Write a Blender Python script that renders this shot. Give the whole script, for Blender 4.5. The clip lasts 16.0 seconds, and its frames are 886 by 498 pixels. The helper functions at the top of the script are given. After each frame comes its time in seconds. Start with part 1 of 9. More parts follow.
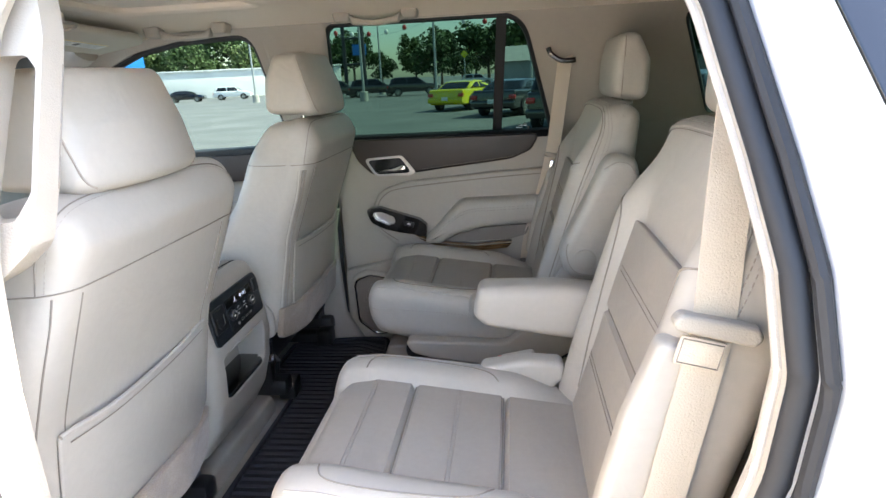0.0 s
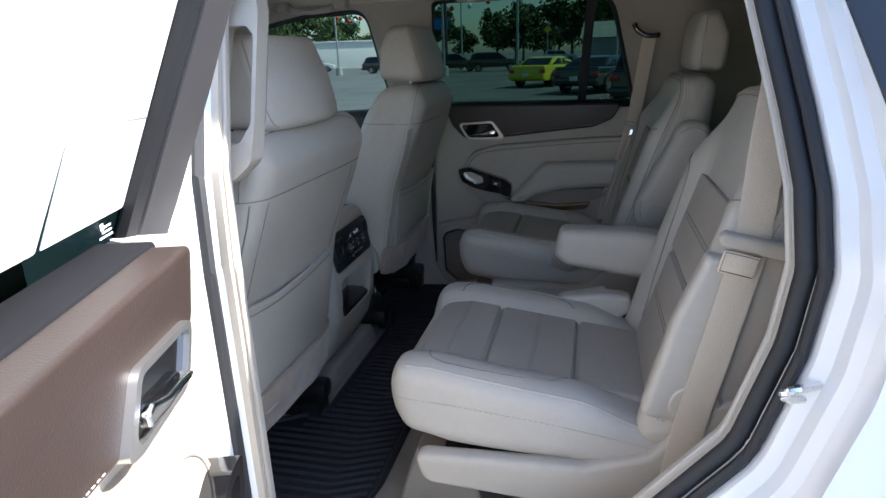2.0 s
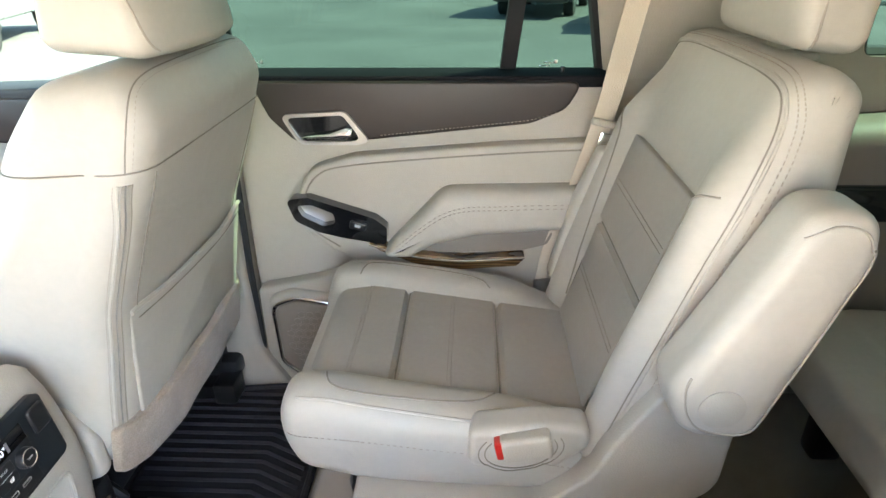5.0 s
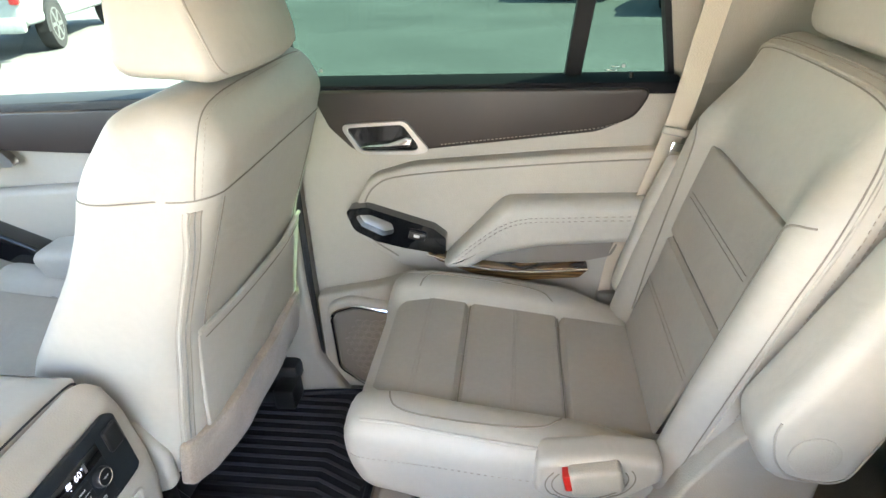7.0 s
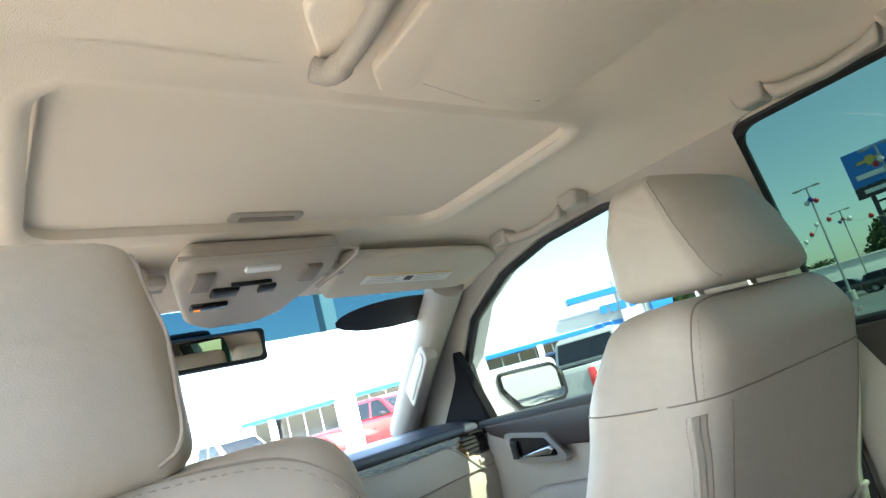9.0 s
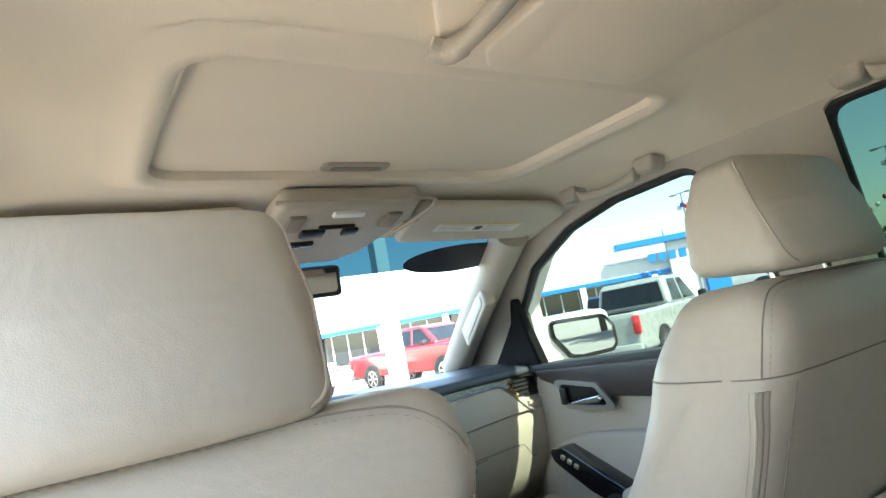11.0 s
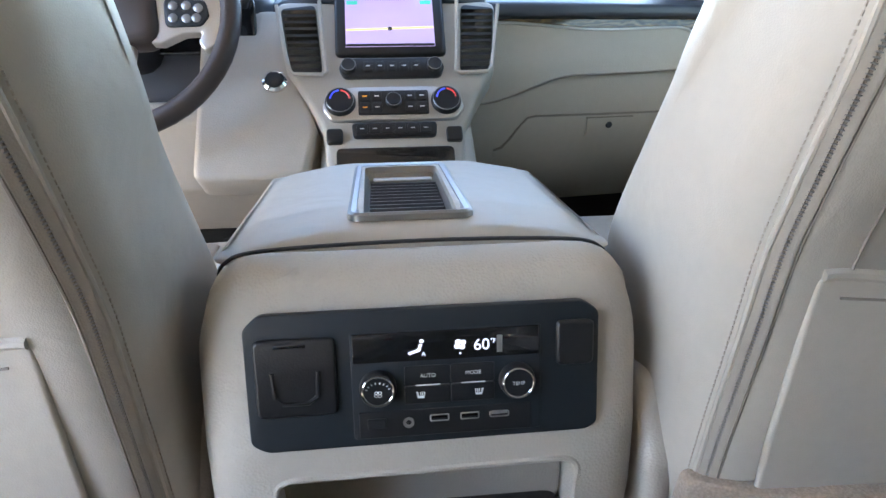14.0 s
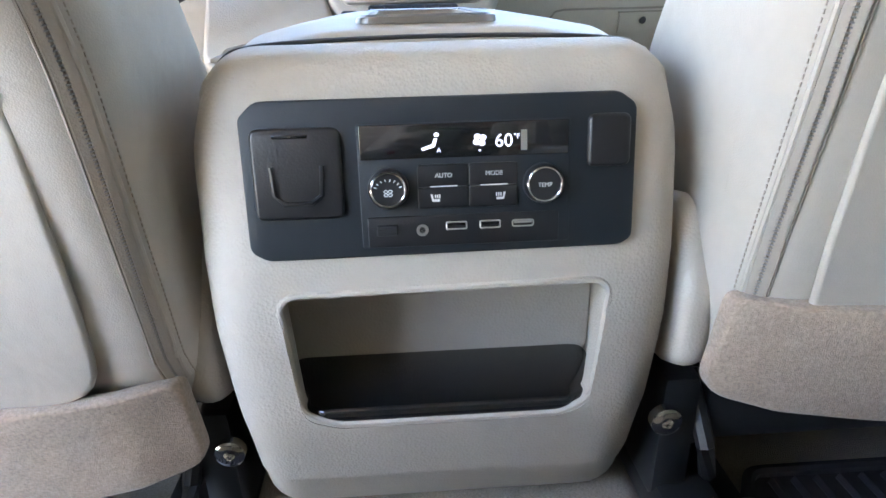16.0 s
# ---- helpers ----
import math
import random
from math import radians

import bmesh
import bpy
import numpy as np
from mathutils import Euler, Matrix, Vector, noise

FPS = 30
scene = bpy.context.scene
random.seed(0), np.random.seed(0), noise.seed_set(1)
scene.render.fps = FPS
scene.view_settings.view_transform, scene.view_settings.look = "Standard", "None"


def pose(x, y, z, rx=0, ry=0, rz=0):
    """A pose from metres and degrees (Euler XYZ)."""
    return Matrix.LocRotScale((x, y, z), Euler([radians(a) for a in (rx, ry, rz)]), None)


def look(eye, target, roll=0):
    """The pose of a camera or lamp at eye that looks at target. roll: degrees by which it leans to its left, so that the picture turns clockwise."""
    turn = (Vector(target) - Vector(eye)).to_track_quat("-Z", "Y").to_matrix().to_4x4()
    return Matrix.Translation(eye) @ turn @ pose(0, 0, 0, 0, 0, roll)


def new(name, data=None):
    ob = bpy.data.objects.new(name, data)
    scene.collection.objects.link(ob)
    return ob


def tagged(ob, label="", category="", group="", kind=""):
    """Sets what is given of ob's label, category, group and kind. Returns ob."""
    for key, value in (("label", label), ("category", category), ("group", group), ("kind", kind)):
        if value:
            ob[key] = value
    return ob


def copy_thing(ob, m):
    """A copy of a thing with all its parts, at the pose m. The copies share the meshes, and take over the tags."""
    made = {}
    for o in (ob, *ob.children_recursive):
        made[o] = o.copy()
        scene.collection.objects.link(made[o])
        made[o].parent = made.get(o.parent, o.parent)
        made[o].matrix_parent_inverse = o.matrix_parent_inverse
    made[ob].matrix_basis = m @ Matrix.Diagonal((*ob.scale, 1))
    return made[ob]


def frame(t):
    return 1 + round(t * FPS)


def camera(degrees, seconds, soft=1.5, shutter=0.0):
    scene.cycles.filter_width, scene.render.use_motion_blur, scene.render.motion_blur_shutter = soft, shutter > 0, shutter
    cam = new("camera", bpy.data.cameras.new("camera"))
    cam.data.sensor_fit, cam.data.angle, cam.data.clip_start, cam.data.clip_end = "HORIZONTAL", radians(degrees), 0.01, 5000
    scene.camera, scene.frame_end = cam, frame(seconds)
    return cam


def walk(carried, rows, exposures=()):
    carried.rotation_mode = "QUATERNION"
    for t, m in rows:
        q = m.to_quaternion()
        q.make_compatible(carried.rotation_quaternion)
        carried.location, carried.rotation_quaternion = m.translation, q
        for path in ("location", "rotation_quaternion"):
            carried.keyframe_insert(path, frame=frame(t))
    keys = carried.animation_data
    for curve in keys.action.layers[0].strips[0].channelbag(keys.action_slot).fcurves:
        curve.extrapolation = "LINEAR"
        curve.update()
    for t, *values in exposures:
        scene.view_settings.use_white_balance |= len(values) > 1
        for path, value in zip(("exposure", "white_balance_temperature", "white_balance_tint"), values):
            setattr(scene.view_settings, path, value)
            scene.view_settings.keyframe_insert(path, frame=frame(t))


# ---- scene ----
cam = camera(72.2, 16.0)
PATH = [
    (0, (0.047, -1.291, 1.595), (-0.188, 0.619, 1.048), -3.0),
    (0.5, (0.066, -1.467, 1.59), (-0.302, 0.4, 0.973), -2.6),
    (1, (0.052, -1.527, 1.588), (-0.397, 0.325, 0.982), -2.5),
    (1.5, (0.046, -1.543, 1.588), (-0.434, 0.303, 0.988), -2.5),
    (2, (0.039, -1.535, 1.586), (-0.426, 0.313, 0.978), -2.2),
    (2.5, (0.025, -1.438, 1.586), (-0.409, 0.412, 0.961), -1.6),
    (3, (0.018, -1.206, 1.601), (-0.339, 0.654, 0.956), -1.1),
    (3.5, (-0.014, -0.955, 1.603), (-0.238, 0.914, 0.928), -1.4),
    (4, (-0.079, -0.701, 1.623), (-0.151, 1.149, 0.868), -0.5),
    (4.2, (-0.067, -0.63, 1.598), (-0.157, 1.217, 0.835), -0.9),
    (6.5, (-0.099, -0.39, 1.729), (-0.177, 1.23, 0.559), 0.0),
    (7, (-0.104, -0.415, 1.669), (-0.344, 1.337, 0.735), -2.5),
    (7.5, (-0.12, -0.45, 1.567), (-0.767, 1.367, 1.039), -6.0),
    (8, (-0.145, -0.452, 1.512), (-1.238, 1.219, 1.395), -10.1),
    (8.5, (-0.126, -0.418, 1.479), (-1.546, 0.956, 1.79), -13.3),
    (8.7, (-0.11, -0.397, 1.475), (-1.595, 0.874, 1.901), -15.2),
    (10.8, (-0.076, -0.451, 1.493), (-1.686, 0.653, 1.925), -12.2),
    (11, (-0.077, -0.463, 1.51), (-1.719, 0.644, 1.785), -10.5),
    (11.5, (-0.094, -0.45, 1.534), (-1.658, 0.793, 1.445), -3.3),
    (12, (-0.107, -0.45, 1.603), (-1.545, 0.901, 1.273), 2.0),
    (12.5, (-0.167, -0.408, 1.601), (-1.61, 0.879, 1.088), 5.2),
    (13, (-0.219, -0.256, 1.565), (-1.828, 0.778, 0.978), 8.2),
    (13.5, (-0.215, -0.093, 1.448), (-2.03, 0.379, 0.751), 10.7),
    (14, (-0.229, -0.028, 1.322), (-2.108, 0.156, 0.661), -0.6),
    (14.5, (-0.238, -0.023, 1.249), (-2.136, 0.095, 0.627), -0.1),
    (15, (-0.235, -0.023, 1.209), (-2.117, 0.115, 0.545), 0.5),
    (15.5, (-0.23, -0.024, 1.202), (-2.082, 0.107, 0.458), -0.5),
    (16, (-0.231, -0.025, 1.201), (-2.072, 0.077, 0.426), -1.3),
]
walk(cam, [(t, look(eye, target, roll)) for t, eye, target, roll in PATH],
     [(0.0, 3.75, 6700, 13), (0.5, 2.55, 6400, 13), (1.0, 2.16, 5850, 11), (2.0, 2.16, 5850, 11), (2.6, 2.16, 5850, 11), (3.0, 3.08, 7250, 16), (3.5, 3.95, 7050, 9), (6.5, 5.2, 7200, 13), (7.0, 5.1, 7100, 10), (8.0, 4.3, 6550, 7), (8.5, 4.12, 6650, 9), (11.0, 3.82, 7000, 7), (12.0, 3.85, 7050, 14), (12.5, 3.9, 6750, 12), (13.0, 4.0, 6900, 15), (13.5, 4.2, 7100, 18), (14.0, 4.52, 6700, 14), (14.6, 4.74, 6600, 13), (16.0, 5.1, 6650, 13)])

# ---- world, sun, exposure ----
world = bpy.data.worlds.new("sky")
scene.world = world
world.use_nodes = True
wn = world.node_tree
sky = wn.nodes.new("ShaderNodeTexSky")
sky.sky_type = "NISHITA"
sky.sun_disc = False
SUN_EL, SUN_AZ = 47.0, -10.0  # degrees up, and degrees from the car's tail towards its left
sky.sun_elevation = radians(SUN_EL)
sky.sun_rotation = radians(90 + SUN_AZ)
sky.air_density, sky.dust_density, sky.ozone_density = 1.0, 1.2, 1.0
bg = wn.nodes["Background"]
bg.inputs["Strength"].default_value = 0.12
wn.links.new(sky.outputs[0], bg.inputs[0])
sun = new("sun", bpy.data.lights.new("sun", "SUN"))
sun.data.energy, sun.data.angle, sun.data.color = 4.0, radians(0.6), (1.0, 0.93, 0.82)
to_sun = Vector((math.cos(radians(SUN_EL)) * math.cos(radians(SUN_AZ)), -math.cos(radians(SUN_EL)) * math.sin(radians(SUN_AZ)), math.sin(radians(SUN_EL))))
sun.matrix_world = look((30, -10, 30), Vector((30, -10, 30)) - to_sun)

# ---- materials ----


def material(name, rgb, rough=0.5, metal=0.0, vary=0.06, vscale=6.0, bump=0.0, bscale=300.0, kind="noise", spec=0.5, coat=0.0, fine=0.0, fscale=60.0, sheen=0.0, soft=0.0):
    m = bpy.data.materials.new(name)
    m.use_nodes = True
    n, l = m.node_tree.nodes, m.node_tree.links
    p = n["Principled BSDF"]
    p.inputs["Roughness"].default_value, p.inputs["Metallic"].default_value = rough, metal
    p.inputs["Specular IOR Level"].default_value = spec
    p.inputs["Coat Weight"].default_value = coat
    p.inputs["Sheen Weight"].default_value = sheen
    co = n.new("ShaderNodeTexCoord")
    big = n.new("ShaderNodeTexNoise")
    big.inputs["Scale"].default_value, big.inputs["Detail"].default_value = vscale, 4
    l.new(co.outputs["Object"], big.inputs["Vector"])
    ramp = n.new("ShaderNodeValToRGB")
    ramp.color_ramp.elements[0].position, ramp.color_ramp.elements[1].position = 0.3, 0.7
    ramp.color_ramp.elements[0].color = (*[c * (1 - vary) for c in rgb], 1)
    ramp.color_ramp.elements[1].color = (*[min(1, c * (1 + vary)) for c in rgb], 1)
    l.new(big.outputs["Fac"], ramp.inputs["Fac"])
    col = ramp.outputs["Color"]
    if fine:
        small = n.new("ShaderNodeTexNoise")
        small.inputs["Scale"].default_value, small.inputs["Detail"].default_value = fscale, 3
        l.new(co.outputs["Object"], small.inputs["Vector"])
        mul = n.new("ShaderNodeMixRGB")
        mul.blend_type, mul.inputs[0].default_value = "OVERLAY", fine
        l.new(col, mul.inputs[1])
        l.new(small.outputs["Fac"], mul.inputs[2])
        col = mul.outputs[0]
    l.new(col, p.inputs["Base Color"])
    rr = n.new("ShaderNodeMapRange")
    rr.inputs["To Min"].default_value, rr.inputs["To Max"].default_value = max(0.02, rough - 0.07), min(1, rough + 0.07)
    l.new(big.outputs["Fac"], rr.inputs["Value"])
    l.new(rr.outputs[0], p.inputs["Roughness"])
    if bump:
        t = n.new("ShaderNodeTexVoronoi" if kind == "grain" else "ShaderNodeTexNoise")
        t.inputs["Scale"].default_value = bscale
        l.new(co.outputs["Object"], t.inputs["Vector"])
        b = n.new("ShaderNodeBump")
        b.inputs["Strength"].default_value, b.inputs["Distance"].default_value = bump, 0.002
        l.new(t.outputs[0], b.inputs["Height"])
        l.new(b.outputs[0], p.inputs["Normal"])
        if soft:
            w = n.new("ShaderNodeTexNoise")
            w.inputs["Scale"].default_value, w.inputs["Detail"].default_value, w.inputs["Distortion"].default_value = 11.0, 3, 0.8
            l.new(co.outputs["Object"], w.inputs["Vector"])
            b2 = n.new("ShaderNodeBump")
            b2.inputs["Strength"].default_value, b2.inputs["Distance"].default_value = soft, 0.02
            l.new(w.outputs[0], b2.inputs["Height"])
            l.new(b2.outputs[0], b.inputs["Normal"])
    return m


def glow(name, rgb, strength):
    m = material(name, rgb, 0.3)
    p = m.node_tree.nodes["Principled BSDF"]
    p.inputs["Emission Color"].default_value = (*rgb, 1)
    p.inputs["Emission Strength"].default_value = strength
    return m


def glass(name, tint, gloss=0.05):
    """A thin pane: tinted see-through with a clear reflection."""
    m = bpy.data.materials.new(name)
    m.use_nodes = True
    n, l = m.node_tree.nodes, m.node_tree.links
    n.remove(n["Principled BSDF"])
    tr, gl, mix = n.new("ShaderNodeBsdfTransparent"), n.new("ShaderNodeBsdfGlossy"), n.new("ShaderNodeMixShader")
    tr.inputs[0].default_value = (*tint, 1)
    gl.inputs["Roughness"].default_value = 0.02
    lw, pw, mr = n.new("ShaderNodeLayerWeight"), n.new("ShaderNodeMath"), n.new("ShaderNodeMapRange")
    lw.inputs[0].default_value = 0.5
    pw.operation, pw.inputs[1].default_value = "POWER", 4.0
    mr.inputs["To Min"].default_value, mr.inputs["To Max"].default_value = gloss * 0.4, gloss * 5
    l.new(lw.outputs["Facing"], pw.inputs[0])
    l.new(pw.outputs[0], mr.inputs["Value"])
    l.new(mr.outputs[0], mix.inputs[0])
    l.new(tr.outputs[0], mix.inputs[1])
    l.new(gl.outputs[0], mix.inputs[2])
    l.new(mix.outputs[0], n["Material Output"].inputs[0])
    return m


def wood_material(name):
    m = material(name, (0.10, 0.055, 0.022), 0.18, coat=0.6, vary=0.3, vscale=9)
    n, l = m.node_tree.nodes, m.node_tree.links
    w = n.new("ShaderNodeTexWave")
    w.inputs["Scale"].default_value, w.inputs["Distortion"].default_value, w.inputs["Detail"].default_value = 16, 14, 4
    co = n.new("ShaderNodeTexCoord")
    mp = n.new("ShaderNodeMapping")
    mp.inputs["Scale"].default_value = (0.35, 1.0, 2.2)
    w.bands_direction = "Z"
    l.new(co.outputs["Object"], mp.inputs["Vector"])
    l.new(mp.outputs[0], w.inputs["Vector"])
    r = n.new("ShaderNodeValToRGB")
    r.color_ramp.elements[0].color, r.color_ramp.elements[1].color = (0.05, 0.026, 0.011, 1), (0.20, 0.115, 0.045, 1)
    l.new(w.outputs["Fac"], r.inputs["Fac"])
    l.new(r.outputs[0], n["Principled BSDF"].inputs["Base Color"])
    return m


LEATHER = material("light_leather", (0.455, 0.413, 0.355), 0.46, vary=0.035, vscale=5, bump=0.09, bscale=850, kind="grain", fine=0.05, fscale=90, soft=0.16)
INSERT = material("taupe_leather", (0.365, 0.322, 0.272), 0.50, vary=0.05, vscale=6, bump=0.12, bscale=700, kind="grain", fine=0.06, fscale=120, soft=0.16)
STITCH = material("stitch_thread", (0.38, 0.33, 0.28), 0.7)
# darker leather tone for thin tubes: shade of seams and gaps as colour
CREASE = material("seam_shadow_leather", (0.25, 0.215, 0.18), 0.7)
TRIM = material("beige_trim_plastic", (0.435, 0.388, 0.325), 0.50, vary=0.03, vscale=4, bump=0.20, bscale=430, kind="grain", fine=0.04, fscale=70)
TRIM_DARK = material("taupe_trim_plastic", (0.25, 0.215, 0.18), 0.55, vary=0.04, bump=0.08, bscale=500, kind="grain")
COCOA = material("cocoa_soft_trim", (0.035, 0.024, 0.020), 0.42, vary=0.12, bump=0.12, bscale=480, kind="grain")
BLACK = material("black_plastic", (0.012, 0.012, 0.013), 0.35, vary=0.15, bump=0.05, bscale=600, kind="grain")
GLOSSBLACK = material("gloss_black", (0.008, 0.008, 0.009), 0.08, vary=0.2, coat=0.5)
NAVYBLACK = material("satin_black_fascia", (0.012, 0.016, 0.020), 0.45, vary=0.1, bump=0.04, bscale=900, kind="grain")
CHARCOAL = material("charcoal_frame_trim", (0.055, 0.053, 0.055), 0.55, vary=0.08, bump=0.15, bscale=500, kind="grain")
# black trim made deeper and duller, the ledge's shadow included in the colour
LEDGE = material("shade_deepened_black", (0.010, 0.010, 0.012), 0.9, vary=0.15, spec=0.15)
RUBBER = material("rubber_seal", (0.018, 0.018, 0.020), 0.6, vary=0.15)
CHROME = material("chrome", (0.80, 0.79, 0.77), 0.10, metal=1.0, vary=0.02)
SATIN = material("satin_silver", (0.55, 0.54, 0.52), 0.30, metal=0.9, vary=0.03)
SATIN_DARK = material("dark_satin_trim", (0.30, 0.30, 0.30), 0.34, metal=0.8, vary=0.04)
# near-black carpet: the footwell's shade is put into its colour
SHADECARPET = material("shade_darkened_carpet", (0.030, 0.028, 0.027), 0.95, vary=0.15, vscale=12, bump=0.8, bscale=700, fine=0.4, fscale=420)
CARPET = material("taupe_carpet", (0.30, 0.255, 0.20), 0.95, vary=0.14, vscale=12, bump=0.9, bscale=700, fine=0.5, fscale=420, sheen=0.2)
FELT = material("taupe_felt", (0.37, 0.285, 0.215), 0.95, vary=0.20, vscale=14, bump=0.45, bscale=900, fine=0.5, fscale=420, sheen=0.3)
MATRUB = material("black_ribbed_mat", (0.030, 0.028, 0.032), 0.72, vary=0.15, spec=0.3)
HEADLINER = material("beige_headliner_cloth", (0.80, 0.705, 0.585), 0.9, vary=0.03, vscale=3, bump=0.35, bscale=900, fine=0.08, fscale=500)
# beige visor vinyl, toned down to hold the shade on its under side
VISOR = material("shade_toned_visor_vinyl", (0.56, 0.495, 0.405), 0.6, vary=0.03, vscale=4, bump=0.15, bscale=600, kind="grain")
DASHTOP = material("dark_slate_dash", (0.042, 0.048, 0.062), 0.40, vary=0.1, bump=0.10, bscale=420, kind="grain")
PAINT = material("pearl_white_paint", (0.78, 0.77, 0.76), 0.22, vary=0.012, vscale=2, coat=1.0)
WOOD = wood_material("burl_wood")
BELT = material("beige_webbing", (0.66, 0.565, 0.445), 0.8, vary=0.04, bump=0.5, bscale=420)
PRIVACY = glass("privacy_glass", (0.029, 0.054, 0.043), 0.02)
CLEAR = glass("clear_glass", (0.17, 0.215, 0.196), 0.03)
WINDSHIELD = glass("windshield_glass", (0.80, 0.86, 0.84), 0.02)
SHADE_BAND = glass("windshield_shade_band", (0.014, 0.040, 0.052), 0.03)
MIRROR = material("mirror_silver", (0.85, 0.87, 0.88), 0.02, metal=1.0, vary=0.0)
for k in list(MIRROR.node_tree.nodes["Principled BSDF"].inputs["Roughness"].links):
    MIRROR.node_tree.links.remove(k)
MIRROR.node_tree.nodes["Principled BSDF"].inputs["Roughness"].default_value = 0.01
SCREENGLOW = glow("map_screen_lilac", (0.48, 0.38, 0.72), 0.036)
WHITEGLOW = glow("lit_white_icon", (0.72, 0.78, 1.0), 0.055)
PRINT = material("white_print", (0.72, 0.72, 0.72), 0.5)
RED = material("red_plastic", (0.55, 0.02, 0.015), 0.35)
LABELW = material("white_label", (0.80, 0.79, 0.76), 0.6)
PAPER = material("white_paper", (0.82, 0.82, 0.80), 0.85, vary=0.02, vscale=3)

# ---- mesh helpers ----


def part(name, bm, mat, parent, label="", flat=False):
    """One mesh object under a thing or part. Vertices are given in world places."""
    me = bpy.data.meshes.new(name)
    bmesh.ops.recalc_face_normals(bm, faces=bm.faces)
    if parent is not None:
        bm.transform(Matrix.Translation(-origin_of(parent)))
    bm.to_mesh(me)
    bm.free()
    me.materials.append(mat)
    if not flat:
        me.polygons.foreach_set("use_smooth", [True] * len(me.polygons))
        me.set_sharp_from_angle(angle=radians(38))
    ob = new(name, me)
    if parent is not None:
        ob.parent = parent
    if label:
        tagged(ob, label)
    if mat in (WINDSHIELD, SHADE_BAND):
        ob.visible_shadow = False
    return ob


def origin_of(o):
    v = Vector((0, 0, 0))
    while o is not None:
        v = v + o.location
        o = o.parent
    return v


def thing(name, label, category, at=(0, 0, 0), group="", kind=""):
    e = new(name)
    e.location = at
    e.empty_display_size = 0.05
    return tagged(e, label, category, group, kind)


def single(name, bm, mat, label, category="", kind="", group="", flat=False):
    return tagged(part(name, bm, mat, None, flat=flat), label, category, group, kind)


def rpoly(pts, r=0.01, seg=5):
    """A polygon with rounded corners; r is one radius or one for each corner."""
    n = len(pts)
    rs = r if isinstance(r, (list, tuple)) else [r] * n
    out = []
    for i in range(n):
        p, a, b = Vector(pts[i]), Vector(pts[i - 1]), Vector(pts[(i + 1) % n])
        da, db = (a - p), (b - p)
        la, lb = da.length, db.length
        if rs[i] < 1e-5 or la < 1e-6 or lb < 1e-6:
            out.append(p)
            continue
        da, db = da / la, db / lb
        ang = da.angle(db)
        if ang > 3.1:
            out.append(p)
            continue
        t = min(rs[i] / math.tan(ang / 2), la * 0.48, lb * 0.48)
        p0, p1 = p + da * t, p + db * t
        for k in range(seg + 1):
            s = k / seg
            out.append((1 - s) ** 2 * p0 + 2 * s * (1 - s) * p + s * s * p1)
    return [(v.x, v.y) for v in out]


def resample(pts, step):
    out = []
    n = len(pts)
    for i in range(n):
        a, b = Vector(pts[i]), Vector(pts[(i + 1) % n])
        k = max(1, int((b - a).length / step))
        for j in range(k):
            out.append(tuple(a + (b - a) * (j / k)))
    return out


AX = {"y": lambda u, v, w: (u, w, v), "x": lambda u, v, w: (w, u, v), "z": lambda u, v, w: (u, v, w)}


def prism(bm, pts, a, b, axis="y", bevel=0.0, seg=3):
    """A polygon drawn across an axis, pushed along it from a to b, its rims rounded."""
    f = AX[axis]
    lo = [bm.verts.new(f(u, v, a)) for u, v in pts]
    hi = [bm.verts.new(f(u, v, b)) for u, v in pts]
    n = len(pts)
    c1, c2 = bm.faces.new(lo), bm.faces.new(hi[::-1])
    for i in range(n):
        bm.faces.new((lo[i], hi[i], hi[(i + 1) % n], lo[(i + 1) % n]))
    if bevel:
        bmesh.ops.recalc_face_normals(bm, faces=bm.faces)
        es = list({e for fc in (c1, c2) for e in fc.edges})
        bmesh.ops.bevel(bm, geom=es, offset=bevel, segments=seg, profile=0.5, affect="EDGES", clamp_overlap=True)
    return bm


def box(bm, c, s, bevel=0.003, seg=2, turn=None):
    m = Matrix.Translation(c) @ (turn if turn is not None else Matrix.Identity(4)) @ Matrix.Diagonal((*s, 1))
    g = bmesh.ops.create_cube(bm, size=1, matrix=m)
    if bevel:
        es = list({e for v in g["verts"] for e in v.link_edges})
        bmesh.ops.bevel(bm, geom=es, offset=min(bevel, min(s) * 0.45), segments=seg, profile=0.5, affect="EDGES")
    return bm


def tube(bm, pts, r, n=8, closed=False):
    pts = [Vector(p) for p in pts]
    rings, m = [], len(pts)
    up = Vector((0.31, 0.17, 0.93)).normalized()
    for i, p in enumerate(pts):
        d = (pts[(i + 1) % m] if closed or i + 1 < m else p) - (pts[i - 1] if closed or i > 0 else p)
        d = d.normalized() if d.length > 1e-9 else Vector((1, 0, 0))
        s = d.cross(up)
        s = s.normalized() if s.length > 1e-6 else d.cross(Vector((1, 0, 0))).normalized()
        u = s.cross(d)
        rr = r[i] if isinstance(r, (list, tuple)) else r
        rings.append([bm.verts.new(p + (s * math.cos(2 * math.pi * k / n) + u * math.sin(2 * math.pi * k / n)) * rr) for k in range(n)])
    for i in range(m if closed else m - 1):
        a, b = rings[i], rings[(i + 1) % m]
        for k in range(n):
            bm.faces.new((a[k], a[(k + 1) % n], b[(k + 1) % n], b[k]))
    if not closed:
        bm.faces.new(rings[0][::-1])
        bm.faces.new(rings[-1])
    return bm


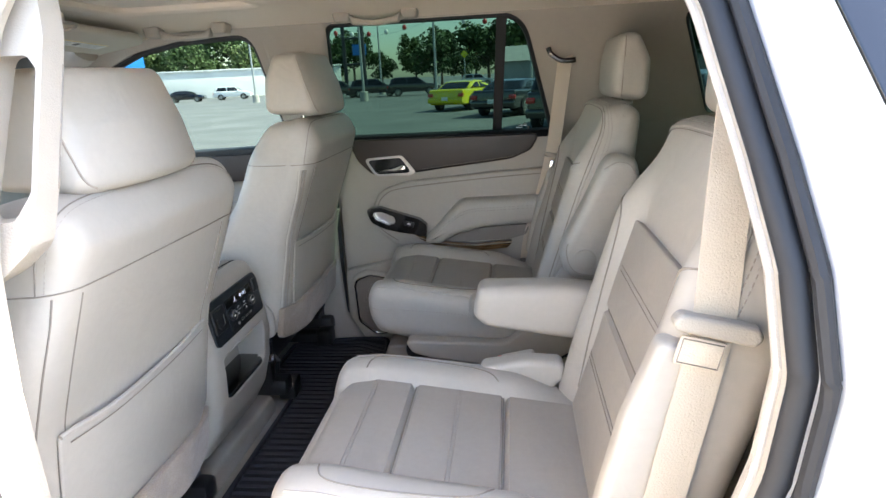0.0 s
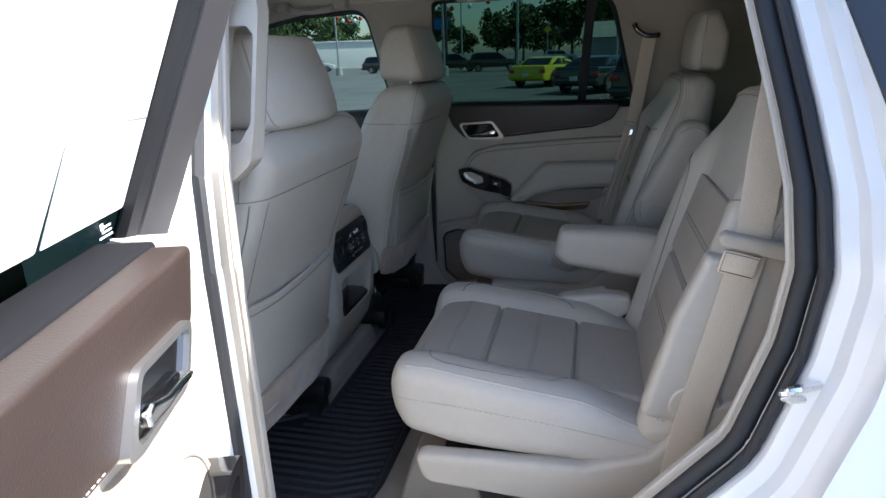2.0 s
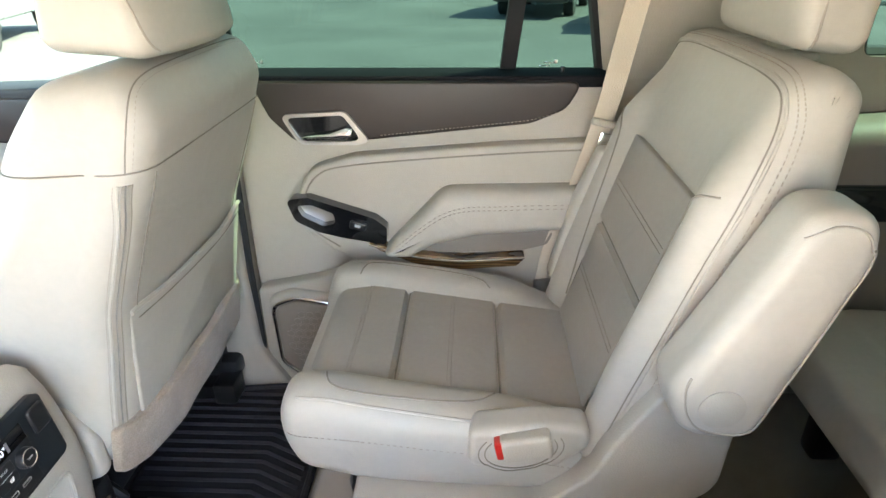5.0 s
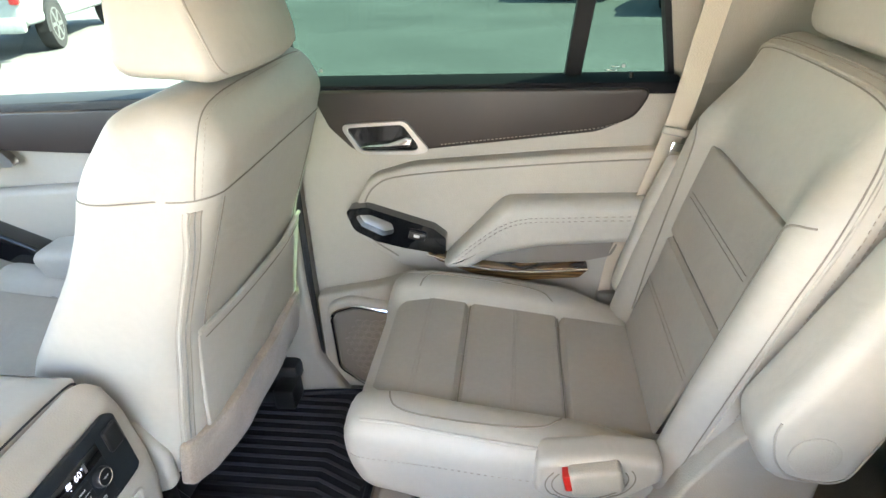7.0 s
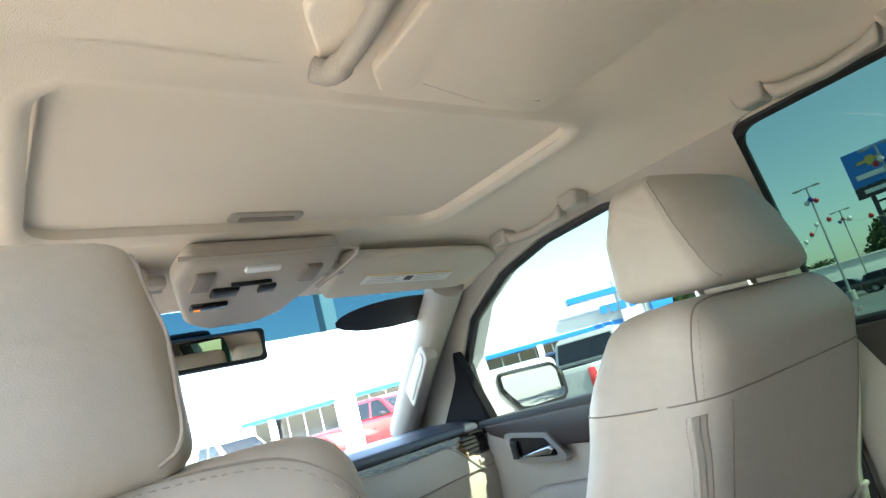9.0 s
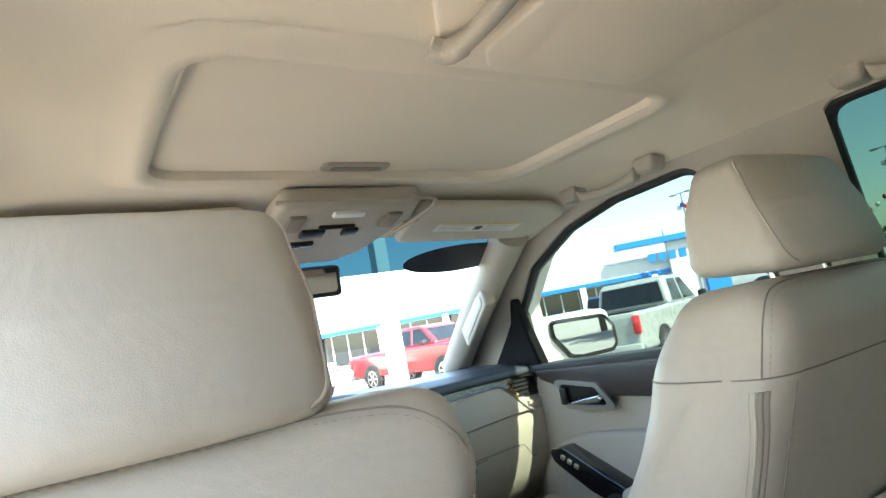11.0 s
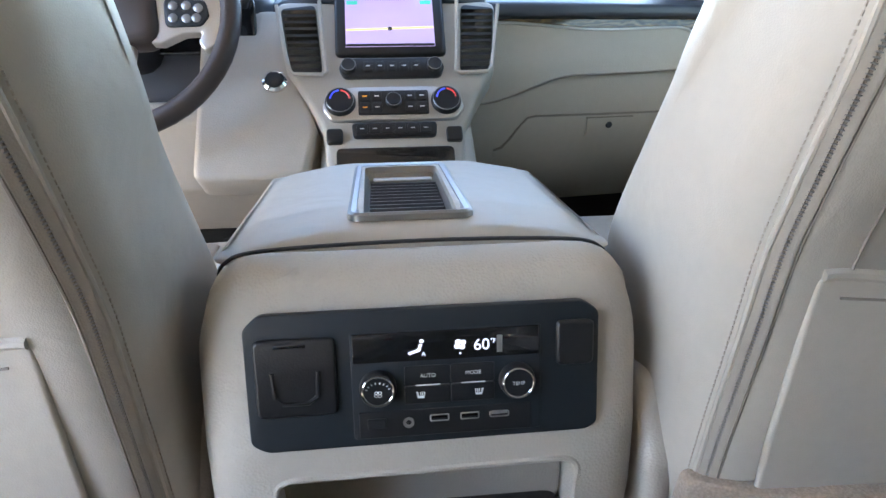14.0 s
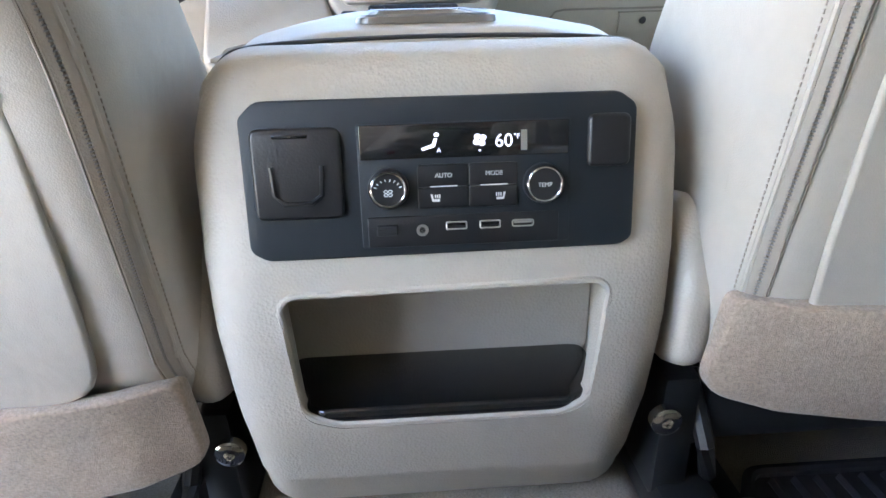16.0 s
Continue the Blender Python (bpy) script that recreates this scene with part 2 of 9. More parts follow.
def ribbon(bm, pts, width, side, thick=0.002):
    """A flat strap along pts, its width along the directions in side."""
    vs = []
    for i, p in enumerate(pts):
        p = Vector(p)
        s = Vector(side[i] if isinstance(side, list) else side).normalized() * (width[i] if isinstance(width, list) else width) / 2
        d = Vector(pts[min(i + 1, len(pts) - 1)]) - Vector(pts[max(i - 1, 0)])
        nrm = s.cross(d).normalized() * thick / 2
        vs.append([bm.verts.new(q) for q in (p - s - nrm, p + s - nrm, p + s + nrm, p - s + nrm)])
    for a, b in zip(vs, vs[1:]):
        for k in range(4):
            bm.faces.new((a[k], a[(k + 1) % 4], b[(k + 1) % 4], b[k]))
    bm.faces.new(vs[0][::-1])
    bm.faces.new(vs[-1])
    return bm


def disc(bm, c, axis, profile, n=32):
    """A turned shape: profile is pairs (radius, height along the axis)."""
    axis = Vector(axis).normalized()
    q = axis.to_track_quat("Z", "Y").to_matrix()
    c = Vector(c)
    rings = []
    for r, h in profile:
        rings.append([bm.verts.new(c + q @ Vector((r * math.cos(2 * math.pi * k / n), r * math.sin(2 * math.pi * k / n), h))) for k in range(n)])
    for a, b in zip(rings, rings[1:]):
        for k in range(n):
            bm.faces.new((a[k], a[(k + 1) % n], b[(k + 1) % n], b[k]))
    bm.faces.new(rings[0][::-1])
    bm.faces.new(rings[-1])
    return bm


def puff(bm, pts, y0, y1, r, step=0.02, ny=12, grooves=(), lines=(), bend=None, power=2.2):
    """A stuffed cushion: a side outline (x, z) carried across y, its two flanks rounded by r.
    grooves: (y, depth) pressed-in seams along the outline. lines: (x, z, depth) cross seams at the outline's nearest place.
    bend: moves each point."""
    P = resample(pts, step)
    n = len(P)
    area = sum(P[i][0] * P[(i + 1) % n][1] - P[(i + 1) % n][0] * P[i][1] for i in range(n))
    sign = 1 if area > 0 else -1
    raw = []
    for i in range(n):
        d = Vector(P[(i + 1) % n]) - Vector(P[i - 1])
        d = d.normalized() if d.length > 1e-9 else Vector((1, 0))
        raw.append(Vector((-d.y, d.x)) * sign)
    N = []
    for i in range(n):
        acc, run, wsum = raw[i].copy(), 0.0, 1.0
        for way in (1, -1):
            run, k = 0.0, i
            while run < r * 0.9:
                k2 = (k + way) % n
                run += (Vector(P[k2]) - Vector(P[k])).length + 1e-6
                k = k2
                acc += raw[k]
                wsum += 1
        N.append(acc / wsum)
    press = [0.0] * n
    for lx, lz, dep in lines:
        k = min(range(n), key=lambda i: (P[i][0] - lx) ** 2 + (P[i][1] - lz) ** 2)
        press[k] += dep
    h = (y1 - y0) / 2
    ys = []
    for k in range(7):
        ys.append(h - r + r * math.sin(math.pi / 2 * k / 6))
    core = [(-h + r) + (2 * h - 2 * r) * k / ny for k in range(ny + 1)]
    ys = sorted(set([round(-y, 5) for y in ys] + [round(y, 5) for y in ys] + [round(y, 5) for y in core]))
    gy = {}
    for g, dep in grooves:
        ys = [y for y in ys if abs(y - g) > 0.007] + [g - 0.006, g, g + 0.006]
        gy[g] = dep
    ys.sort()
    rings = []
    for y in ys:
        e = max(0.0, (abs(y) - (h - r)) / r)
        inset = r * (1 - max(0.0, 1 - min(1, e) ** power) ** (1 / power)) * 0.92 + gy.get(y, 0.0)
        ring = []
        for i in range(n):
            q = Vector(P[i]) + N[i] * (inset + press[i])
            v = Vector((q.x, (y0 + y1) / 2 + y, q.y))
            ring.append(bm.verts.new(bend(v) if bend else v))
        rings.append(ring)
    for a, b in zip(rings, rings[1:]):
        for k in range(n):
            bm.faces.new((a[k], a[(k + 1) % n], b[(k + 1) % n], b[k]))
    bm.faces.new(rings[0][::-1])
    bm.faces.new(rings[-1])
    return bm


def holed(bm, outer, holes, place, thick):
    """A sheet with openings: outlines in the plane, put in space by place(u, v, depth)."""
    loops = []
    for pts in [outer, *holes]:
        vs = [bm.verts.new((u, v, 0)) for u, v in pts]
        loops.append([bm.edges.new((vs[i], vs[(i + 1) % len(vs)])) for i in range(len(vs))])
    fill = bmesh.ops.triangle_fill(bm, use_beauty=True, edges=[e for lp in loops for e in lp])
    faces = [g for g in fill["geom"] if isinstance(g, bmesh.types.BMFace)]
    base = {v: v.co.copy() for v in bm.verts}
    back = {}
    for v, co in base.items():
        back[v] = bm.verts.new(place(co.x, co.y, thick))
    for f in faces:
        bm.faces.new([back[v] for v in reversed(f.verts)])
    for lp in loops:
        for e in lp:
            a, b = e.verts
            bm.faces.new((a, b, back[b], back[a]))
    for v, co in base.items():
        v.co = place(co.x, co.y, 0.0)
    return bm


def onto(bm, pts, way, lift=0.0005):
    """Points dropped onto a mesh along a direction."""
    from mathutils.bvhtree import BVHTree
    tree = BVHTree.FromBMesh(bm)
    way = Vector(way).normalized()
    out = []
    for p in pts:
        hit = tree.ray_cast(Vector(p) - way * 0.6, way)
        if hit[0] is not None:
            out.append(hit[0] - way * lift)
    return out


def smooth_line(pts, k=8):
    pts = [Vector(p) for p in pts]
    out = []
    for i in range(len(pts) - 1):
        p0, p1, p2, p3 = pts[max(i - 1, 0)], pts[i], pts[i + 1], pts[min(i + 2, len(pts) - 1)]
        for j in range(k):
            t = j / k
            out.append(0.5 * (2 * p1 + (p2 - p0) * t + (2 * p0 - 5 * p1 + 4 * p2 - p3) * t * t + (3 * p1 - p0 - 3 * p2 + p3) * t ** 3))
    out.append(pts[-1])
    return out


def seam(bm_src, pts, way, parent, name="seam", r=0.0011, mat=None, dashes=False):
    """A sewn line dropped on a cushion: a dark crease, or a row of stitches."""
    line = onto(bm_src, smooth_line(pts), way)
    if len(line) < 2:
        return None
    b = bmesh.new()
    if dashes:
        run, pos = 0.0, 0.0
        for p, q in zip(line, line[1:]):
            d = q - p
            if d.length > 0.04 or d.length < 1e-6:
                continue
            steps = max(1, int(d.length / 0.0062))
            for k in range(steps):
                c = p + d * ((k + 0.5) / steps)
                e = d.normalized() * 0.0021
                tube(b, [c - e, c + e], 0.0007, 4)
    else:
        for p, q in zip(line, line[1:]):
            if (q - p).length < 0.05 and (q - p).length > 1e-6:
                tube(b, [p, q], r, 5)
    if not b.verts:
        return None
    return part(name, b, mat or (STITCH if dashes else CREASE), parent)


def words(text, at, turn, size, parent, mat, name="lettering", align="CENTER"):
    """Raised print made with the built-in font, as a mesh."""
    cu = bpy.data.curves.new(name, "FONT")
    cu.body, cu.size, cu.extrude, cu.align_x, cu.align_y = text, size, 0.0002, align, "CENTER"
    tmp = new(name, cu)
    dg = bpy.context.evaluated_depsgraph_get()
    me = bpy.data.meshes.new_from_object(tmp.evaluated_get(dg))
    bpy.data.objects.remove(tmp)
    me.transform(Matrix.Translation(Vector(at) - (origin_of(parent) if parent else Vector())) @ turn)
    me.materials.clear()
    me.materials.append(mat)
    ob = new(name, me)
    ob.parent = parent
    return ob


def sm(a, b, x):
    t = max(0.0, min(1.0, (x - a) / (b - a)))
    return t * t * (3 - 2 * t)


def mirror_y(bm):
    bmesh.ops.scale(bm, vec=(1, -1, 1), verts=bm.verts)
    bmesh.ops.reverse_faces(bm, faces=bm.faces)
    return bm

# ---- the car's shell ----
FLOOR_Z = 0.70


def side_y(z):
    return 0.785 - 0.5 * max(0.0, z - 1.38)


def on_side(s):
    return lambda u, v, d: (u, s * (side_y(v) + d), v)


FRONT_WIN = rpoly([(-1.575, 1.352), (-1.495, 1.53), (-1.335, 1.645), (-1.14, 1.715), (-0.98, 1.742), (-0.745, 1.750), (-0.715, 1.38)], [0.01, 0.02, 0.1, 0.1, 0.1, 0.06, 0.01], 6)
REAR_WIN = rpoly([(-0.565, 1.385), (-0.515, 1.765), (0.085, 1.765), (0.185, 1.395), (0.17, 1.385)], [0.012, 0.05, 0.10, 0.02, 0.01], 7)
QUARTER = rpoly([(0.53, 1.745), (1.38, 1.745), (1.52, 1.44), (0.655, 1.44)], [0.03, 0.06, 0.06, 0.03], 5)
SHELL = rpoly([(-1.95, 1.36), (-1.27, 1.745), (-1.20, 1.775), (2.10, 1.775), (2.25, 1.38), (2.25, 0.55), (-1.95, 0.55)], 0.02, 3)
DOORWAY = rpoly([(-0.455, 0.69), (-0.03, 0.69), (0.03, 0.87), (0.124, 0.995), (0.218, 1.115), (0.256, 1.25), (0.266, 1.34), (0.260, 1.43), (0.246, 1.51), (0.218, 1.64), (0.18, 1.748), (-0.48, 1.748), (-0.508, 1.66), (-0.470, 1.44), (-0.455, 1.30)], [0.03, 0.05, 0.1, 0.1, 0.1, 0.1, 0.1, 0.1, 0.1, 0.1, 0.05, 0.04, 0.1, 0.1, 0.1], 5)


FRONT_DOORWAY = rpoly([(-1.50, 0.70), (-0.745, 0.70), (-0.735, 1.40), (-0.765, 1.735), (-0.98, 1.735), (-1.14, 1.705), (-1.335, 1.635), (-1.50, 1.52), (-1.60, 1.36), (-1.60, 1.05)], [0.05, 0.04, 0.1, 0.06, 0.1, 0.1, 0.1, 0.08, 0.06, 0.2], 5)


def grown(pts, d):
    n = len(pts)
    a = sum(pts[i][0] * pts[(i + 1) % n][1] - pts[(i + 1) % n][0] * pts[i][1] for i in range(n))
    s = 1 if a > 0 else -1
    out = []
    for i in range(n):
        t = (Vector(pts[(i + 1) % n]) - Vector(pts[i - 1])).normalized()
        out.append((pts[i][0] + t.y * d * s, pts[i][1] - t.x * d * s))
    return out


def window(name, pts, s, mat, label, depth=0.035, edge=0.013):
    w = thing(name, label, "car window", (sum(p[0] for p in pts) / len(pts), s * 0.72, 1.55), kind="structure")
    b = bmesh.new()
    f = on_side(s)
    vs = [b.verts.new(f(u, v, depth)) for u, v in grown(pts, 0.012)]
    b.faces.new(vs)
    p = part("pane", b, mat, w, flat=True)
    b = bmesh.new()
    tube(b, [f(u, v, depth - 0.01) for u, v in pts], edge, 8, closed=True)
    part("rubber_seal", b, RUBBER, w)
    return w


# right side: inner trim wall with three windows
b = bmesh.new()
holed(b, SHELL, [FRONT_WIN, REAR_WIN, QUARTER], on_side(1), 0.03)
single("wall_right", b, TRIM, "beige moulded trim along the car's right side", "wall", "structure")
b = bmesh.new()
holed(b, SHELL, [DOORWAY, FRONT_DOORWAY, QUARTER], on_side(-1), 0.03)
single("wall_left", b, TRIM, "beige moulded trim round the doorway", "wall", "structure")

# outer painted skin of both sides
OUTER = rpoly([(-2.2, 1.30), (-1.27, 1.80), (-1.15, 1.84), (2.15, 1.84), (2.35, 1.30), (2.35, 0.45), (-2.2, 0.45)], 0.05, 4)
JAMB = grown(DOORWAY, 0.070)
for s, holes, nm in ((1, [grown(FRONT_WIN, 0.035), grown(REAR_WIN, 0.035), grown(QUARTER, 0.03)], "body_side_right"), (-1, [JAMB, grown(FRONT_DOORWAY, 0.03), grown(QUARTER, 0.03)], "body_side_left")):
    b = bmesh.new()
    holed(b, OUTER, holes, lambda u, v, d, s=s: (u, s * (side_y(v) + 0.085 + d), v), 0.05)
    single(nm, b, PAINT, "pearl white painted car body side", "car body", "structure")
window("window_1", FRONT_WIN, 1, CLEAR, "clear front door glass with a black rubber surround", edge=0.015)
window("window_2", QUARTER, 1, PRIVACY, "green privacy glass of the rear quarter", edge=0.017)
window("window_3", QUARTER, -1, PRIVACY, "green privacy glass of the rear quarter", edge=0.017)

# left doorway: stepped painted jamb, weatherstrip, striker
f = on_side(-1)
b = bmesh.new()
rings = []
for grow, depth in ((0.012, 0.030), (0.032, 0.040), (0.037, 0.060), (0.052, 0.068), (0.057, 0.086), (0.072, 0.095)):
    rings.append([b.verts.new(f(u, v, depth)) for u, v in grown(DOORWAY, grow)])
for p, q in zip(rings, rings[1:]):
    for k in range(len(p)):
        b.faces.new((p[k], p[(k + 1) % len(p)], q[(k + 1) % len(p)], q[k]))
single("door_jamb", b, PAINT, "stepped white painted jamb round the rear doorway", "door jamb", "structure")
seal = thing("weatherstrip", "black rubber weatherstrip round the open rear doorway", "door seal", (0, -0.8, 0.7), kind="structure")
b = bmesh.new()
tube(b, [f(u, v, 0.030) for u, v in grown(DOORWAY, 0.012) if u > -0.42], 0.0120, 10)
part("bulb_seal", b, RUBBER, seal)
b = bmesh.new()
tube(b, [f(u, v, 0.048) for u, v in grown(DOORWAY, 0.026) if u > -0.42], 0.0075, 8)
part("seal_lip", b, RUBBER, seal)
b = bmesh.new()
front_edge = [(u, v) for u, v in grown(DOORWAY, 0.030) if u <= -0.42 and 0.69 < v < 1.73]
tube(b, [f(u, v, 0.036) for u, v in sorted(front_edge, key=lambda p: p[1])], 0.0105, 8)
part("seal_bead", b, RUBBER, seal)
b = bmesh.new()
tube(b, [f(u, v, 0.018) for u, v in grown(DOORWAY, -0.002)], 0.0045, 8, closed=True)
part("trim_edge", b, TRIM, seal, "beige edge trim")

st = thing("door_striker", "zinc door striker bolted to the white jamb", "latch", (0.318, -0.835, 1.19))


def SP_(nm, bm, mat, parent):
    bm.transform(Matrix.Translation((-0.016, 0, 0.010)))
    return part(nm, bm, mat, parent)


b = bmesh.new()
prism(b, rpoly([(-0.018, -0.034), (0.018, -0.034), (0.020, 0.034), (-0.016, 0.034)], 0.012), -0.004, 0.004, "y", 0.0015)
b.transform(Matrix.Translation((0.318, -0.833, 1.19)))
SP_("plate", b, SATIN, st)
b = bmesh.new()
tube(b, smooth_line([(0.325, -0.835, 1.205), (0.308, -0.855, 1.207), (0.283, -0.865, 1.205), (0.275, -0.860, 1.195), (0.288, -0.852, 1.186), (0.319, -0.837, 1.184)], 5), 0.0052, 8)
SP_("loop", b, CHROME, st)
for dz in (-0.022, 0.022):
    b = bmesh.new()
    disc(b, (0.319, -0.836, 1.19 + dz), (0.1, -1, 0), [(0.0075, 0), (0.0075, 0.003), (0.006, 0.0045), (0.003, 0.0045), (0.003, 0.002)], 18)
    SP_("bolt", b, CHROME, st)

# black cover of the rear pillar outside
b = bmesh.new()
prism(b, rpoly([(0.268, 1.70), (0.275, 1.64), (0.338, 1.45), (0.62, 1.44), (0.50, 1.78), (0.29, 1.78)], [0.02, 0.05, 0.015, 0.01, 0.02, 0.02], 4), 0.136, 0.142, "y", 0.002)
for v in b.verts:
    v.co.y = -(v.co.y + side_y(v.co.z))
single("pillar_applique", b, GLOSSBLACK, "gloss black cover on the outside of the rear pillar", "pillar", "structure")

# floor
b = bmesh.new()
box(b, (0.1, 0, FLOOR_Z - 0.04), (4.4, 1.62, 0.08), 0.01)
single("floor", b, CARPET, "taupe carpeted car floor", "floor", "structure")
b = bmesh.new()
prism(b, rpoly([(-0.21, 0.69), (-0.185, 0.755), (0.185, 0.755), (0.21, 0.69)], 0.03), -1.5, -0.64, "x", 0.03)
single("floor_tunnel", b, CARPET, "carpeted hump under the centre console", "floor", "structure")
b = bmesh.new()
prism(b, rpoly([(-0.53, 0.62), (-0.53, 0.715), (0.02, 0.715), (0.02, 0.62)], 0.01), -0.86, -0.70, "y", 0.012)
single("sill_plate_left", b, TRIM, "beige plastic sill plate under the open doorway", "sill plate", "structure")

# roof: headliner with a sunroof well
SR = rpoly([(-0.60, -0.345), (-0.60, 0.345), (-0.985, 0.335), (-0.985, -0.335)], 0.06, 6)


def roof_z(x, y):
    return 1.797 - 0.10 * max(0.0, (abs(y) - 0.42) / 0.2) ** 2 * 0.42 - 0.045 * max(0.0, (-0.95 - x) / 0.32) ** 1.5


b = bmesh.new()
nx, ny = 84, 44
grid = {}
for i in range(nx + 1):
    for j in range(ny + 1):
        x, y = -1.28 + 3.5 * i / nx, -0.615 + 1.23 * j / ny
        grid[i, j] = b.verts.new((x, y, roof_z(x, y)))
for i in range(nx):
    for j in range(ny):
        x, y = -1.28 + 3.5 * (i + 0.5) / nx, -0.615 + 1.23 * (j + 0.5) / ny
        if -0.985 < x < -0.585 and abs(y) < 0.345:
            continue
        b.faces.new((grid[i, j], grid[i + 1, j], grid[i + 1, j + 1], grid[i, j + 1]))
single("ceiling", b, HEADLINER, "beige cloth headliner", "ceiling", "structure")
b = bmesh.new()
box(b, (0.42, 0, 1.875), (3.4, 1.36, 0.05), 0.02)
single("roof_panel", b, PAINT, "white car roof", "roof", "structure")
# sunroof well: rolled rim, walls, closed shade
sr = thing("sunroof_shade", "closed beige sliding sunroof shade with a small pull", "sunroof", (-0.79, 0, 1.84))
b = bmesh.new()
rim = []
for grow, z in ((0.060, 1.7962), (0.030, 1.7955), (0.020, 1.790), (0.006, 1.790), (-0.004, 1.797), (-0.007, 1.826)):
    rim.append([b.verts.new((u, v, z - 0.03 * max(0, (-0.95 - u) / 0.32) ** 1.5)) for u, v in grown(SR, grow)])
for p, q in zip(rim, rim[1:]):
    for k in range(len(p)):
        b.faces.new((p[k], p[(k + 1) % len(p)], q[(k + 1) % len(p)], q[k]))
part("rim", b, HEADLINER, sr)
b = bmesh.new()
prism(b, grown(SR, 0.02), 1.810, 1.818, "z")
part("panel", b, HEADLINER, sr)
b = bmesh.new()
prism(b, rpoly([(-0.935, -0.075), (-0.935, 0.045), (-0.968, 0.045), (-0.968, -0.075)], 0.012), 1.804, 1.811, "z", 0.003)
part("pull", b, TRIM, sr)
# no hollow here: darker taupe paints the shade inside the pull
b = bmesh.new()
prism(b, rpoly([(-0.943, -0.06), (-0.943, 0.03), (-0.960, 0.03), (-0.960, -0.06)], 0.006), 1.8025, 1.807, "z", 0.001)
part("pull_recess_shade", b, TRIM_DARK, sr)

# ends of the cabin: windshield, cowl and tail
ws = thing("windshield", "curved windshield with a blue shade band at its top", "windshield", (-1.6, 0, 1.55), kind="structure")


def ws_point(t, y):
    x = -1.275 - 0.665 * t
    return (x - 0.14 * (1 - (y / 0.75) ** 2) * (0.4 + 0.6 * t), y * (1.0 + 0.14 * t), 1.745 - 0.36 * t)


for nm, t0, t1, m in (("shade_band", -0.03, 0.15, SHADE_BAND), ("pane", 0.15, 1.06, WINDSHIELD)):
    b = bmesh.new()
    g = [[b.verts.new(ws_point(t0 + (t1 - t0) * i / 8, -0.74 + 1.48 * j / 16)) for j in range(17)] for i in range(9)]
    for i in range(8):
        for j in range(16):
            b.faces.new((g[i][j], g[i + 1][j], g[i + 1][j + 1], g[i][j + 1]))
    part(nm, b, m, ws)
b = bmesh.new()
for s in (-1, 1):
    tube(b, [ws_point(t / 10, s * 0.70) for t in range(-1, 11)], 0.010, 6)
part("black_border", b, RUBBER, ws)
# bulkhead and toe board are coloured near black to stand for footwell shade
b = bmesh.new()
box(b, (-2.15, 0, 0.95), (0.05, 1.7, 0.8), 0.01)
single("firewall", b, BLACK, "front bulkhead, blackened for footwell shade", "bulkhead", "structure")
b = bmesh.new()
prism(b, rpoly([(-1.62, FLOOR_Z - 0.01), (-1.66, FLOOR_Z + 0.03), (-1.93, 1.02), (-2.12, 1.02), (-2.12, FLOOR_Z - 0.01)], 0.02, 4), -0.755, 0.755, "y", 0.01)
single("toe_board", b, SHADECARPET, "carpeted toe board under the dashboard, footwell shade in its colour", "floor", "structure")
b = bmesh.new()
prism(b, rpoly([(-3.2, 0.5), (-3.25, 1.10), (-3.0, 1.16), (-2.15, 1.27), (-1.99, 1.30), (-1.99, 0.5)], 0.03), -0.92, 0.92, "y", 0.06)
single("car_hood", b, PAINT, "white car hood ahead of the windshield", "car body", "structure")
b = bmesh.new()
holed(b, rpoly([(-0.80, 0.6), (0.80, 0.6), (0.80, 1.36), (0.60, 1.80), (-0.60, 1.80), (-0.80, 1.36)], 0.03), [rpoly([(-0.62, 1.34), (0.62, 1.34), (0.53, 1.70), (-0.53, 1.70)], 0.05)], lambda u, v, d: (2.22 + d, u, v), 0.06)
single("tailgate", b, TRIM, "beige trimmed tailgate", "tailgate", "structure")
b = bmesh.new()
prism(b, rpoly([(-0.62, 1.34), (0.62, 1.34), (0.53, 1.70), (-0.53, 1.70)], 0.05), 2.245, 2.249, "x")
single("window_4", b, PRIVACY, "green privacy glass in the tailgate", "car window", "structure", flat=True)

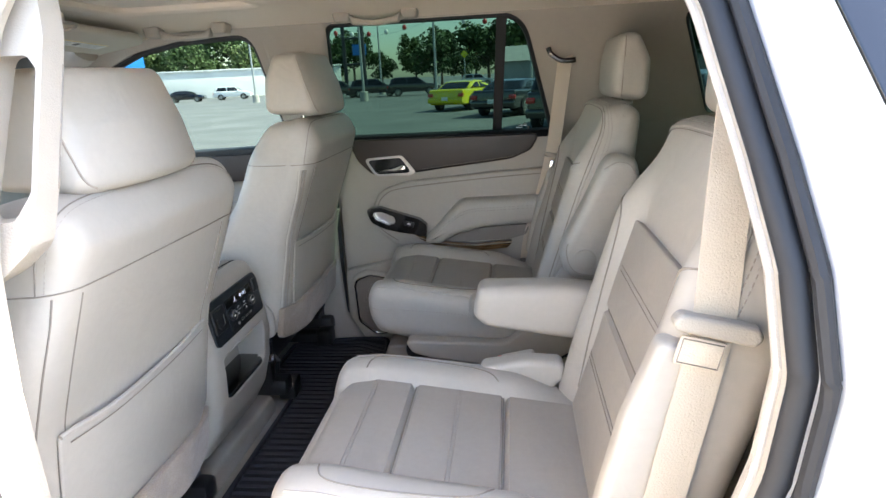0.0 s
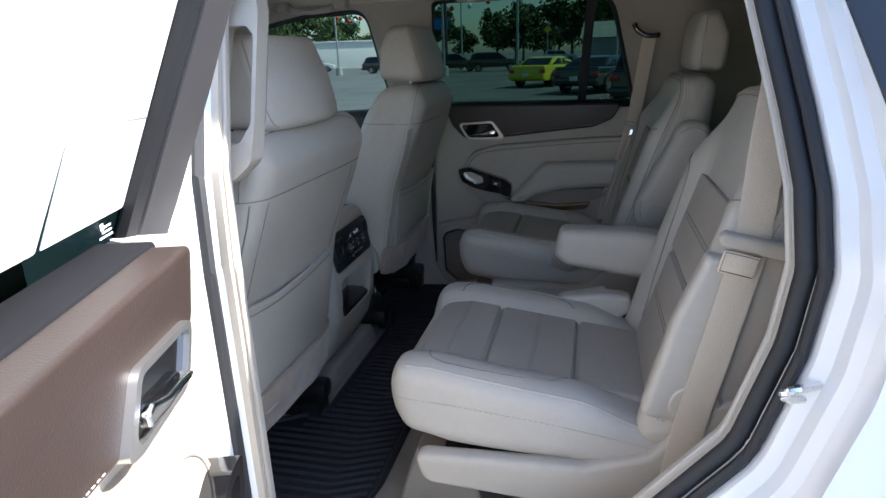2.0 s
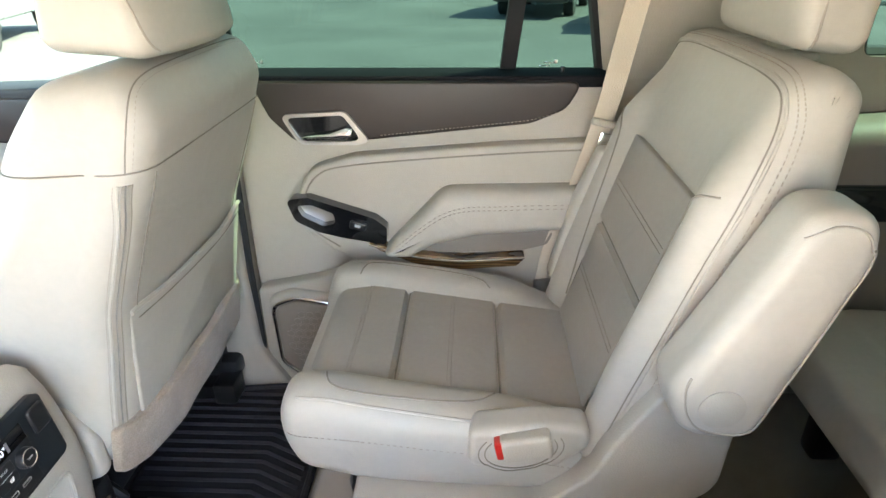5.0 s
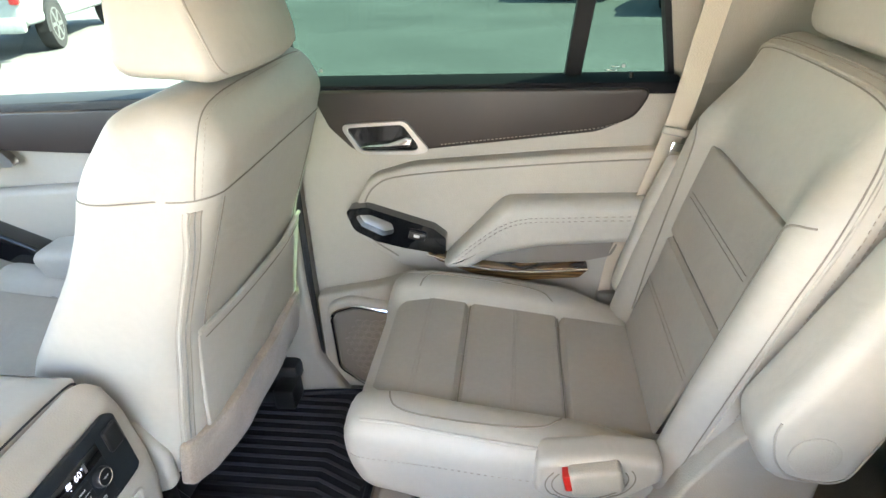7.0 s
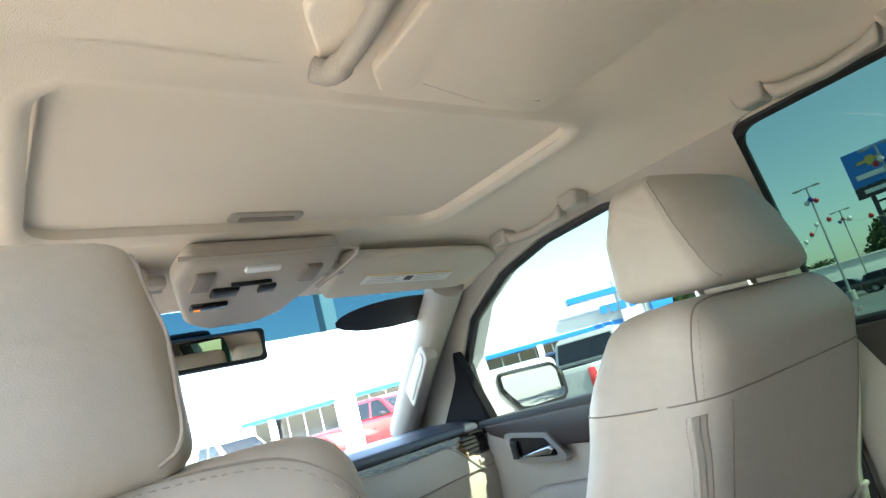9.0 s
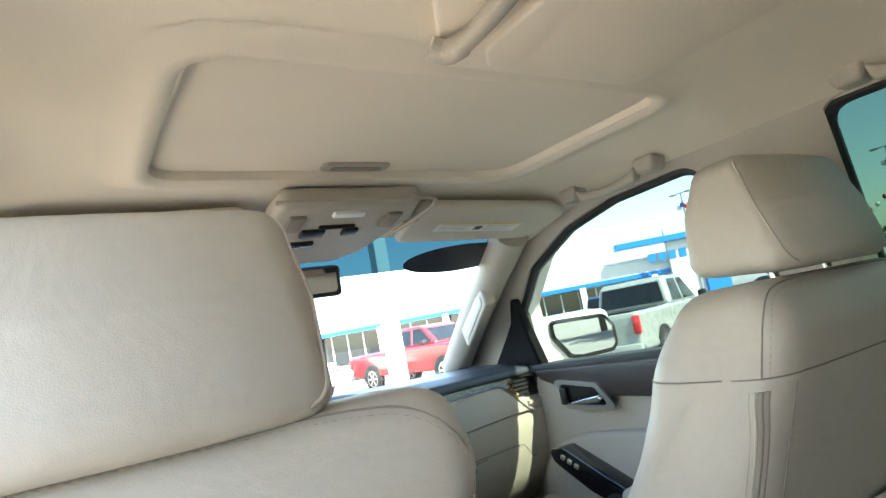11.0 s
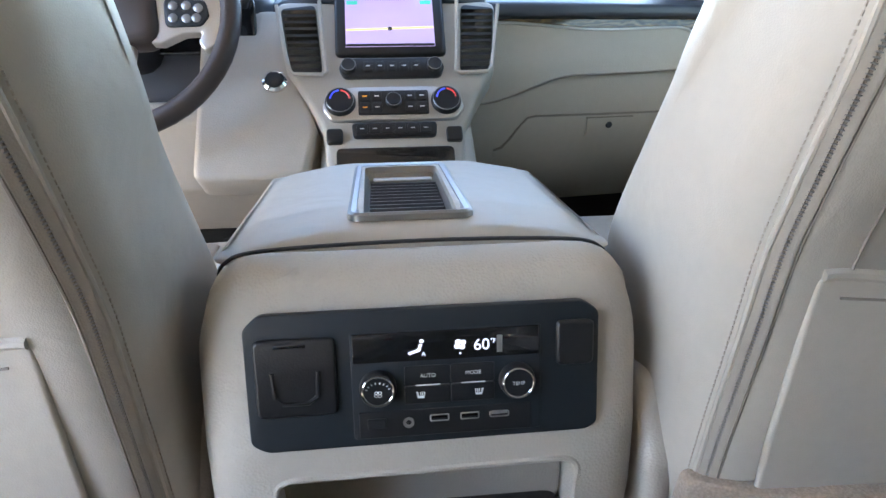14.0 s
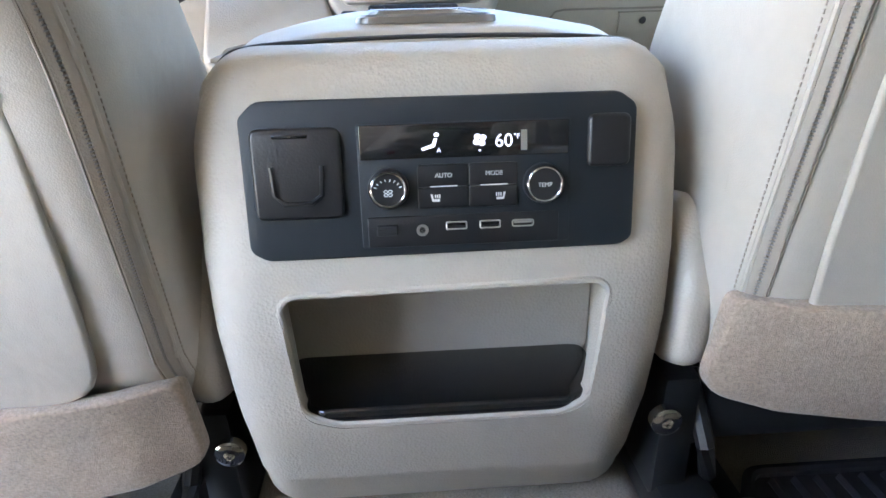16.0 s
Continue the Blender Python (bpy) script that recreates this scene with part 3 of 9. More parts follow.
# pillars seen inside: rounded covers
for s in (1, -1):
    b = bmesh.new()
    a = [(-1.90, 1.40), (-1.74, 1.49), (-1.58, 1.58), (-1.42, 1.665), (-1.27, 1.742)]
    pts = [(x, s * (side_y(z) - 0.045), z - 0.005) for x, z in a]
    tube(b, smooth_line(pts, 5), 0.048, 14)
    single("a_pillar", b, TRIM, "beige windshield pillar cover", "pillar", "structure")
    hb = thing("pillar_grip", "beige grip moulded on the windshield pillar", "grab handle", (-1.62, s * 0.62, 1.50), group="grips on the windshield pillars")
    lo, hi = Vector((-1.665, s * (side_y(1.50) - 0.086), 1.482)), Vector((-1.445, s * (side_y(1.62) - 0.084), 1.607))
    ax = (hi - lo).normalized()
    inw = Vector((0.25, -s, 0.12)).normalized()
    sd = ax.cross(inw).normalized()
    for nm, w, d0, d1, m_ in (("grip", 0.030, -0.022, 0.016, TRIM), ("grip_pad", 0.018, 0.014, 0.0185, LEATHER)):
        b = bmesh.new()
        L = (hi - lo).length / 2
        o = [(-L, -w), (L - 0.02, -w), (L, w * 0.2), (L - 0.03, w), (-L + 0.02, w)]
        t_ = bmesh.new()
        prism(t_, rpoly([(u * (1 if nm == "grip" else 0.84), v) for u, v in o], 0.012, 4), d0, d1, "z", 0.006 if nm == "grip" else 0.002)
        nrm = ax.cross(sd)
        if nrm.dot(inw) < 0:
            sd2, nrm = -sd, -nrm
        else:
            sd2 = sd
        t_.transform(Matrix.Translation((lo + hi) / 2) @ Matrix((ax, sd2, nrm)).transposed().to_4x4())
        bmesh.ops.recalc_face_normals(t_, faces=t_.faces)
        part(nm, t_, m_, hb)
        b.free()
    if s < 0:
        continue
    b = bmesh.new()
    prism(b, rpoly([(-1.76, 1.335), (-1.480, 1.335), (-1.474, 1.365), (-1.440, 1.585), (-1.51, 1.505), (-1.66, 1.405)], [0.01, 0.004, 0.01, 0.008, 0.06, 0.05], 4), -0.030, 0.000, "y", 0.006)
    for v in b.verts:
        v.co.y = s * (v.co.y + side_y(v.co.z))
    single("mirror_sail_panel", b, LEDGE, "black triangular panel at the front of the door glass", "trim panel", "structure")

# middle pillars between the doors
for s in (1, -1):
    p = thing("pillar_cover", "beige moulded cover of the pillar between the doors", "pillar", (-0.62, s * 0.74, FLOOR_Z), kind="structure")
    b = bmesh.new()
    up = [(-0.70, 1.36), (-0.555, 1.36), (-0.505, 1.765), (-0.715, 1.765)]
    vs = []
    for d in (0.0, -0.03):
        vs.append([b.verts.new((x + (0.012 if d else 0) * (1 if x < -0.6 else -1), s * (side_y(z) + d * (1 - sm(1.58, 1.755, z))), z)) for x, z in resample(up, 0.03)])
    for k in range(len(vs[0])):
        b.faces.new((vs[0][k], vs[0][(k + 1) % len(vs[0])], vs[1][(k + 1) % len(vs[0])], vs[1][k]))
    b.faces.new(vs[1])
    part("upper_cover", b, TRIM, p)
    b = bmesh.new()
    prism(b, rpoly([(-0.76, 0.66), (-0.47, 0.66), (-0.55, 0.80), (-0.558, 1.0), (-0.558, 1.40), (-0.70, 1.40), (-0.74, 1.0)], [0.02, 0.02, 0.08, 0.05, 0.02, 0.02, 0.05], 6), s * (0.665 if s > 0 else 0.705), s * 0.79, "y", 0.03, 4)
    part("lower_cover", b, TRIM, p)
    b = bmesh.new()
    prism(b, rpoly([(-0.655, 1.655), (-0.585, 1.655), (-0.585, 1.69), (-0.655, 1.69)], 0.004), s * 0.618, s * 0.640, "y", 0.002)
    part("airbag_tag", b, TRIM, p)
# weatherstrip at the right rear doorway's front edge
b = bmesh.new()
tube(b, [(-0.545, 0.690, 0.66), (-0.556, 0.690, 0.80), (-0.557, 0.690, 1.0), (-0.557, 0.700, 1.25), (-0.560, 0.745, 1.40)], 0.010, 8)
single("door_seal_right", b, RUBBER, "black rubber seal along the rear door's front edge", "door seal", "structure")

# second-row assist handle on the left middle pillar
h = thing("assist_handle", "large beige assist handle on the middle pillar", "grab handle", (-0.47, -0.66, 1.40))
b = bmesh.new()
HX = lambda u, v, d: (-0.50 + 0.06 * (v - 1.40) + d, u, v)
holed(b, rpoly([(-0.575, 1.395), (-0.515, 1.397), (-0.470, 1.42), (-0.444, 1.445), (-0.446, 1.50), (-0.463, 1.66), (-0.480, 1.715), (-0.575, 1.735)], [0.01, 0.03, 0.03, 0.02, 0.1, 0.06, 0.04, 0.02], 6), [rpoly([(-0.515, 1.468), (-0.466, 1.472), (-0.452, 1.50), (-0.466, 1.625), (-0.480, 1.640), (-0.520, 1.640)], 0.012, 5)], lambda u, v, d: (u, -(side_y(v) - 0.042 + d), v), 0.034)
bmesh.ops.bevel(b, geom=[e for e in b.edges if e.is_manifold and e.calc_face_angle(0) > 1.0], offset=0.008, segments=3, affect="EDGES", clamp_overlap=True)
part("grip", b, TRIM, h)
b = bmesh.new()
tube(b, [(u, -(side_y(v) - 0.041), v) for u, v in rpoly([(-0.522, 1.462), (-0.462, 1.466), (-0.446, 1.50), (-0.460, 1.630), (-0.478, 1.647), (-0.526, 1.647)], 0.014, 5)], 0.0013, 6, closed=True)
part("seam", b, CREASE, h)

# ---- seats ----


SHIFT = [0.0, 0.0, 0.0]  # forward or back, outboard and up for the seat in hand


def put(name, bm, mat, parent, s, yc, label=""):
    """Places a seat piece built about y = 0 (outboard positive) on the right (s = 1) or left side."""
    bm.transform(Matrix.Translation((SHIFT[0], yc + SHIFT[1], SHIFT[2])))
    if s < 0:
        mirror_y(bm)
    return part(name, bm, mat, parent, label)


def seat_seam(src, pts, way, parent, s, yc, name="seam", dashes=False, r=0.0011, mat=None):
    """src: the piece's bmesh before it was placed; pts about y = 0."""
    line = onto(src, smooth_line(pts, 16), way, 0.0010)
    b = bmesh.new()
    runs = [[line[0]]]
    for p, q in zip(line, line[1:]):
        d = q - p
        if d.length < 1e-6:
            continue
        if d.length > 0.05:
            runs.append([q])
            continue
        runs[-1].append(q)
        if dashes:
            k = max(1, round(d.length / 0.0065))
            for i in range(k):
                c, e = p + d * ((i + 0.5) / k), d.normalized() * 0.0021
                tube(b, [c - e, c + e], 0.0008, 4)
    if not dashes:
        for run in runs:
            if len(run) > 1:
                tube(b, run, r, 6)
    if not b.verts:
        b.free()
        return
    put(name, b, mat or (STITCH if dashes else CREASE), parent, s, yc)


def headrest(parent, s, yc, outline, half, post_x, post_z0, post_z1, seam_x, bow):
    """bow: how far the outer face curves away at its ends, + for a face towards the tail."""
    xm = sum(p[0] for p in outline) / len(outline)

    def shape(v):
        v = v.copy()
        far = max(0.0, (v.x - xm) if bow > 0 else (xm - v.x)) / 0.07
        v.x -= bow * min(1.0, far) * (v.y / half) ** 2
        v.y *= 1 - 0.08 * sm(0.30, 1, (v.z - outline[0][1]) / 0.17)
        return v

    b = bmesh.new()
    puff(b, rpoly(outline, 0.030, 6), -half, half, 0.026, 0.012, 14, bend=shape)
    src = b.copy()
    hr = put("headrest", b, LEATHER, parent, s, yc)
    for q in (-1, 1):
        z0, z1 = min(p[1] for p in outline), max(p[1] for p in outline)
        line = [(seam_x[0] + (seam_x[1] - seam_x[0]) * t / 10, q * (half + 0.1), z0 + 0.012 + (z1 - z0 - 0.024) * t / 10) for t in range(11)]
        seat_seam(src, line, (0, -q, 0), hr, s, yc, "seam", r=0.0016, mat=STITCH)
    src.free()
    for q in (-0.075, 0.075):
        b = bmesh.new()
        tube(b, [(post_x, q, post_z0), (post_x - 0.005, q, post_z1)], 0.006, 10)
        put("headrest_post", b, CHROME, parent, s, yc)
        b = bmesh.new()
        disc(b, (post_x, q, post_z0 + 0.006), (0, 0, 1), [(0.022, 0), (0.023, 0.006), (0.019, 0.012), (0.008, 0.013)], 20)
        put("post_collar", b, TRIM, parent, s, yc)
    return hr


def zipper(src, parent, s, yc, q, k=1.0):
    """The cover's zip down a rear corner: two tapes, a row of teeth, a welt and its stitches."""
    zs = [1.382 - 0.0125 * k for k in range(34)]
    ys = [k * (0.237 - 0.016 * sm(1.36, 1.46, z)) for z in zs]

    way, across = Vector((-0.72, -0.69 * q, 0)), Vector((-0.69, 0.72 * q, 0))
    mids = onto(src, [(-0.2, q * y, z) for y, z in zip(ys, zs)], (-1, 0, 0), 0.0)

    def line(off, lift):
        pts = onto(src, [tuple(p + across * off - way * 0.1) for p in mids], tuple(way), 0.0)
        return [p - way * lift for p in pts]

    for off in (-0.0034, 0.0034):
        a = line(off, 0.0012)
        b = bmesh.new()
        side = (line(off + 0.004, 0.0)[10] - line(off - 0.004, 0.0)[10])
        ribbon(b, a, 0.0052, side, 0.0014)
        put("zip_tape", b, INSERT, parent, s, yc, "taupe zip tape")
    mid = line(0.0, 0.0018)
    b = bmesh.new()
    for p, w in zip(mid, mid[1:]):
        d = w - p
        if d.length > 0.05:
            continue
        for k in range(5):
            c = p + d * ((k + 0.5) / 5)
            sd = d.normalized().cross(Vector((1, q * 0.7, 0)).normalized())
            tube(b, [c - sd * 0.0017, c + sd * 0.0017], 0.0006, 4)
    put("zip_teeth", b, SATIN_DARK, parent, s, yc, "fine zip teeth")
    b = bmesh.new()
    tube(b, line(0.0, 0.0006), 0.0009, 5)
    put("zip_gap_shade", b, CREASE, parent, s, yc)
    b = bmesh.new()
    tube(b, line(0.0080, 0.0000), 0.0022, 8)
    put("welt", b, LEATHER, parent, s, yc)
    a = line(0.0135, 0.0004)
    b = bmesh.new()
    for p, w in zip(a, a[1:]):
        d = w - p
        if d.length < 0.05:
            for k in (0.05, 0.38, 0.72):
                tube(b, [p + d * k, p + d * (k + 0.2)], 0.0006, 4)
    put("stitching", b, STITCH, parent, s, yc)
    b = bmesh.new()
    tube(b, line(-0.0075, 0.0002), 0.0010, 5)
    put("tape_edge", b, CREASE, parent, s, yc)


def front_seat(s, name, label):
    yc, wide = (0.430, 0.245) if s > 0 else (0.418, 0.255)
    t = thing(name, label, "car seat", (-0.9, s * yc, FLOOR_Z), group="front seats")
    # backrest
    out = rpoly([(-0.440, 1.445), (-0.466, 1.506), (-0.560, 1.503), (-0.606, 1.435), (-0.682, 1.30), (-0.778, 1.165), (-0.830, 1.07), (-0.80, 0.95), (-0.612, 0.925), (-0.574, 0.99), (-0.535, 1.20)], [0.04, 0.045, 0.05, 0.06, 0.1, 0.1, 0.05, 0.05, 0.03, 0.05, 0.2], 6)

    def bend(v):
        e = abs(v.y)
        wing = sm(0.12, 0.24, e)
        low = sm(1.42, 1.10, v.z)
        front = sm(-0.60, -0.66, v.x)
        v = v.copy()
        v.x += front * low * (1 - wing) * 0.10
        taper = (0.10 if v.y > 0 else 0.05) if s < 0 else (0.17 if v.y > 0 else 0.10)
        v.y *= 1 - taper * sm(1.30, 1.48, v.z)
        if s < 0:
            v.y -= 0.012 * sm(1.25, 1.42, v.z)
        else:
            inner = sm(-0.50, -0.60, v.x) * sm(-0.02, -0.19, v.y)
            full = 0.4 * sm(1.05, 1.20, v.z) + 0.6 * sm(1.35, 1.42, v.z)
            v.y -= 0.024 * inner * full
            v.x -= 0.010 * sm(-0.52, -0.60, v.x) * sm(1.30, 1.42, v.z)
        return v

    b = bmesh.new()
    puff(b, out, -wide, wide, 0.05, 0.018, 16, bend=bend)
    src = b.copy()
    src2 = b.copy()
    kw = wide / 0.255
    back = put("backrest", b, LEATHER, t, s, yc)
    # shoulder seam over the rear face and flank, zip welt down the flank
    ring = []
    for q in (-1, 1):
        half = [((x, q * 0.6, z), (0, -q, 0)) for x, z in ((-0.655, 1.404), (-0.62, 1.401), (-0.58, 1.399), (-0.545, 1.397))]
        for k in range(1, 9):
            a = radians(90 - 11.25 * k)
            w = Vector((-math.cos(a), -q * math.sin(a), 0))
            half.append((tuple(Vector((-0.520 + 0.025 * k / 8, q * kw * (0.190 - 0.01 * k / 8), 1.396)) - w * 0.3), tuple(w)))
        half += [((-0.2, q * y, 1.395), (-1, 0, 0)) for y in (0.13, 0.05)]
        ring += half if q < 0 else half[::-1]
    line = []
    for (p, w), (p1, w1) in zip(ring, ring[1:]):
        for k in range(6):
            line += onto(src, [tuple(Vector(p).lerp(Vector(p1), k / 6))], tuple(Vector(w).lerp(Vector(w1), k / 6)), 0.0013)
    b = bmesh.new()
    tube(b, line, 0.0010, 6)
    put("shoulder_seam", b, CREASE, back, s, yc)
    for q in (-1, 1):
        if q < 0:
            zipper(src, back, s, yc, q, kw)
        else:
            seat_seam(src, [(-0.2, q * kw * (0.232 - 0.02 * sm(1.32, 1.46, z)), z) for z in (1.39, 1.30, 1.20, 1.10, 1.0)], (-1, 0, 0), back, s, yc, r=0.0014)
        seat_seam(src, [(-0.2, q * y, z) for y, z in ((0.190, 1.388), (0.190, 1.30), (0.187, 1.20), (0.186, 1.18))], (-1, 0, 0), back, s, yc, r=0.0009)
    src.free()
    # sewn edge round the rear panel
    ring = []
    for q in (-1, 1):
        half = [((q * kw * 0.236, z), (q, 0)) for z in (1.395,)] + [((q * kw * 0.233, 1.41), (q, 0.2)), ((q * kw * 0.222, 1.452), (q * 0.9, 0.45)), ((q * 0.195, 1.482), (q * 0.6, 0.8)), ((q * 0.150, 1.494), (q * 0.15, 1)), ((q * 0.07, 1.498), (0, 1))]
        ring += half if q < 0 else half[::-1]
    for off, dash in ((0.0, False), (0.008, True)):
        line = []
        for (y, z), (ny, nz) in ring:
            w = Vector((-0.88, -0.47 * ny, -0.47 * nz)).normalized()
            p = Vector((-0.480, y - ny * off, z - nz * off)) - w * 0.25
            line += onto(src2, [tuple(p)], tuple(w), 0.0008)
        line = smooth_line([tuple(p) for p in line], 5)
        b = bmesh.new()
        if dash:
            acc = [Vector(p) for p in line]
            for p, w in zip(acc, acc[1:]):
                d = w - p
                k = max(1, round(d.length / 0.0075))
                for i in range(k):
                    tube(b, [p + d * (i + 0.2) / k, p + d * (i + 0.75) / k], 0.0005, 4)
            put("edge_stitching", b, STITCH, back, s, yc)
        else:
            tube(b, line, 0.0010, 5)
            put("edge_seam", b, CREASE, back, s, yc)
    src2.free()
    # map pocket on the rear face
    def rear_x(z):
        return -0.5385 - 0.165 * (1.20 - z)

    pk = rpoly([(-0.196, 0.972), (0.196, 0.972), (0.203, 1.06), (0.205, 1.188), (0.185, 1.188), (0.10, 1.178), (-0.10, 1.178), (-0.185, 1.188), (-0.205, 1.188), (-0.203, 1.06)], [0.04, 0.04, 0.1, 0.01, 0.03, 0.1, 0.1, 0.03, 0.01, 0.1], 5)
    b = bmesh.new()
    prism(b, pk, 0, 0.0065, "x", 0.005)
    for v in b.verts:
        v.co.x += rear_x(v.co.z) + 0.001 + 0.008 * max(0.0, 1 - (v.co.y / 0.20) ** 2) + 0.004 * math.sin(v.co.y * 11) * (v.co.z > 1.1)
    put("map_pocket", b, LEATHER, t, s, yc, "leather map pocket")
    b = bmesh.new()
    tube(b, smooth_line([(rear_x(z) + 0.0065 + 0.008 * max(0.0, 1 - (y / 0.20) ** 2) + 0.004 * math.sin(y * 11), y, z) for y, z in ((-0.203, 1.187), (-0.185, 1.187), (-0.1, 1.178), (0, 1.177), (0.1, 1.178), (0.185, 1.187), (0.203, 1.187))], 6), 0.0040, 8)
    put("pocket_piping", b, LEATHER, t, s, yc)
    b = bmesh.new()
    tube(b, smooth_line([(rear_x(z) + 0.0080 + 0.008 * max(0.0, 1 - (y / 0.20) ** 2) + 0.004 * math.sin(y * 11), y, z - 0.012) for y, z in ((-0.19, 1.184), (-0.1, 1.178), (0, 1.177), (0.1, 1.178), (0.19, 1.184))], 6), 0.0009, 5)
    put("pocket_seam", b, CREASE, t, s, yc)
    # felt flap at the foot of the rear face, a little lower on the driver's seat
    low = -0.036 if s < 0 else 0.0
    b = bmesh.new()
    prism(b, rpoly([(-0.243, 1.012), (-0.1, 1.008), (0.05, 1.014), (0.243, 1.010), (0.246, 0.928), (0.14, 0.914), (0.03, 0.921), (-0.09, 0.910), (-0.19, 0.917), (-0.246, 0.925)], [0.010, 0.1, 0.1, 0.010, 0.012, 0.05, 0.05, 0.05, 0.05, 0.02], 5), -0.006, 0.012, "x", 0.004)
    bmesh.ops.triangulate(b, faces=b.faces[:])
    bmesh.ops.subdivide_edges(b, edges=b.edges[:], cuts=3, use_grid_fill=True)
    for v in b.verts:
        v.co.z += low
        v.co.x += rear_x(v.co.z) - 0.002 + 0.018 * max(0.0, 1 - (v.co.y / 0.24) ** 2) - 0.35 * max(0.0, abs(v.co.y) - 0.20) + 0.002 * math.sin(v.co.y * 40)
    put("felt_flap", b, FELT, t, s, yc, "taupe felt flap")
    # cushion
    b = bmesh.new()
    puff(b, rpoly([(-0.78, 0.985), (-1.22, 1.025), (-1.285, 0.985), (-1.275, 0.92), (-1.20, 0.87), (-0.78, 0.86)], [0.03, 0.05, 0.05, 0.05, 0.04, 0.03], 5), -0.25, 0.25, 0.055, 0.025, 14, bend=lambda v: v + Vector((0, 0, 0.025 * sm(0.13, 0.21, abs(v.y)) * sm(0.92, 0.98, v.z))))
    put("cushion", b, LEATHER, t, s, yc)
    b = bmesh.new()
    puff(b, rpoly([(-0.84, 0.995), (-1.20, 1.030), (-1.20, 1.010), (-0.84, 0.975)], 0.006, 3), -0.135, 0.135, 0.012, 0.02, 8, lines=[(-0.95, 0.99, 0.008), (-1.07, 1.0, 0.008)])
    put("cushion_panel", b, INSERT, t, s, yc, "taupe seat centre panel")
    # side shield, hinge cover, rails
    for q in (-1, 1):
        b = bmesh.new()
        prism(b, rpoly([(-1.20, 0.93), (-0.85, 0.95), (-0.70, 1.05), (-0.645, 1.062), (-0.606, 1.0), (-0.604, 0.938), (-0.64, 0.922), (-1.18, 0.86)], 0.022, 5), q * 0.236, q * (0.284 if q > 0 else 0.262), "y", 0.010)
        put("side_shield", b, TRIM, t, s, yc)
        b = bmesh.new()
        box(b, (-0.93, q * 0.18, 0.745), (0.62, 0.05, 0.035), 0.006)
        box(b, (-0.615, q * 0.18, 0.745), (0.05, 0.065, 0.055), 0.008)
        put("seat_rail", b, BLACK, t, s, yc, "black steel seat rail")
        b = bmesh.new()
        box(b, (-0.92, q * 0.18, 0.80), (0.40, 0.035, 0.10), 0.01)
        put("seat_riser", b, BLACK, t, s, yc)
    b = bmesh.new()
    box(b, (-0.925, 0, 0.878), (0.58, 0.43, 0.08), 0.012)
    put("seat_pan", b, BLACK, t, s, yc)
    for q in (-1, 1):
        b = bmesh.new()
        box(b, (-0.675, q * 0.238, 0.845), (0.09, 0.035, 0.13), 0.010)
        box(b, (-0.66, q * 0.225, 0.775), (0.13, 0.055, 0.05), 0.012)
        tube(b, [(-0.64, q * 0.20, 0.80), (-0.625, q * 0.215, 0.845), (-0.66, q * 0.22, 0.90)], 0.008, 8)
        rb = put("rail_bracket", b, BLACK, t, s, yc, "black seat rail bracket")
        b = bmesh.new()
        disc(b, (-0.632, q * 0.252, 0.872), (1, 0, 0), [(0.013, 0), (0.013, 0.008), (0.010, 0.010), (0.005, 0.010), (0.004, 0.006)], 18)
        put("rail_bolt", b, CHROME, rb, s, yc, "bright bolt head")
    drop = 0.012 if s < 0 else 0.0
    headrest(t, s, yc + (0.006 if s > 0 else 0.0), [(-0.605, 1.520 - drop), (-0.597, 1.610 - drop), (-0.570, 1.672 - drop), (-0.490, 1.674 - drop), (-0.452, 1.60 - drop), (-0.432, 1.508 - drop)], 0.150, -0.520, 1.485, 1.53, (-0.462, -0.505), 0.028)
    return t


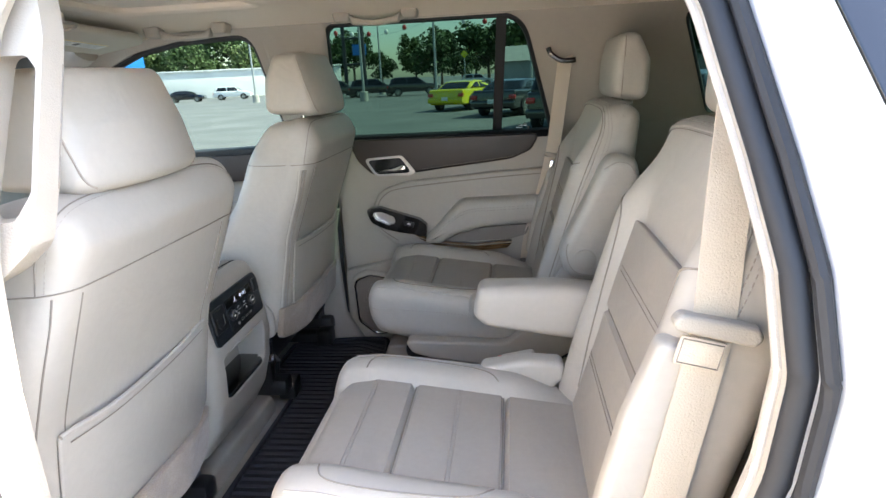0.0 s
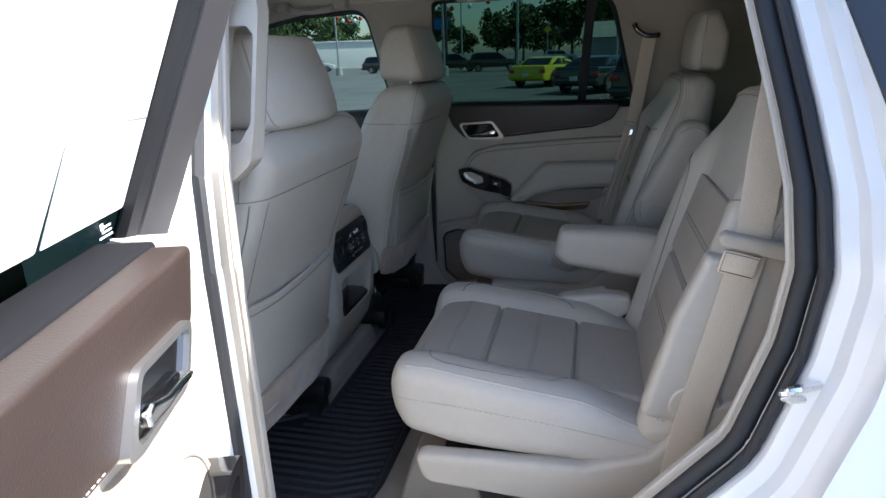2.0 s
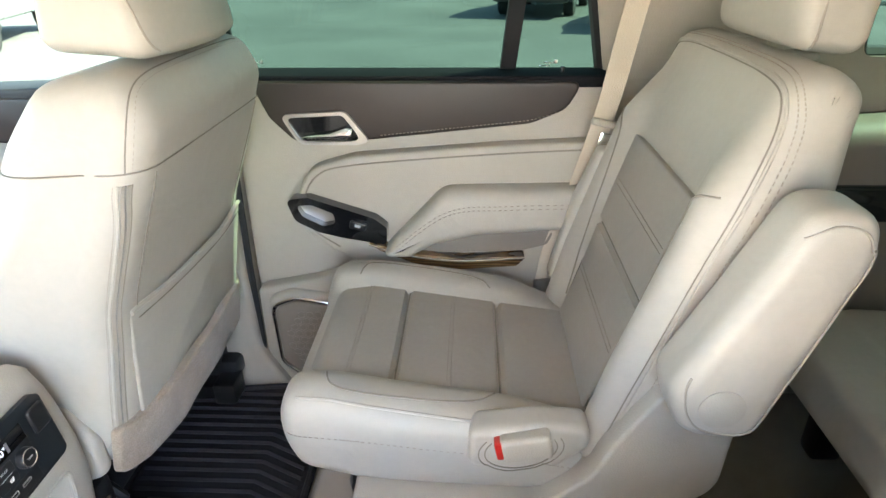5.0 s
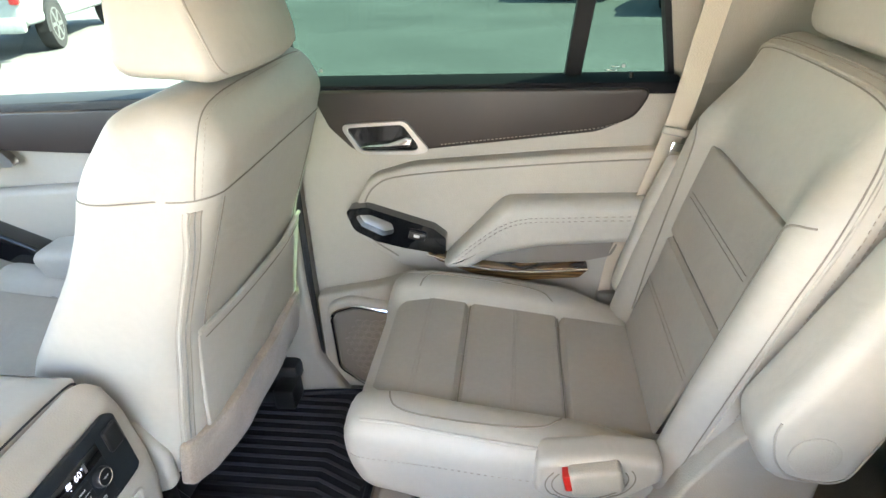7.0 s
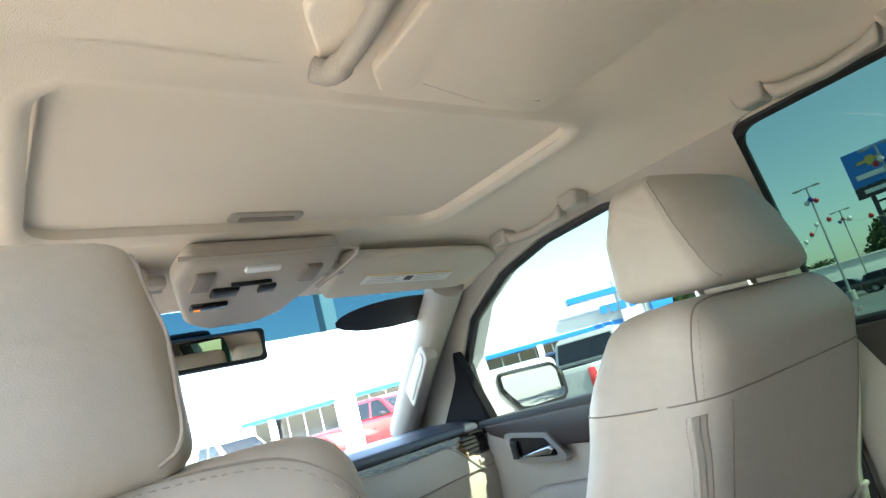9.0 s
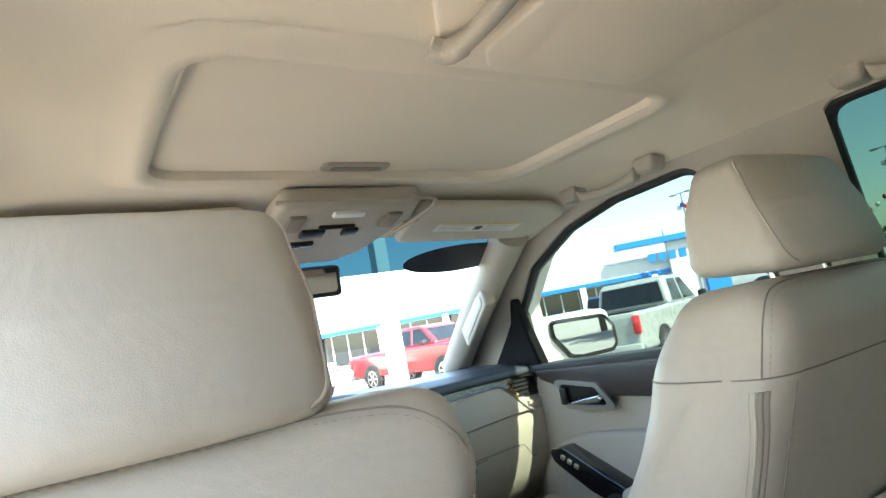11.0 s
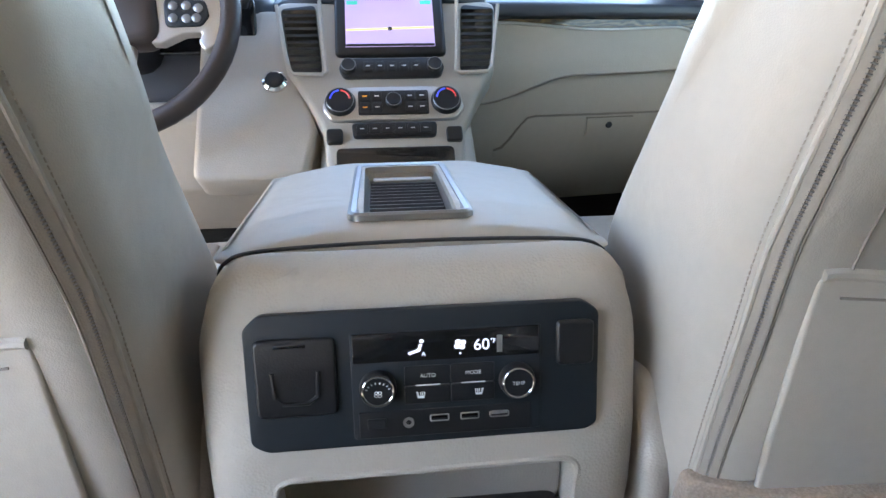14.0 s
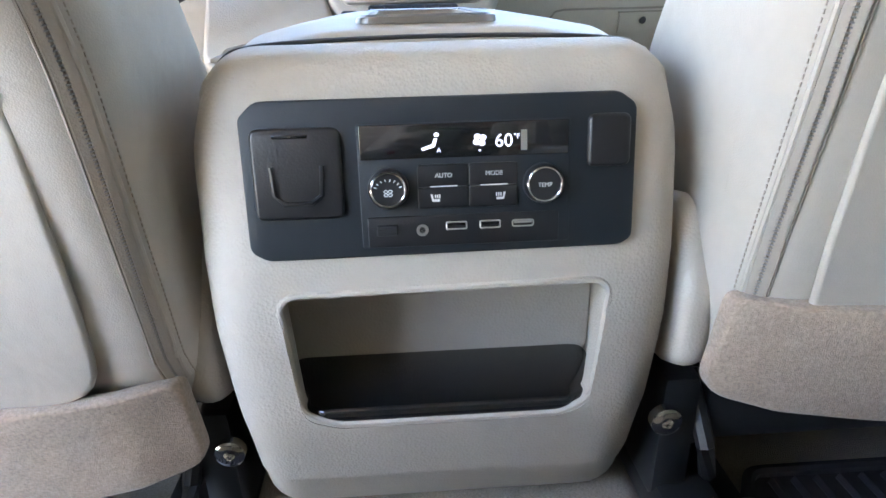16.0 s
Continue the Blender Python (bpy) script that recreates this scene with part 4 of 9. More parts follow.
def second_seat(s, name, label, arm_down):
    yc = 0.412
    t = thing(name, label, "car seat", (0.0, s * yc, FLOOR_Z), group="second-row captain's chairs")
    # cushion with bolsters
    out = rpoly([(0.175, 0.985), (-0.27, 1.045), (-0.338, 1.040), (-0.355, 0.985), (-0.325, 0.932), (-0.24, 0.915), (0.18, 0.90)], [0.03, 0.08, 0.035, 0.05, 0.04, 0.03, 0.03], 6)

    def bend(v):
        v = v.copy()
        top = sm(0.96, 1.0, v.z)
        v.z += top * (0.028 * sm(0.115, 0.165, abs(v.y)) * sm(0.10, -0.02, v.x) - 0.008 * (1 - sm(0.10, 0.16, abs(v.y))) * sm(-0.33, -0.28, v.x))
        v.y *= 1 - 0.05 * sm(-0.15, -0.36, v.x)
        return v

    b = bmesh.new()
    puff(b, out, -0.232, 0.232, 0.045, 0.014, 20, bend=bend)
    src = b.copy()
    cu = put("cushion", b, LEATHER, t, s, yc)
    for q in (-1, 1):
        seat_seam(src, [(x, q * y, 1.5) for x, y in ((-0.318, 0.205), (-0.20, 0.214), (-0.05, 0.216), (0.09, 0.214))], (0, 0, -1), cu, s, yc, "piping", r=0.0022, mat=LEATHER)
        seat_seam(src, [(x, q * 0.6, z) for x, z in ((-0.335, 1.008), (-0.20, 1.004), (-0.05, 0.99), (0.10, 0.965))], (0, -q, 0), cu, s, yc, "stitching", dashes=True)
        seat_seam(src, [(x, q * y, 1.5) for x, y in ((-0.285, 0.150), (-0.270, 0.185), (-0.22, 0.195), (-0.12, 0.192), (-0.06, 0.180), (-0.035, 0.155))], (0, 0, -1), cu, s, yc, "seam", r=0.0013)
    src.free()
    b = bmesh.new()
    puff(b, rpoly([(0.165, 0.992), (-0.26, 1.052), (-0.318, 1.047), (-0.347, 1.008), (-0.335, 1.000), (-0.310, 1.024), (0.165, 0.965)], [0.005, 0.06, 0.03, 0.004, 0.003, 0.01, 0.003], 5), -0.140, 0.140, 0.008, 0.008, 10, lines=[(-0.188, 1.042, 0.008), (-0.026, 1.019, 0.008)], bend=lambda v: Vector((v.x, v.y * (1 + 0.12 * sm(-0.20, -0.33, v.x)), v.z)))
    src = b.copy()
    ins = put("seat_panel", b, INSERT, t, s, yc, "taupe perforated seat centre")
    for x in (-0.263, -0.257, -0.108, -0.102):
        seat_seam(src, [(x, y, 1.5) for y in (-0.136, -0.07, 0, 0.07, 0.136)], (0, 0, -1), ins, s, yc, "stitching", dashes=True)
    for x in (-0.188, -0.026):
        seat_seam(src, [(x, y, 1.5) for y in (-0.136, 0, 0.136)], (0, 0, -1), ins, s, yc, "seam", r=0.0012)
    src.free()
    # backrest
    bo = rpoly([(0.098, 0.965), (0.140, 1.12), (0.236, 1.43), (0.268, 1.505), (0.315, 1.514), (0.352, 1.490), (0.335, 1.36), (0.245, 1.06), (0.22, 0.965)], [0.03, 0.15, 0.1, 0.03, 0.03, 0.035, 0.2, 0.1, 0.03], 6)

    def lean(v):
        v = v.copy()
        fr = sm(0.055, 0.0, v.x - (0.095 + (v.z - 0.985) * 0.325))
        wing = sm(0.13, 0.20, abs(v.y)) * sm(1.46, 1.36, v.z)
        v.x -= fr * 0.030 * wing
        v.x += fr * 0.006 * (1 - wing) * sm(1.40, 1.34, v.z)
        v.y *= 1 - 0.12 * sm(1.33, 1.50, v.z)
        return v

    b = bmesh.new()
    puff(b, bo, -0.240, 0.240, 0.045, 0.014, 20, bend=lean)
    src = b.copy()
    bk = put("backrest", b, LEATHER, t, s, yc)
    for q in (-1, 1):
        seat_seam(src, [(-0.3, q * y, z) for y, z in ((0.152, 1.03), (0.168, 1.20), (0.178, 1.31), (0.192, 1.365), (0.222, 1.378))], (1, 0, 0), bk, s, yc, "seam", r=0.0014)
    ring = []
    for q in (-1, 1):
        half = [((q * 0.242, z), (q, 0)) for z in (1.02, 1.10, 1.20, 1.30, 1.36)] + [((q * 0.234, 1.41), (q, 0.1)), ((q * 0.222, 1.45), (q, 0.3)), ((q * 0.205, 1.48), (q * 0.8, 0.6)), ((q * 0.180, 1.497), (q * 0.4, 0.9)), ((q * 0.12, 1.505), (0, 1)), ((q * 0.04, 1.507), (0, 1))]
        ring += half if q < 0 else half[::-1]
    for off, nm in ((0.0, "piping"), (-0.006, "seam"), (0.011, "stitching"), (0.017, "stitching")):
        line = []
        for (y, z), (ny, nz) in ring:
            w = Vector((0.78, -0.62 * ny, -0.62 * nz)).normalized()
            side = Vector((0.62, 0.78 * ny, 0.78 * nz))
            p = Vector((0.095 + (z - 0.985) * 0.325, y, z)) + side * off - w * 0.25
            line += onto(src, [tuple(p)], tuple(w), 0.0008)
        line = [Vector(p) for p in smooth_line([tuple(p) for p in line], 6)]
        b = bmesh.new()
        if nm == "stitching":
            for p, w in zip(line, line[1:]):
                d = w - p
                k = max(1, round(d.length / 0.0065))
                for i in range(k):
                    tube(b, [p + d * (i + 0.2) / k, p + d * (i + 0.8) / k], 0.0008, 4)
            put(nm, b, STITCH, bk, s, yc)
        else:
            tube(b, line, 0.0024 if nm == "piping" else 0.0010, 6)
            put(nm, b, LEATHER if nm == "piping" else CREASE, bk, s, yc)
    src.free()
    b = bmesh.new()
    puff(b, rpoly([(0.098, 1.00), (0.133, 1.11), (0.205, 1.345), (0.217, 1.342), (0.145, 1.10), (0.115, 1.00)], 0.003, 3), -0.140, 0.140, 0.008, 0.008, 10, lines=[(0.157, 1.19, 0.007)], bend=lambda v: Vector((v.x, v.y * (1 + 0.20 * sm(1.05, 1.33, v.z)), v.z)))
    src = b.copy()
    ins = put("back_panel", b, INSERT, t, s, yc, "taupe perforated back centre")
    for z in (1.100, 1.108, 1.262, 1.270):
        seat_seam(src, [(-0.3, y, z) for y in (-0.135, -0.07, 0, 0.07, 0.135)], (1, 0, 0), ins, s, yc, "stitching", dashes=True)
    seat_seam(src, [(-0.3, y, 1.19) for y in (-0.135, 0, 0.135)], (1, 0, 0), ins, s, yc, "seam", r=0.0012)
    src.free()
    headrest(t, s, yc, [(0.282, 1.522), (0.288, 1.612), (0.305, 1.672), (0.355, 1.678), (0.384, 1.61), (0.378, 1.512)], 0.132, 0.328, 1.495, 1.535, (0.312, 0.322), -0.016)
    # plastic base, risers, hinge covers
    b = bmesh.new()
    prism(b, rpoly([(-0.245, 0.935), (-0.225, 0.900), (-0.17, 0.885), (0.05, 0.855), (0.115, 0.862), (0.185, 0.905), (0.262, 0.975), (0.268, 1.10), (0.225, 1.150), (0.165, 1.13), (0.118, 1.05), (0.09, 0.985), (0.02, 0.925)], [0.02, 0.03, 0.05, 0.03, 0.05, 0.06, 0.05, 0.05, 0.04, 0.03, 0.08, 0.05, 0.05], 6), -0.266, -0.215, "y", 0.014)
    put("inner_shield", b, TRIM, t, s, yc)
    b = bmesh.new()
    prism(b, rpoly([(-0.30, 0.915), (-0.28, 0.855), (0.10, 0.835), (0.26, 0.88), (0.275, 1.0), (0.225, 1.075), (0.17, 1.06), (0.10, 0.96), (0.0, 0.925)], 0.03, 6), 0.215, 0.250, "y", 0.010)
    put("outer_shield", b, TRIM, t, s, yc)
    b = bmesh.new()
    box(b, (-0.03, 0, 0.875), (0.46, 0.40, 0.05), 0.02)
    put("seat_pan", b, BLACK, t, s, yc)
    b = bmesh.new()
    prism(b, rpoly([(-0.372, FLOOR_Z), (-0.176, FLOOR_Z), (-0.215, 0.87), (-0.315, 0.87)], 0.012), -0.155, 0.17, "y", 0.008)
    put("riser_cover", b, TRIM_DARK, t, s, yc, "taupe plastic riser cover")
    for q in (-0.12, 0.12):
        b = bmesh.new()
        prism(b, rpoly([(0.05, FLOOR_Z), (0.20, FLOOR_Z), (0.16, 0.87), (0.08, 0.87)], 0.012), q - 0.02, q + 0.02, "y", 0.005)
        put("rear_riser", b, BLACK, t, s, yc, "black steel riser")
    b = bmesh.new()
    disc(b, (0.160, 0.236, 1.055), (0, 1, 0), [(0.040, 0), (0.042, 0.006), (0.036, 0.012), (0.012, 0.013)], 28)
    put("hinge_cover", b, TRIM, t, s, yc)
    # buckle in its leather pocket, on the inner flank
    b = bmesh.new()
    puff(b, rpoly([(-0.072, 1.044), (-0.076, 0.983), (-0.02, 0.968), (0.050, 0.984), (0.092, 1.020), (0.090, 1.054), (0.02, 1.058)], 0.018, 5), -0.246, -0.195, 0.014, 0.012, 5, lines=[(-0.050, 0.973, 0.005), (0.040, 0.978, 0.005)])
    src = b.copy()
    bpk = put("buckle_pocket", b, LEATHER, t, s, yc)
    for k in (0.80, 0.68):
        loop = [(-0.002 + 0.072 * k * math.cos(radians(g)), -0.6, 1.016 + 0.046 * k * math.sin(radians(g)) + 0.012 * k * math.cos(radians(g))) for g in range(-215, 40, 15)]
        seat_seam(src, loop, (0, 1, 0), bpk, s, yc, "seam", r=0.0008)
    src.free()
    b = bmesh.new()
    tm = Matrix.Translation((0.004, -0.251, 1.030)) @ pose(0, 0, 0, 0, -12, 0)
    box(b, (0, 0, 0), (0.070, 0.026, 0.040), 0.007, 3)
    b.transform(tm)
    put("buckle", b, TRIM, t, s, yc, "beige seat-belt buckle")
    b = bmesh.new()
    box(b, (-0.035, -0.002, 0.004), (0.012, 0.020, 0.028), 0.003)
    b.transform(tm)
    put("buckle_button", b, RED, t, s, yc, "red release button")
    # inner armrest
    b = bmesh.new()
    if arm_down:
        ao = rpoly([(-0.074, 1.189), (-0.088, 1.128), (-0.06, 1.104), (0.18, 1.066), (0.225, 1.095), (0.220, 1.175), (0.08, 1.190)], [0.022, 0.026, 0.03, 0.04, 0.04, 0.04, 0.05], 6)
    else:
        ao = rpoly([(0.150, 1.186), (0.165, 1.124), (0.252, 1.112), (0.328, 1.352), (0.320, 1.402), (0.257, 1.409), (0.204, 1.295)], [0.045, 0.045, 0.045, 0.045, 0.035, 0.045, 0.06], 6)
    puff(b, ao, -0.330, -0.246, 0.024, 0.010, 6)
    src = b.copy()
    ar = put("armrest", b, LEATHER, t, s, yc)
    cx, cz = (sum(p[0] for p in ao) / len(ao), sum(p[1] for p in ao) / len(ao))
    line = [(cx + (x - cx) * 0.86, -0.8, cz + (z - cz) * (0.80 if arm_down else 0.90)) for x, z in (ao[len(ao) // 7:] if arm_down else ao)]
    seat_seam(src, line[::4], (0, 1, 0), ar, s, yc, "seam", r=0.0014, mat=INSERT)
    src.free()
    b = bmesh.new()
    bx, bz = (0.205, 1.150) if arm_down else (0.208, 1.168)
    disc(b, (bx, -0.3300, bz), (0, -1, 0), [(0.026, 0), (0.026, 0.002), (0.023, 0.0035), (0.005, 0.004)], 28)
    put("pivot_cap", b, TRIM, t, s, yc)
    # belt guide at the outer shoulder (left chair carries the belt through it)
    b = bmesh.new()
    gx = lambda z: 0.095 + (z - 0.985) * 0.325
    puff(b, rpoly([(gx(1.03) - 0.03, 1.03), (gx(1.20) - 0.045, 1.20), (gx(1.27) - 0.03, 1.30), (gx(1.27) + 0.04, 1.30), (gx(1.03) + 0.05, 1.02)], 0.015, 4), 0.205, 0.245, 0.014, 0.02, 4)
    put("outer_bolster", b, LEATHER, t, s, yc)
    return t


front_seat(1, "passenger_seat", "light leather front passenger seat with map pocket and headrest")
SHIFT[:] = [-0.028, 0.022, -0.030]
front_seat(-1, "driver_seat", "light leather driver's seat with map pocket and headrest")
SHIFT[:] = [0.0, 0.0, 0.0]
second_seat(1, "captain_chair", "light leather captain's chair with its armrest folded up", False)
SHIFT[:] = [0.047, 0.0, 0.0]
second_seat(-1, "captain_chair", "light leather captain's chair with its armrest lowered", True)

# ---- doors ----


def plate(bm, pts, o, U, V, d0, d1, bevel=0.0, seg=3):
    """A flat piece drawn in the plane of U and V at o, thick from d0 to d1 along their normal."""
    U, V = Vector(U).normalized(), Vector(V).normalized()
    N = U.cross(V)
    t = bmesh.new()
    prism(t, pts, d0, d1, "z", bevel, seg)
    m = Matrix((U, V, N)).transposed().to_4x4()
    t.transform(Matrix.Translation(o) @ m)
    me = bpy.data.meshes.new("tmp")
    t.to_mesh(me)
    t.free()
    bm.from_mesh(me)
    bpy.data.meshes.remove(me)
    return bm


# lower edge of the soft upper band
BAND_FOOT = [(-0.425, 1.288), (-0.27, 1.292), (0.04, 1.325), (0.105, 1.352)]


def rear_door(name, label, turn, mirrored):
    """The rear door in its closed place on the right; mirrored and turned about its hinge for the left."""
    base = Vector((-0.52, 0.78, 0.66))
    if mirrored:
        base = Vector((-0.52, -0.80, 0.66))
    t = thing(name, label, "car door", base, kind="structure")
    hinge = Vector((-0.545, -0.80, 0))
    M = Matrix.Translation(hinge + Vector((0.062, -0.180, 0))) @ Matrix.Rotation(turn, 4, "Z") @ Matrix.Translation(-hinge)

    def D(nm, bm, mat, parent=t, lab="", flat=False):
        if mirrored:
            mirror_y(bm)
            bm.transform(M)
        return part(nm, bm, mat, parent, lab, flat)

    b = bmesh.new()
    prism(b, rpoly([(-0.548, 0.675), (0.0, 0.675), (0.08, 0.88), (0.165, 1.0), (0.205, 1.15), (0.205, 1.40), (-0.55, 1.40), (-0.552, 1.0)], [0.03, 0.05, 0.1, 0.1, 0.1, 0.05, 0.012, 0.05], 5), 0.722, 0.782, "y", 0.014, 3)
    D("inner_panel", b, TRIM)
    b = bmesh.new()
    prism(b, rpoly([(-0.545, 0.70), (-0.02, 0.70), (0.05, 0.88), (0.13, 1.0), (0.165, 1.20), (0.172, 1.295), (-0.02, 1.285), (-0.31, 1.262), (-0.40, 1.235), (-0.432, 1.17), (-0.425, 1.10), (-0.36, 1.05), (-0.30, 1.02), (-0.40, 0.985), (-0.545, 0.955)], [0.02, 0.05, 0.1, 0.1, 0.05, 0.02, 0.3, 0.15, 0.06, 0.05, 0.06, 0.08, 0.06, 0.1, 0.02], 6), 0.690, 0.730, "y", 0.016, 4)
    D("mid_panel", b, TRIM)
    b = bmesh.new()
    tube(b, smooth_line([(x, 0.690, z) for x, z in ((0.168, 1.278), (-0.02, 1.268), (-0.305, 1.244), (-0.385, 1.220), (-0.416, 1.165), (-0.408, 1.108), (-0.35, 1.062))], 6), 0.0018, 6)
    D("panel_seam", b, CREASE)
    # dark soft upper band with its pale thread
    b = bmesh.new()
    prism(b, rpoly([(-0.500, 1.405), (-0.470, 1.335), *BAND_FOOT, (0.135, 1.405)], [0.01, 0.03, 0.03, 0.1, 0.1, 0.05, 0.02], 6), 0.700, 0.775, "y", 0.026 if mirrored else 0.016, 5)
    up = D("upper_band", b, COCOA, lab="dark cocoa soft upper trim")
    b = bmesh.new()
    for k in range(46):
        x = -0.25 + 0.335 * k / 45
        z = 1.302 + 0.105 * (x + 0.25) + 0.25 * max(0, x - 0.02) ** 2 * 9
        tube(b, [(x - 0.0022, 0.6985, z), (x + 0.0022, 0.6985, z + 0.0004)], 0.0008, 4)
    D("stitching", b, STITCH, up)
    b = bmesh.new()
    tube(b, [(0.098, 0.745, 1.40), (0.098, 0.745, 1.425)], 0.0045, 10)
    D("lock_pin", b, BLACK)
    # handle
    b = bmesh.new()
    holed(b, rpoly([(-0.447, 1.343), (-0.318, 1.350), (-0.272, 1.290), (-0.300, 1.284), (-0.412, 1.284)], [0.012, 0.02, 0.015, 0.02, 0.03], 5), [rpoly([(-0.437, 1.337), (-0.323, 1.343), (-0.287, 1.2915), (-0.408, 1.2905)], [0.01, 0.016, 0.012, 0.02], 5)], lambda u, v, d: (u, 0.692 + d, v), 0.02)
    bz = D("handle_bezel", b, SATIN, lab="satin silver handle surround")
    b = bmesh.new()
    prism(b, rpoly([(-0.440, 1.340), (-0.322, 1.346), (-0.284, 1.289), (-0.410, 1.288)], 0.012), 0.698, 0.708, "y")
    D("handle_cup", b, GLOSSBLACK, bz)
    b = bmesh.new()
    puff(b, rpoly([(-0.408, 1.302), (-0.350, 1.309), (-0.318, 1.320), (-0.305, 1.316), (-0.308, 1.302), (-0.340, 1.298), (-0.405, 1.297)], 0.004, 3), 0.684, 0.698, 0.005, 0.006, 2)
    D("door_handle", b, CHROME, bz, "chrome door handle")
    # armrest
    b = bmesh.new()
    puff(b, rpoly([(-0.262, 1.060), (-0.128, 1.205), (0.165, 1.212), (0.165, 1.175), (0.125, 1.122), (-0.06, 1.108), (-0.15, 1.085), (-0.20, 1.055)], [0.02, 0.05, 0.02, 0.04, 0.03, 0.08, 0.05, 0.03], 6), 0.640, 0.715, 0.028, 0.014, 4)
    src = b.copy()
    arm = D("armrest", b, LEATHER, lab="padded leather armrest")
    for off in (0.0, 0.008):
        line = onto(src, smooth_line([(x, 0.3, z - off) for x, z in ((-0.225, 1.085), (-0.12, 1.165), (0.0, 1.178), (0.15, 1.183))], 12), (0, 1, 0), 0.0004)
        b = bmesh.new()
        for p, q in zip(line, line[1:]):
            d = q - p
            tube(b, [p + d * 0.2, p + d * 0.7], 0.0009, 4)
        D("stitching", b, STITCH, arm)
    src.free()
    # pull pocket below the armrest: a flat piece, the hollow's shade in its darker taupe
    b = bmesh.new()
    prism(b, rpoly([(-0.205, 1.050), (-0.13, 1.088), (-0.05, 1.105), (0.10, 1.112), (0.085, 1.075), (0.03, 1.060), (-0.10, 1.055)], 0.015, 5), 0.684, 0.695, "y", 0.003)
    D("pull_pocket_shade", b, TRIM_DARK)
    # switch plate with ashtray-shaped pull and window switch
    sp = rpoly([(-0.447, 1.178), (-0.402, 1.184), (-0.268, 1.140), (-0.244, 1.120), (-0.246, 1.082), (-0.335, 1.096), (-0.385, 1.108), (-0.432, 1.132)], [0.012, 0.02, 0.02, 0.012, 0.01, 0.03, 0.03, 0.03], 5)
    b = bmesh.new()
    holed(b, sp, [rpoly([(-0.428, 1.166), (-0.395, 1.168), (-0.352, 1.150), (-0.348, 1.128), (-0.375, 1.122), (-0.415, 1.142)], 0.012, 5)], lambda u, v, d: (u, 0.664 + 0.02 * (u + 0.44) * -1 + d, v), 0.034)
    sw = D("switch_plate", b, GLOSSBLACK, lab="gloss black window-switch plate")
    b = bmesh.new()
    prism(b, rpoly([(-0.430, 1.170), (-0.393, 1.172), (-0.346, 1.152), (-0.344, 1.124), (-0.375, 1.118), (-0.418, 1.140)], 0.012, 5), 0.684, 0.692, "y")
    D("pull_cup", b, SATIN, sw)
    b = bmesh.new()
    box(b, (-0.302, 0.657, 1.126), (0.034, 0.010, 0.017), 0.003, turn=pose(0, 0, 0, 0, 14, 0))
    D("window_switch", b, BLACK, sw)
    b = bmesh.new()
    box(b, (-0.302, 0.6515, 1.1275), (0.012, 0.002, 0.006), 0.0008, turn=pose(0, 0, 0, 0, 14, 0))
    D("switch_mark", b, PRINT, sw)
    # wood strip with bright lip
    b = bmesh.new()
    prism(b, rpoly([(-0.290, 1.088), (-0.20, 1.062), (-0.09, 1.051), (0.044, 1.060), (0.022, 1.036), (-0.09, 1.026), (-0.19, 1.038), (-0.262, 1.068)], [0.006, 0.1, 0.1, 0.006, 0.01, 0.1, 0.1, 0.02], 5), 0.662, 0.695, "y", 0.005)
    wd = D("wood_strip", b, WOOD, lab="glossy burl wood strip")
    b = bmesh.new()
    tube(b, smooth_line([(-0.283, 0.660, 1.082), (-0.20, 0.659, 1.058), (-0.09, 0.659, 1.0475), (0.038, 0.660, 1.056)], 8), 0.0018, 6)
    D("bright_lip", b, CHROME, wd)
    # speaker
    ring = [(-0.510, 0.925), (-0.455, 0.945), (-0.33, 0.925), (-0.30, 0.84), (-0.33, 0.745), (-0.445, 0.725), (-0.505, 0.775)]
    b = bmesh.new()
    prism(b, rpoly([(x + (-0.012 if x < -0.4 else 0.012), z + (0.016 if z > 0.84 else -0.016)) for x, z in ring], 0.04, 6), 0.672, 0.70, "y", 0.012, 4)
    spk = D("speaker_housing", b, TRIM)
    b = bmesh.new()
    rp = rpoly(ring, 0.035, 6)
    tube(b, [(x, 0.670, z) for x, z in rp], 0.0045, 8, closed=True)
    D("speaker_ring", b, CHROME, spk, "chrome speaker ring")
    b = bmesh.new()
    prism(b, grown(rp, -0.006), 0.667, 0.674, "y", 0.002)
    D("speaker_grille", b, TRIM_DARK, spk)
    b = bmesh.new()
    for i in range(9):
        for j in range(11):
            x, z = -0.475 + 0.019 * i + (0.0095 if j % 2 else 0), 0.755 + 0.0165 * j
            if (x + 0.41) ** 2 + ((z - 0.84)) ** 2 < 0.0062:
                tube(b, [(x + 0.0085 * math.cos(k * math.pi / 3 + 0.5236), 0.6665, z + 0.0085 * math.sin(k * math.pi / 3 + 0.5236)) for k in range(6)], 0.0006, 4, closed=True)
    D("grille_mesh", b, TRIM, spk)
    # bottle pocket lip
    b = bmesh.new()
    puff(b, rpoly([(-0.28, 0.95), (0.04, 0.95), (0.0, 0.76), (-0.26, 0.76)], 0.03, 5), 0.640, 0.70, 0.02, 0.02, 4)
    D("map_pocket", b, TRIM)
    b = bmesh.new()
    if mirrored:
        prism(b, rpoly([(-0.505, 1.385), (0.19, 1.385), (0.186, 1.409), (-0.500, 1.409)], 0.006, 3), 0.738, 0.800, "y", 0.006)
    else:
        prism(b, rpoly([(-0.548, 1.392), (0.19, 1.392), (0.186, 1.414), (-0.545, 1.414)], 0.006, 3), 0.708, 0.800, "y", 0.005)
